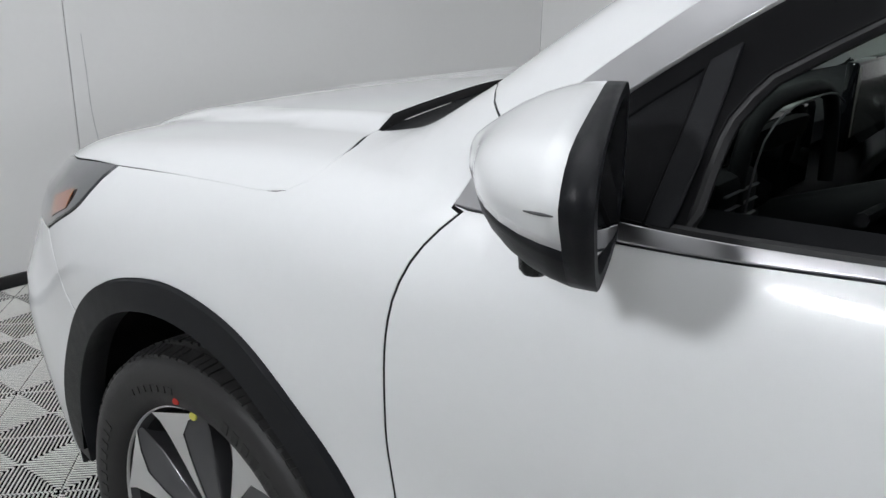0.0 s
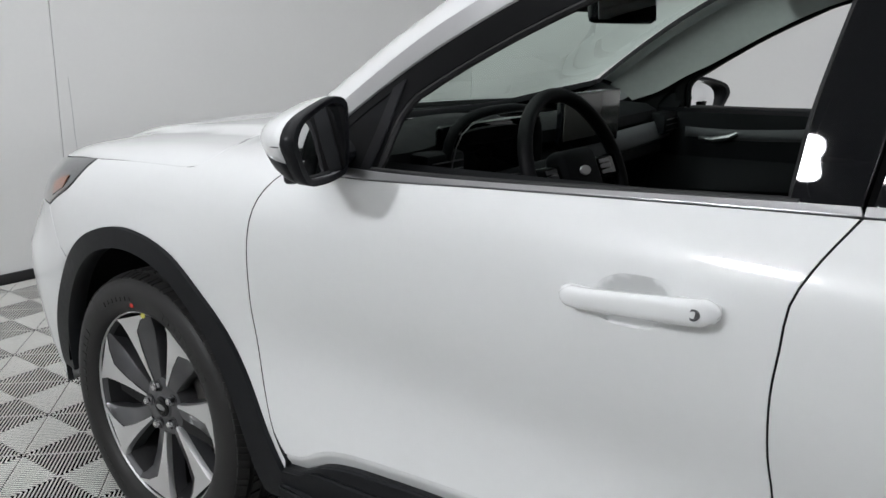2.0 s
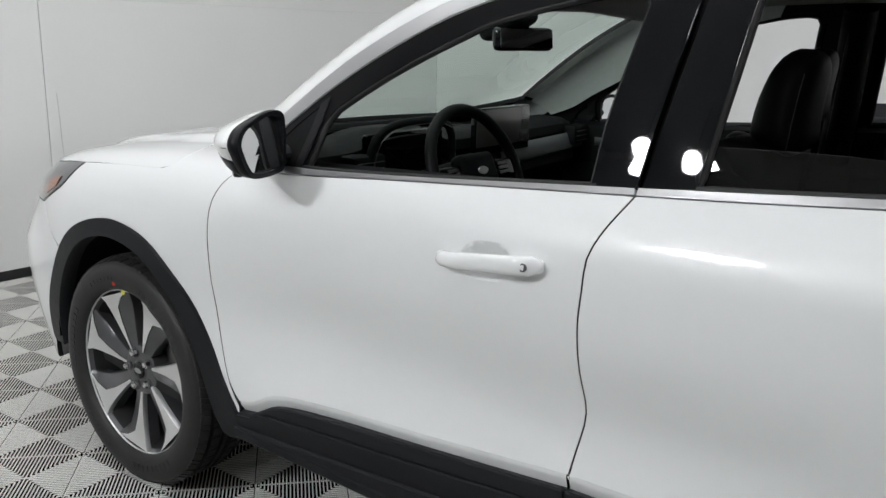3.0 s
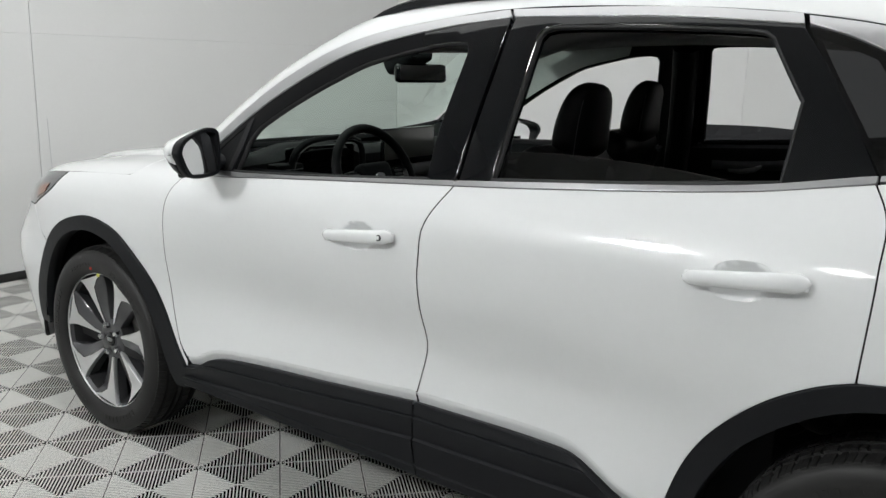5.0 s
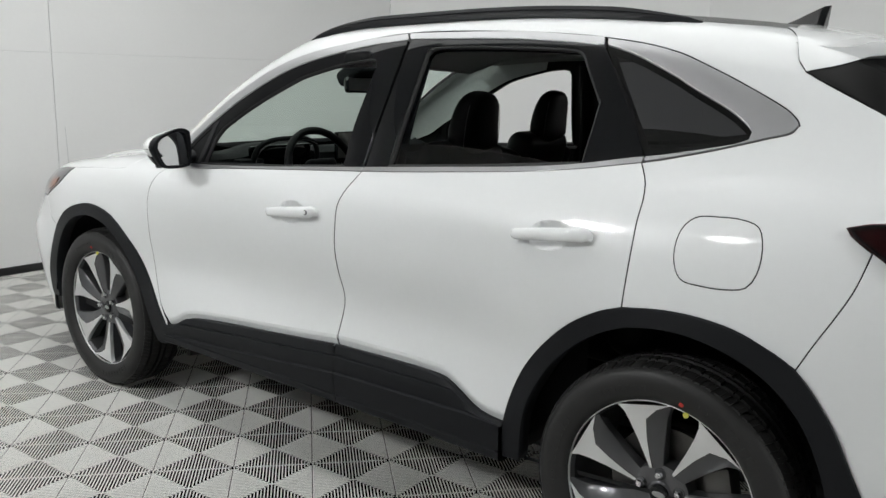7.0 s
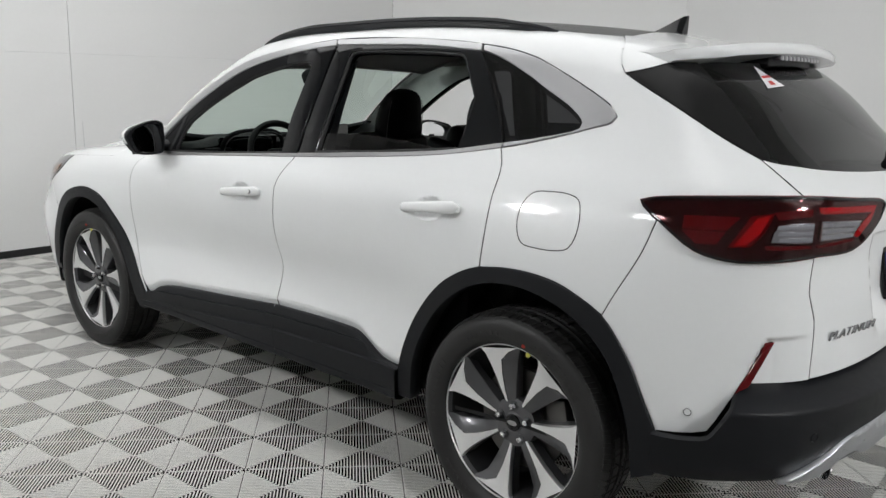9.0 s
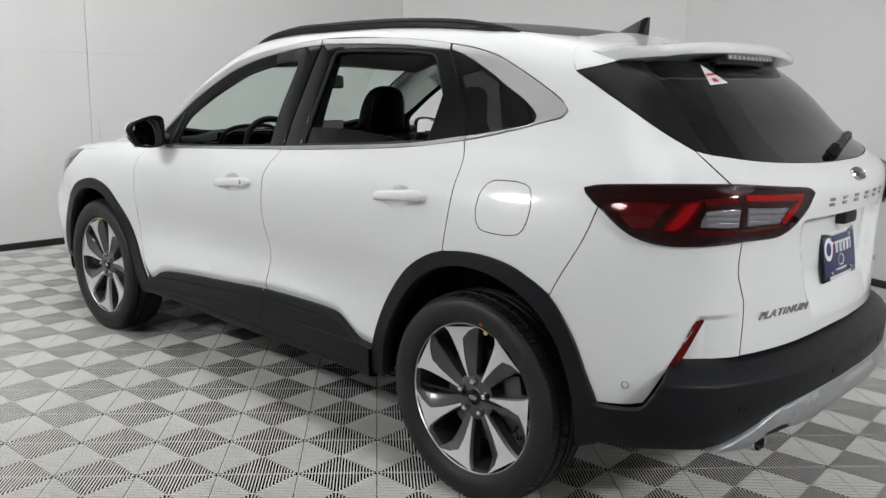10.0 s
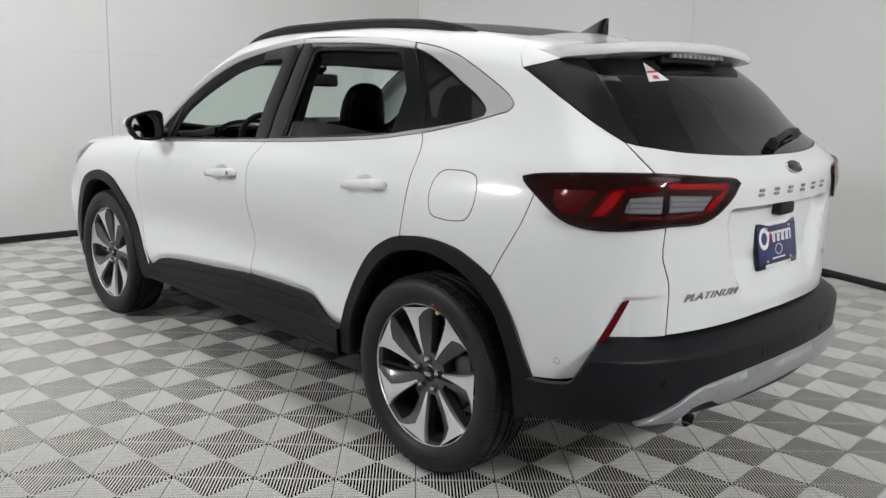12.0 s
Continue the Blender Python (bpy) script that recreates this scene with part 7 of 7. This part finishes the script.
def tile_parts(ribs=RIBS):
    """Ribs of one tile in its own square: two facing wedges of ribs one way, two the other; with a thin edge frame."""
    verts, faces = [], []

    def rib(x0, y0, x1, y1, z0=-0.0031, z1=0.0):
        k = len(verts)
        verts.extend([(x0, y0, z0), (x1, y0, z0), (x1, y1, z0), (x0, y1, z0), (x0, y0, z1), (x1, y0, z1), (x1, y1, z1), (x0, y1, z1)])
        faces.extend([(k + 4, k + 5, k + 6, k + 7), (k, k + 1, k + 5, k + 4), (k + 1, k + 2, k + 6, k + 5), (k + 2, k + 3, k + 7, k + 6), (k + 3, k, k + 4, k + 7)])
    wide = PITCH / ribs * 0.16
    for i in range(ribs):
        c = (i + 0.5) * PITCH / ribs
        reach = min(c, PITCH - c) - 0.002
        if reach > 0.004:
            rib(c - wide, 0.003, c + wide, reach)
            rib(c - wide, PITCH - reach, c + wide, PITCH - 0.003)
            rib(0.003, c - wide, reach, c + wide)
            rib(PITCH - reach, c - wide, PITCH - 0.003, c + wide)
    for i in range(ribs + 1):
        c = i * PITCH / ribs
        s = 0.0026
        for a, b in ((c, 0.0), (0.0, c)):
            rib(a - s if a else 0.0, b - s if b else 0.0, min(a + s, PITCH) if a else 0.0042, min(b + s, PITCH) if b else 0.0042, z1=-0.0008)
    return np.array(verts), np.array(faces)


tile_v, tile_f = tile_parts()
turn_m = Matrix.Translation((*TILE_AT, 0)) @ Matrix.Rotation(TILE_TURN, 4, "Z")
places = []
for i in range(-50, 51):
    for j in range(-50, 51):
        c = turn_m @ Vector(((i + 0.5) * PITCH, (j + 0.5) * PITCH, 0))
        beyond_far = c.y > 4.25 - 0.305 * (c.x - 0.66) + 0.1 if c.x > 0.66 else c.y > 3.74 + 0.16 * (c.x + 2.52) + 0.1
        if -2.6 < c.x < 9.6 and -7.6 < c.y and not beyond_far:
            places.append((i, j, c))
places.sort(key=lambda q: (q[2].x - 1.9) ** 2 + (q[2].y + 1.25) ** 2 * 1.6)
shared = bpy.data.meshes.new("tile")
shared.from_pydata(tile_v.tolist(), [], tile_f.tolist())
shared.materials.append(TILE)
for i, j, c in places[:300]:
    ob = new("tile", shared)
    ob.matrix_world = turn_m @ Matrix.Translation((i * PITCH, j * PITCH, 0))
    ob.parent = floor
coarse_v, coarse_f = tile_parts(7)
for label, pick, (tv, tf) in (("light grey ribbed plastic floor tiles", lambda c: c.x < 7.0 and c.y > -2.3, (tile_v, tile_f)), ("light grey ribbed plastic floor tiles behind the camera", lambda c: not (c.x < 7.0 and c.y > -2.3), (coarse_v, coarse_f))):
    chosen = [q for q in places[300:] if pick(q[2])]
    rest_v = [tv + (i * PITCH, j * PITCH, 0) for i, j, c in chosen]
    rest_f = [tf + n * len(tv) for n in range(len(chosen))]
    me = bpy.data.meshes.new("tiles")
    me.from_pydata(np.concatenate(rest_v).tolist(), [], np.concatenate(rest_f).tolist())
    me.materials.append(TILE)
    me.transform(turn_m)
    far_tiles = new("far_tiles", me)
    far_tiles.parent = floor
    tagged(far_tiles, label, kind="stuff")
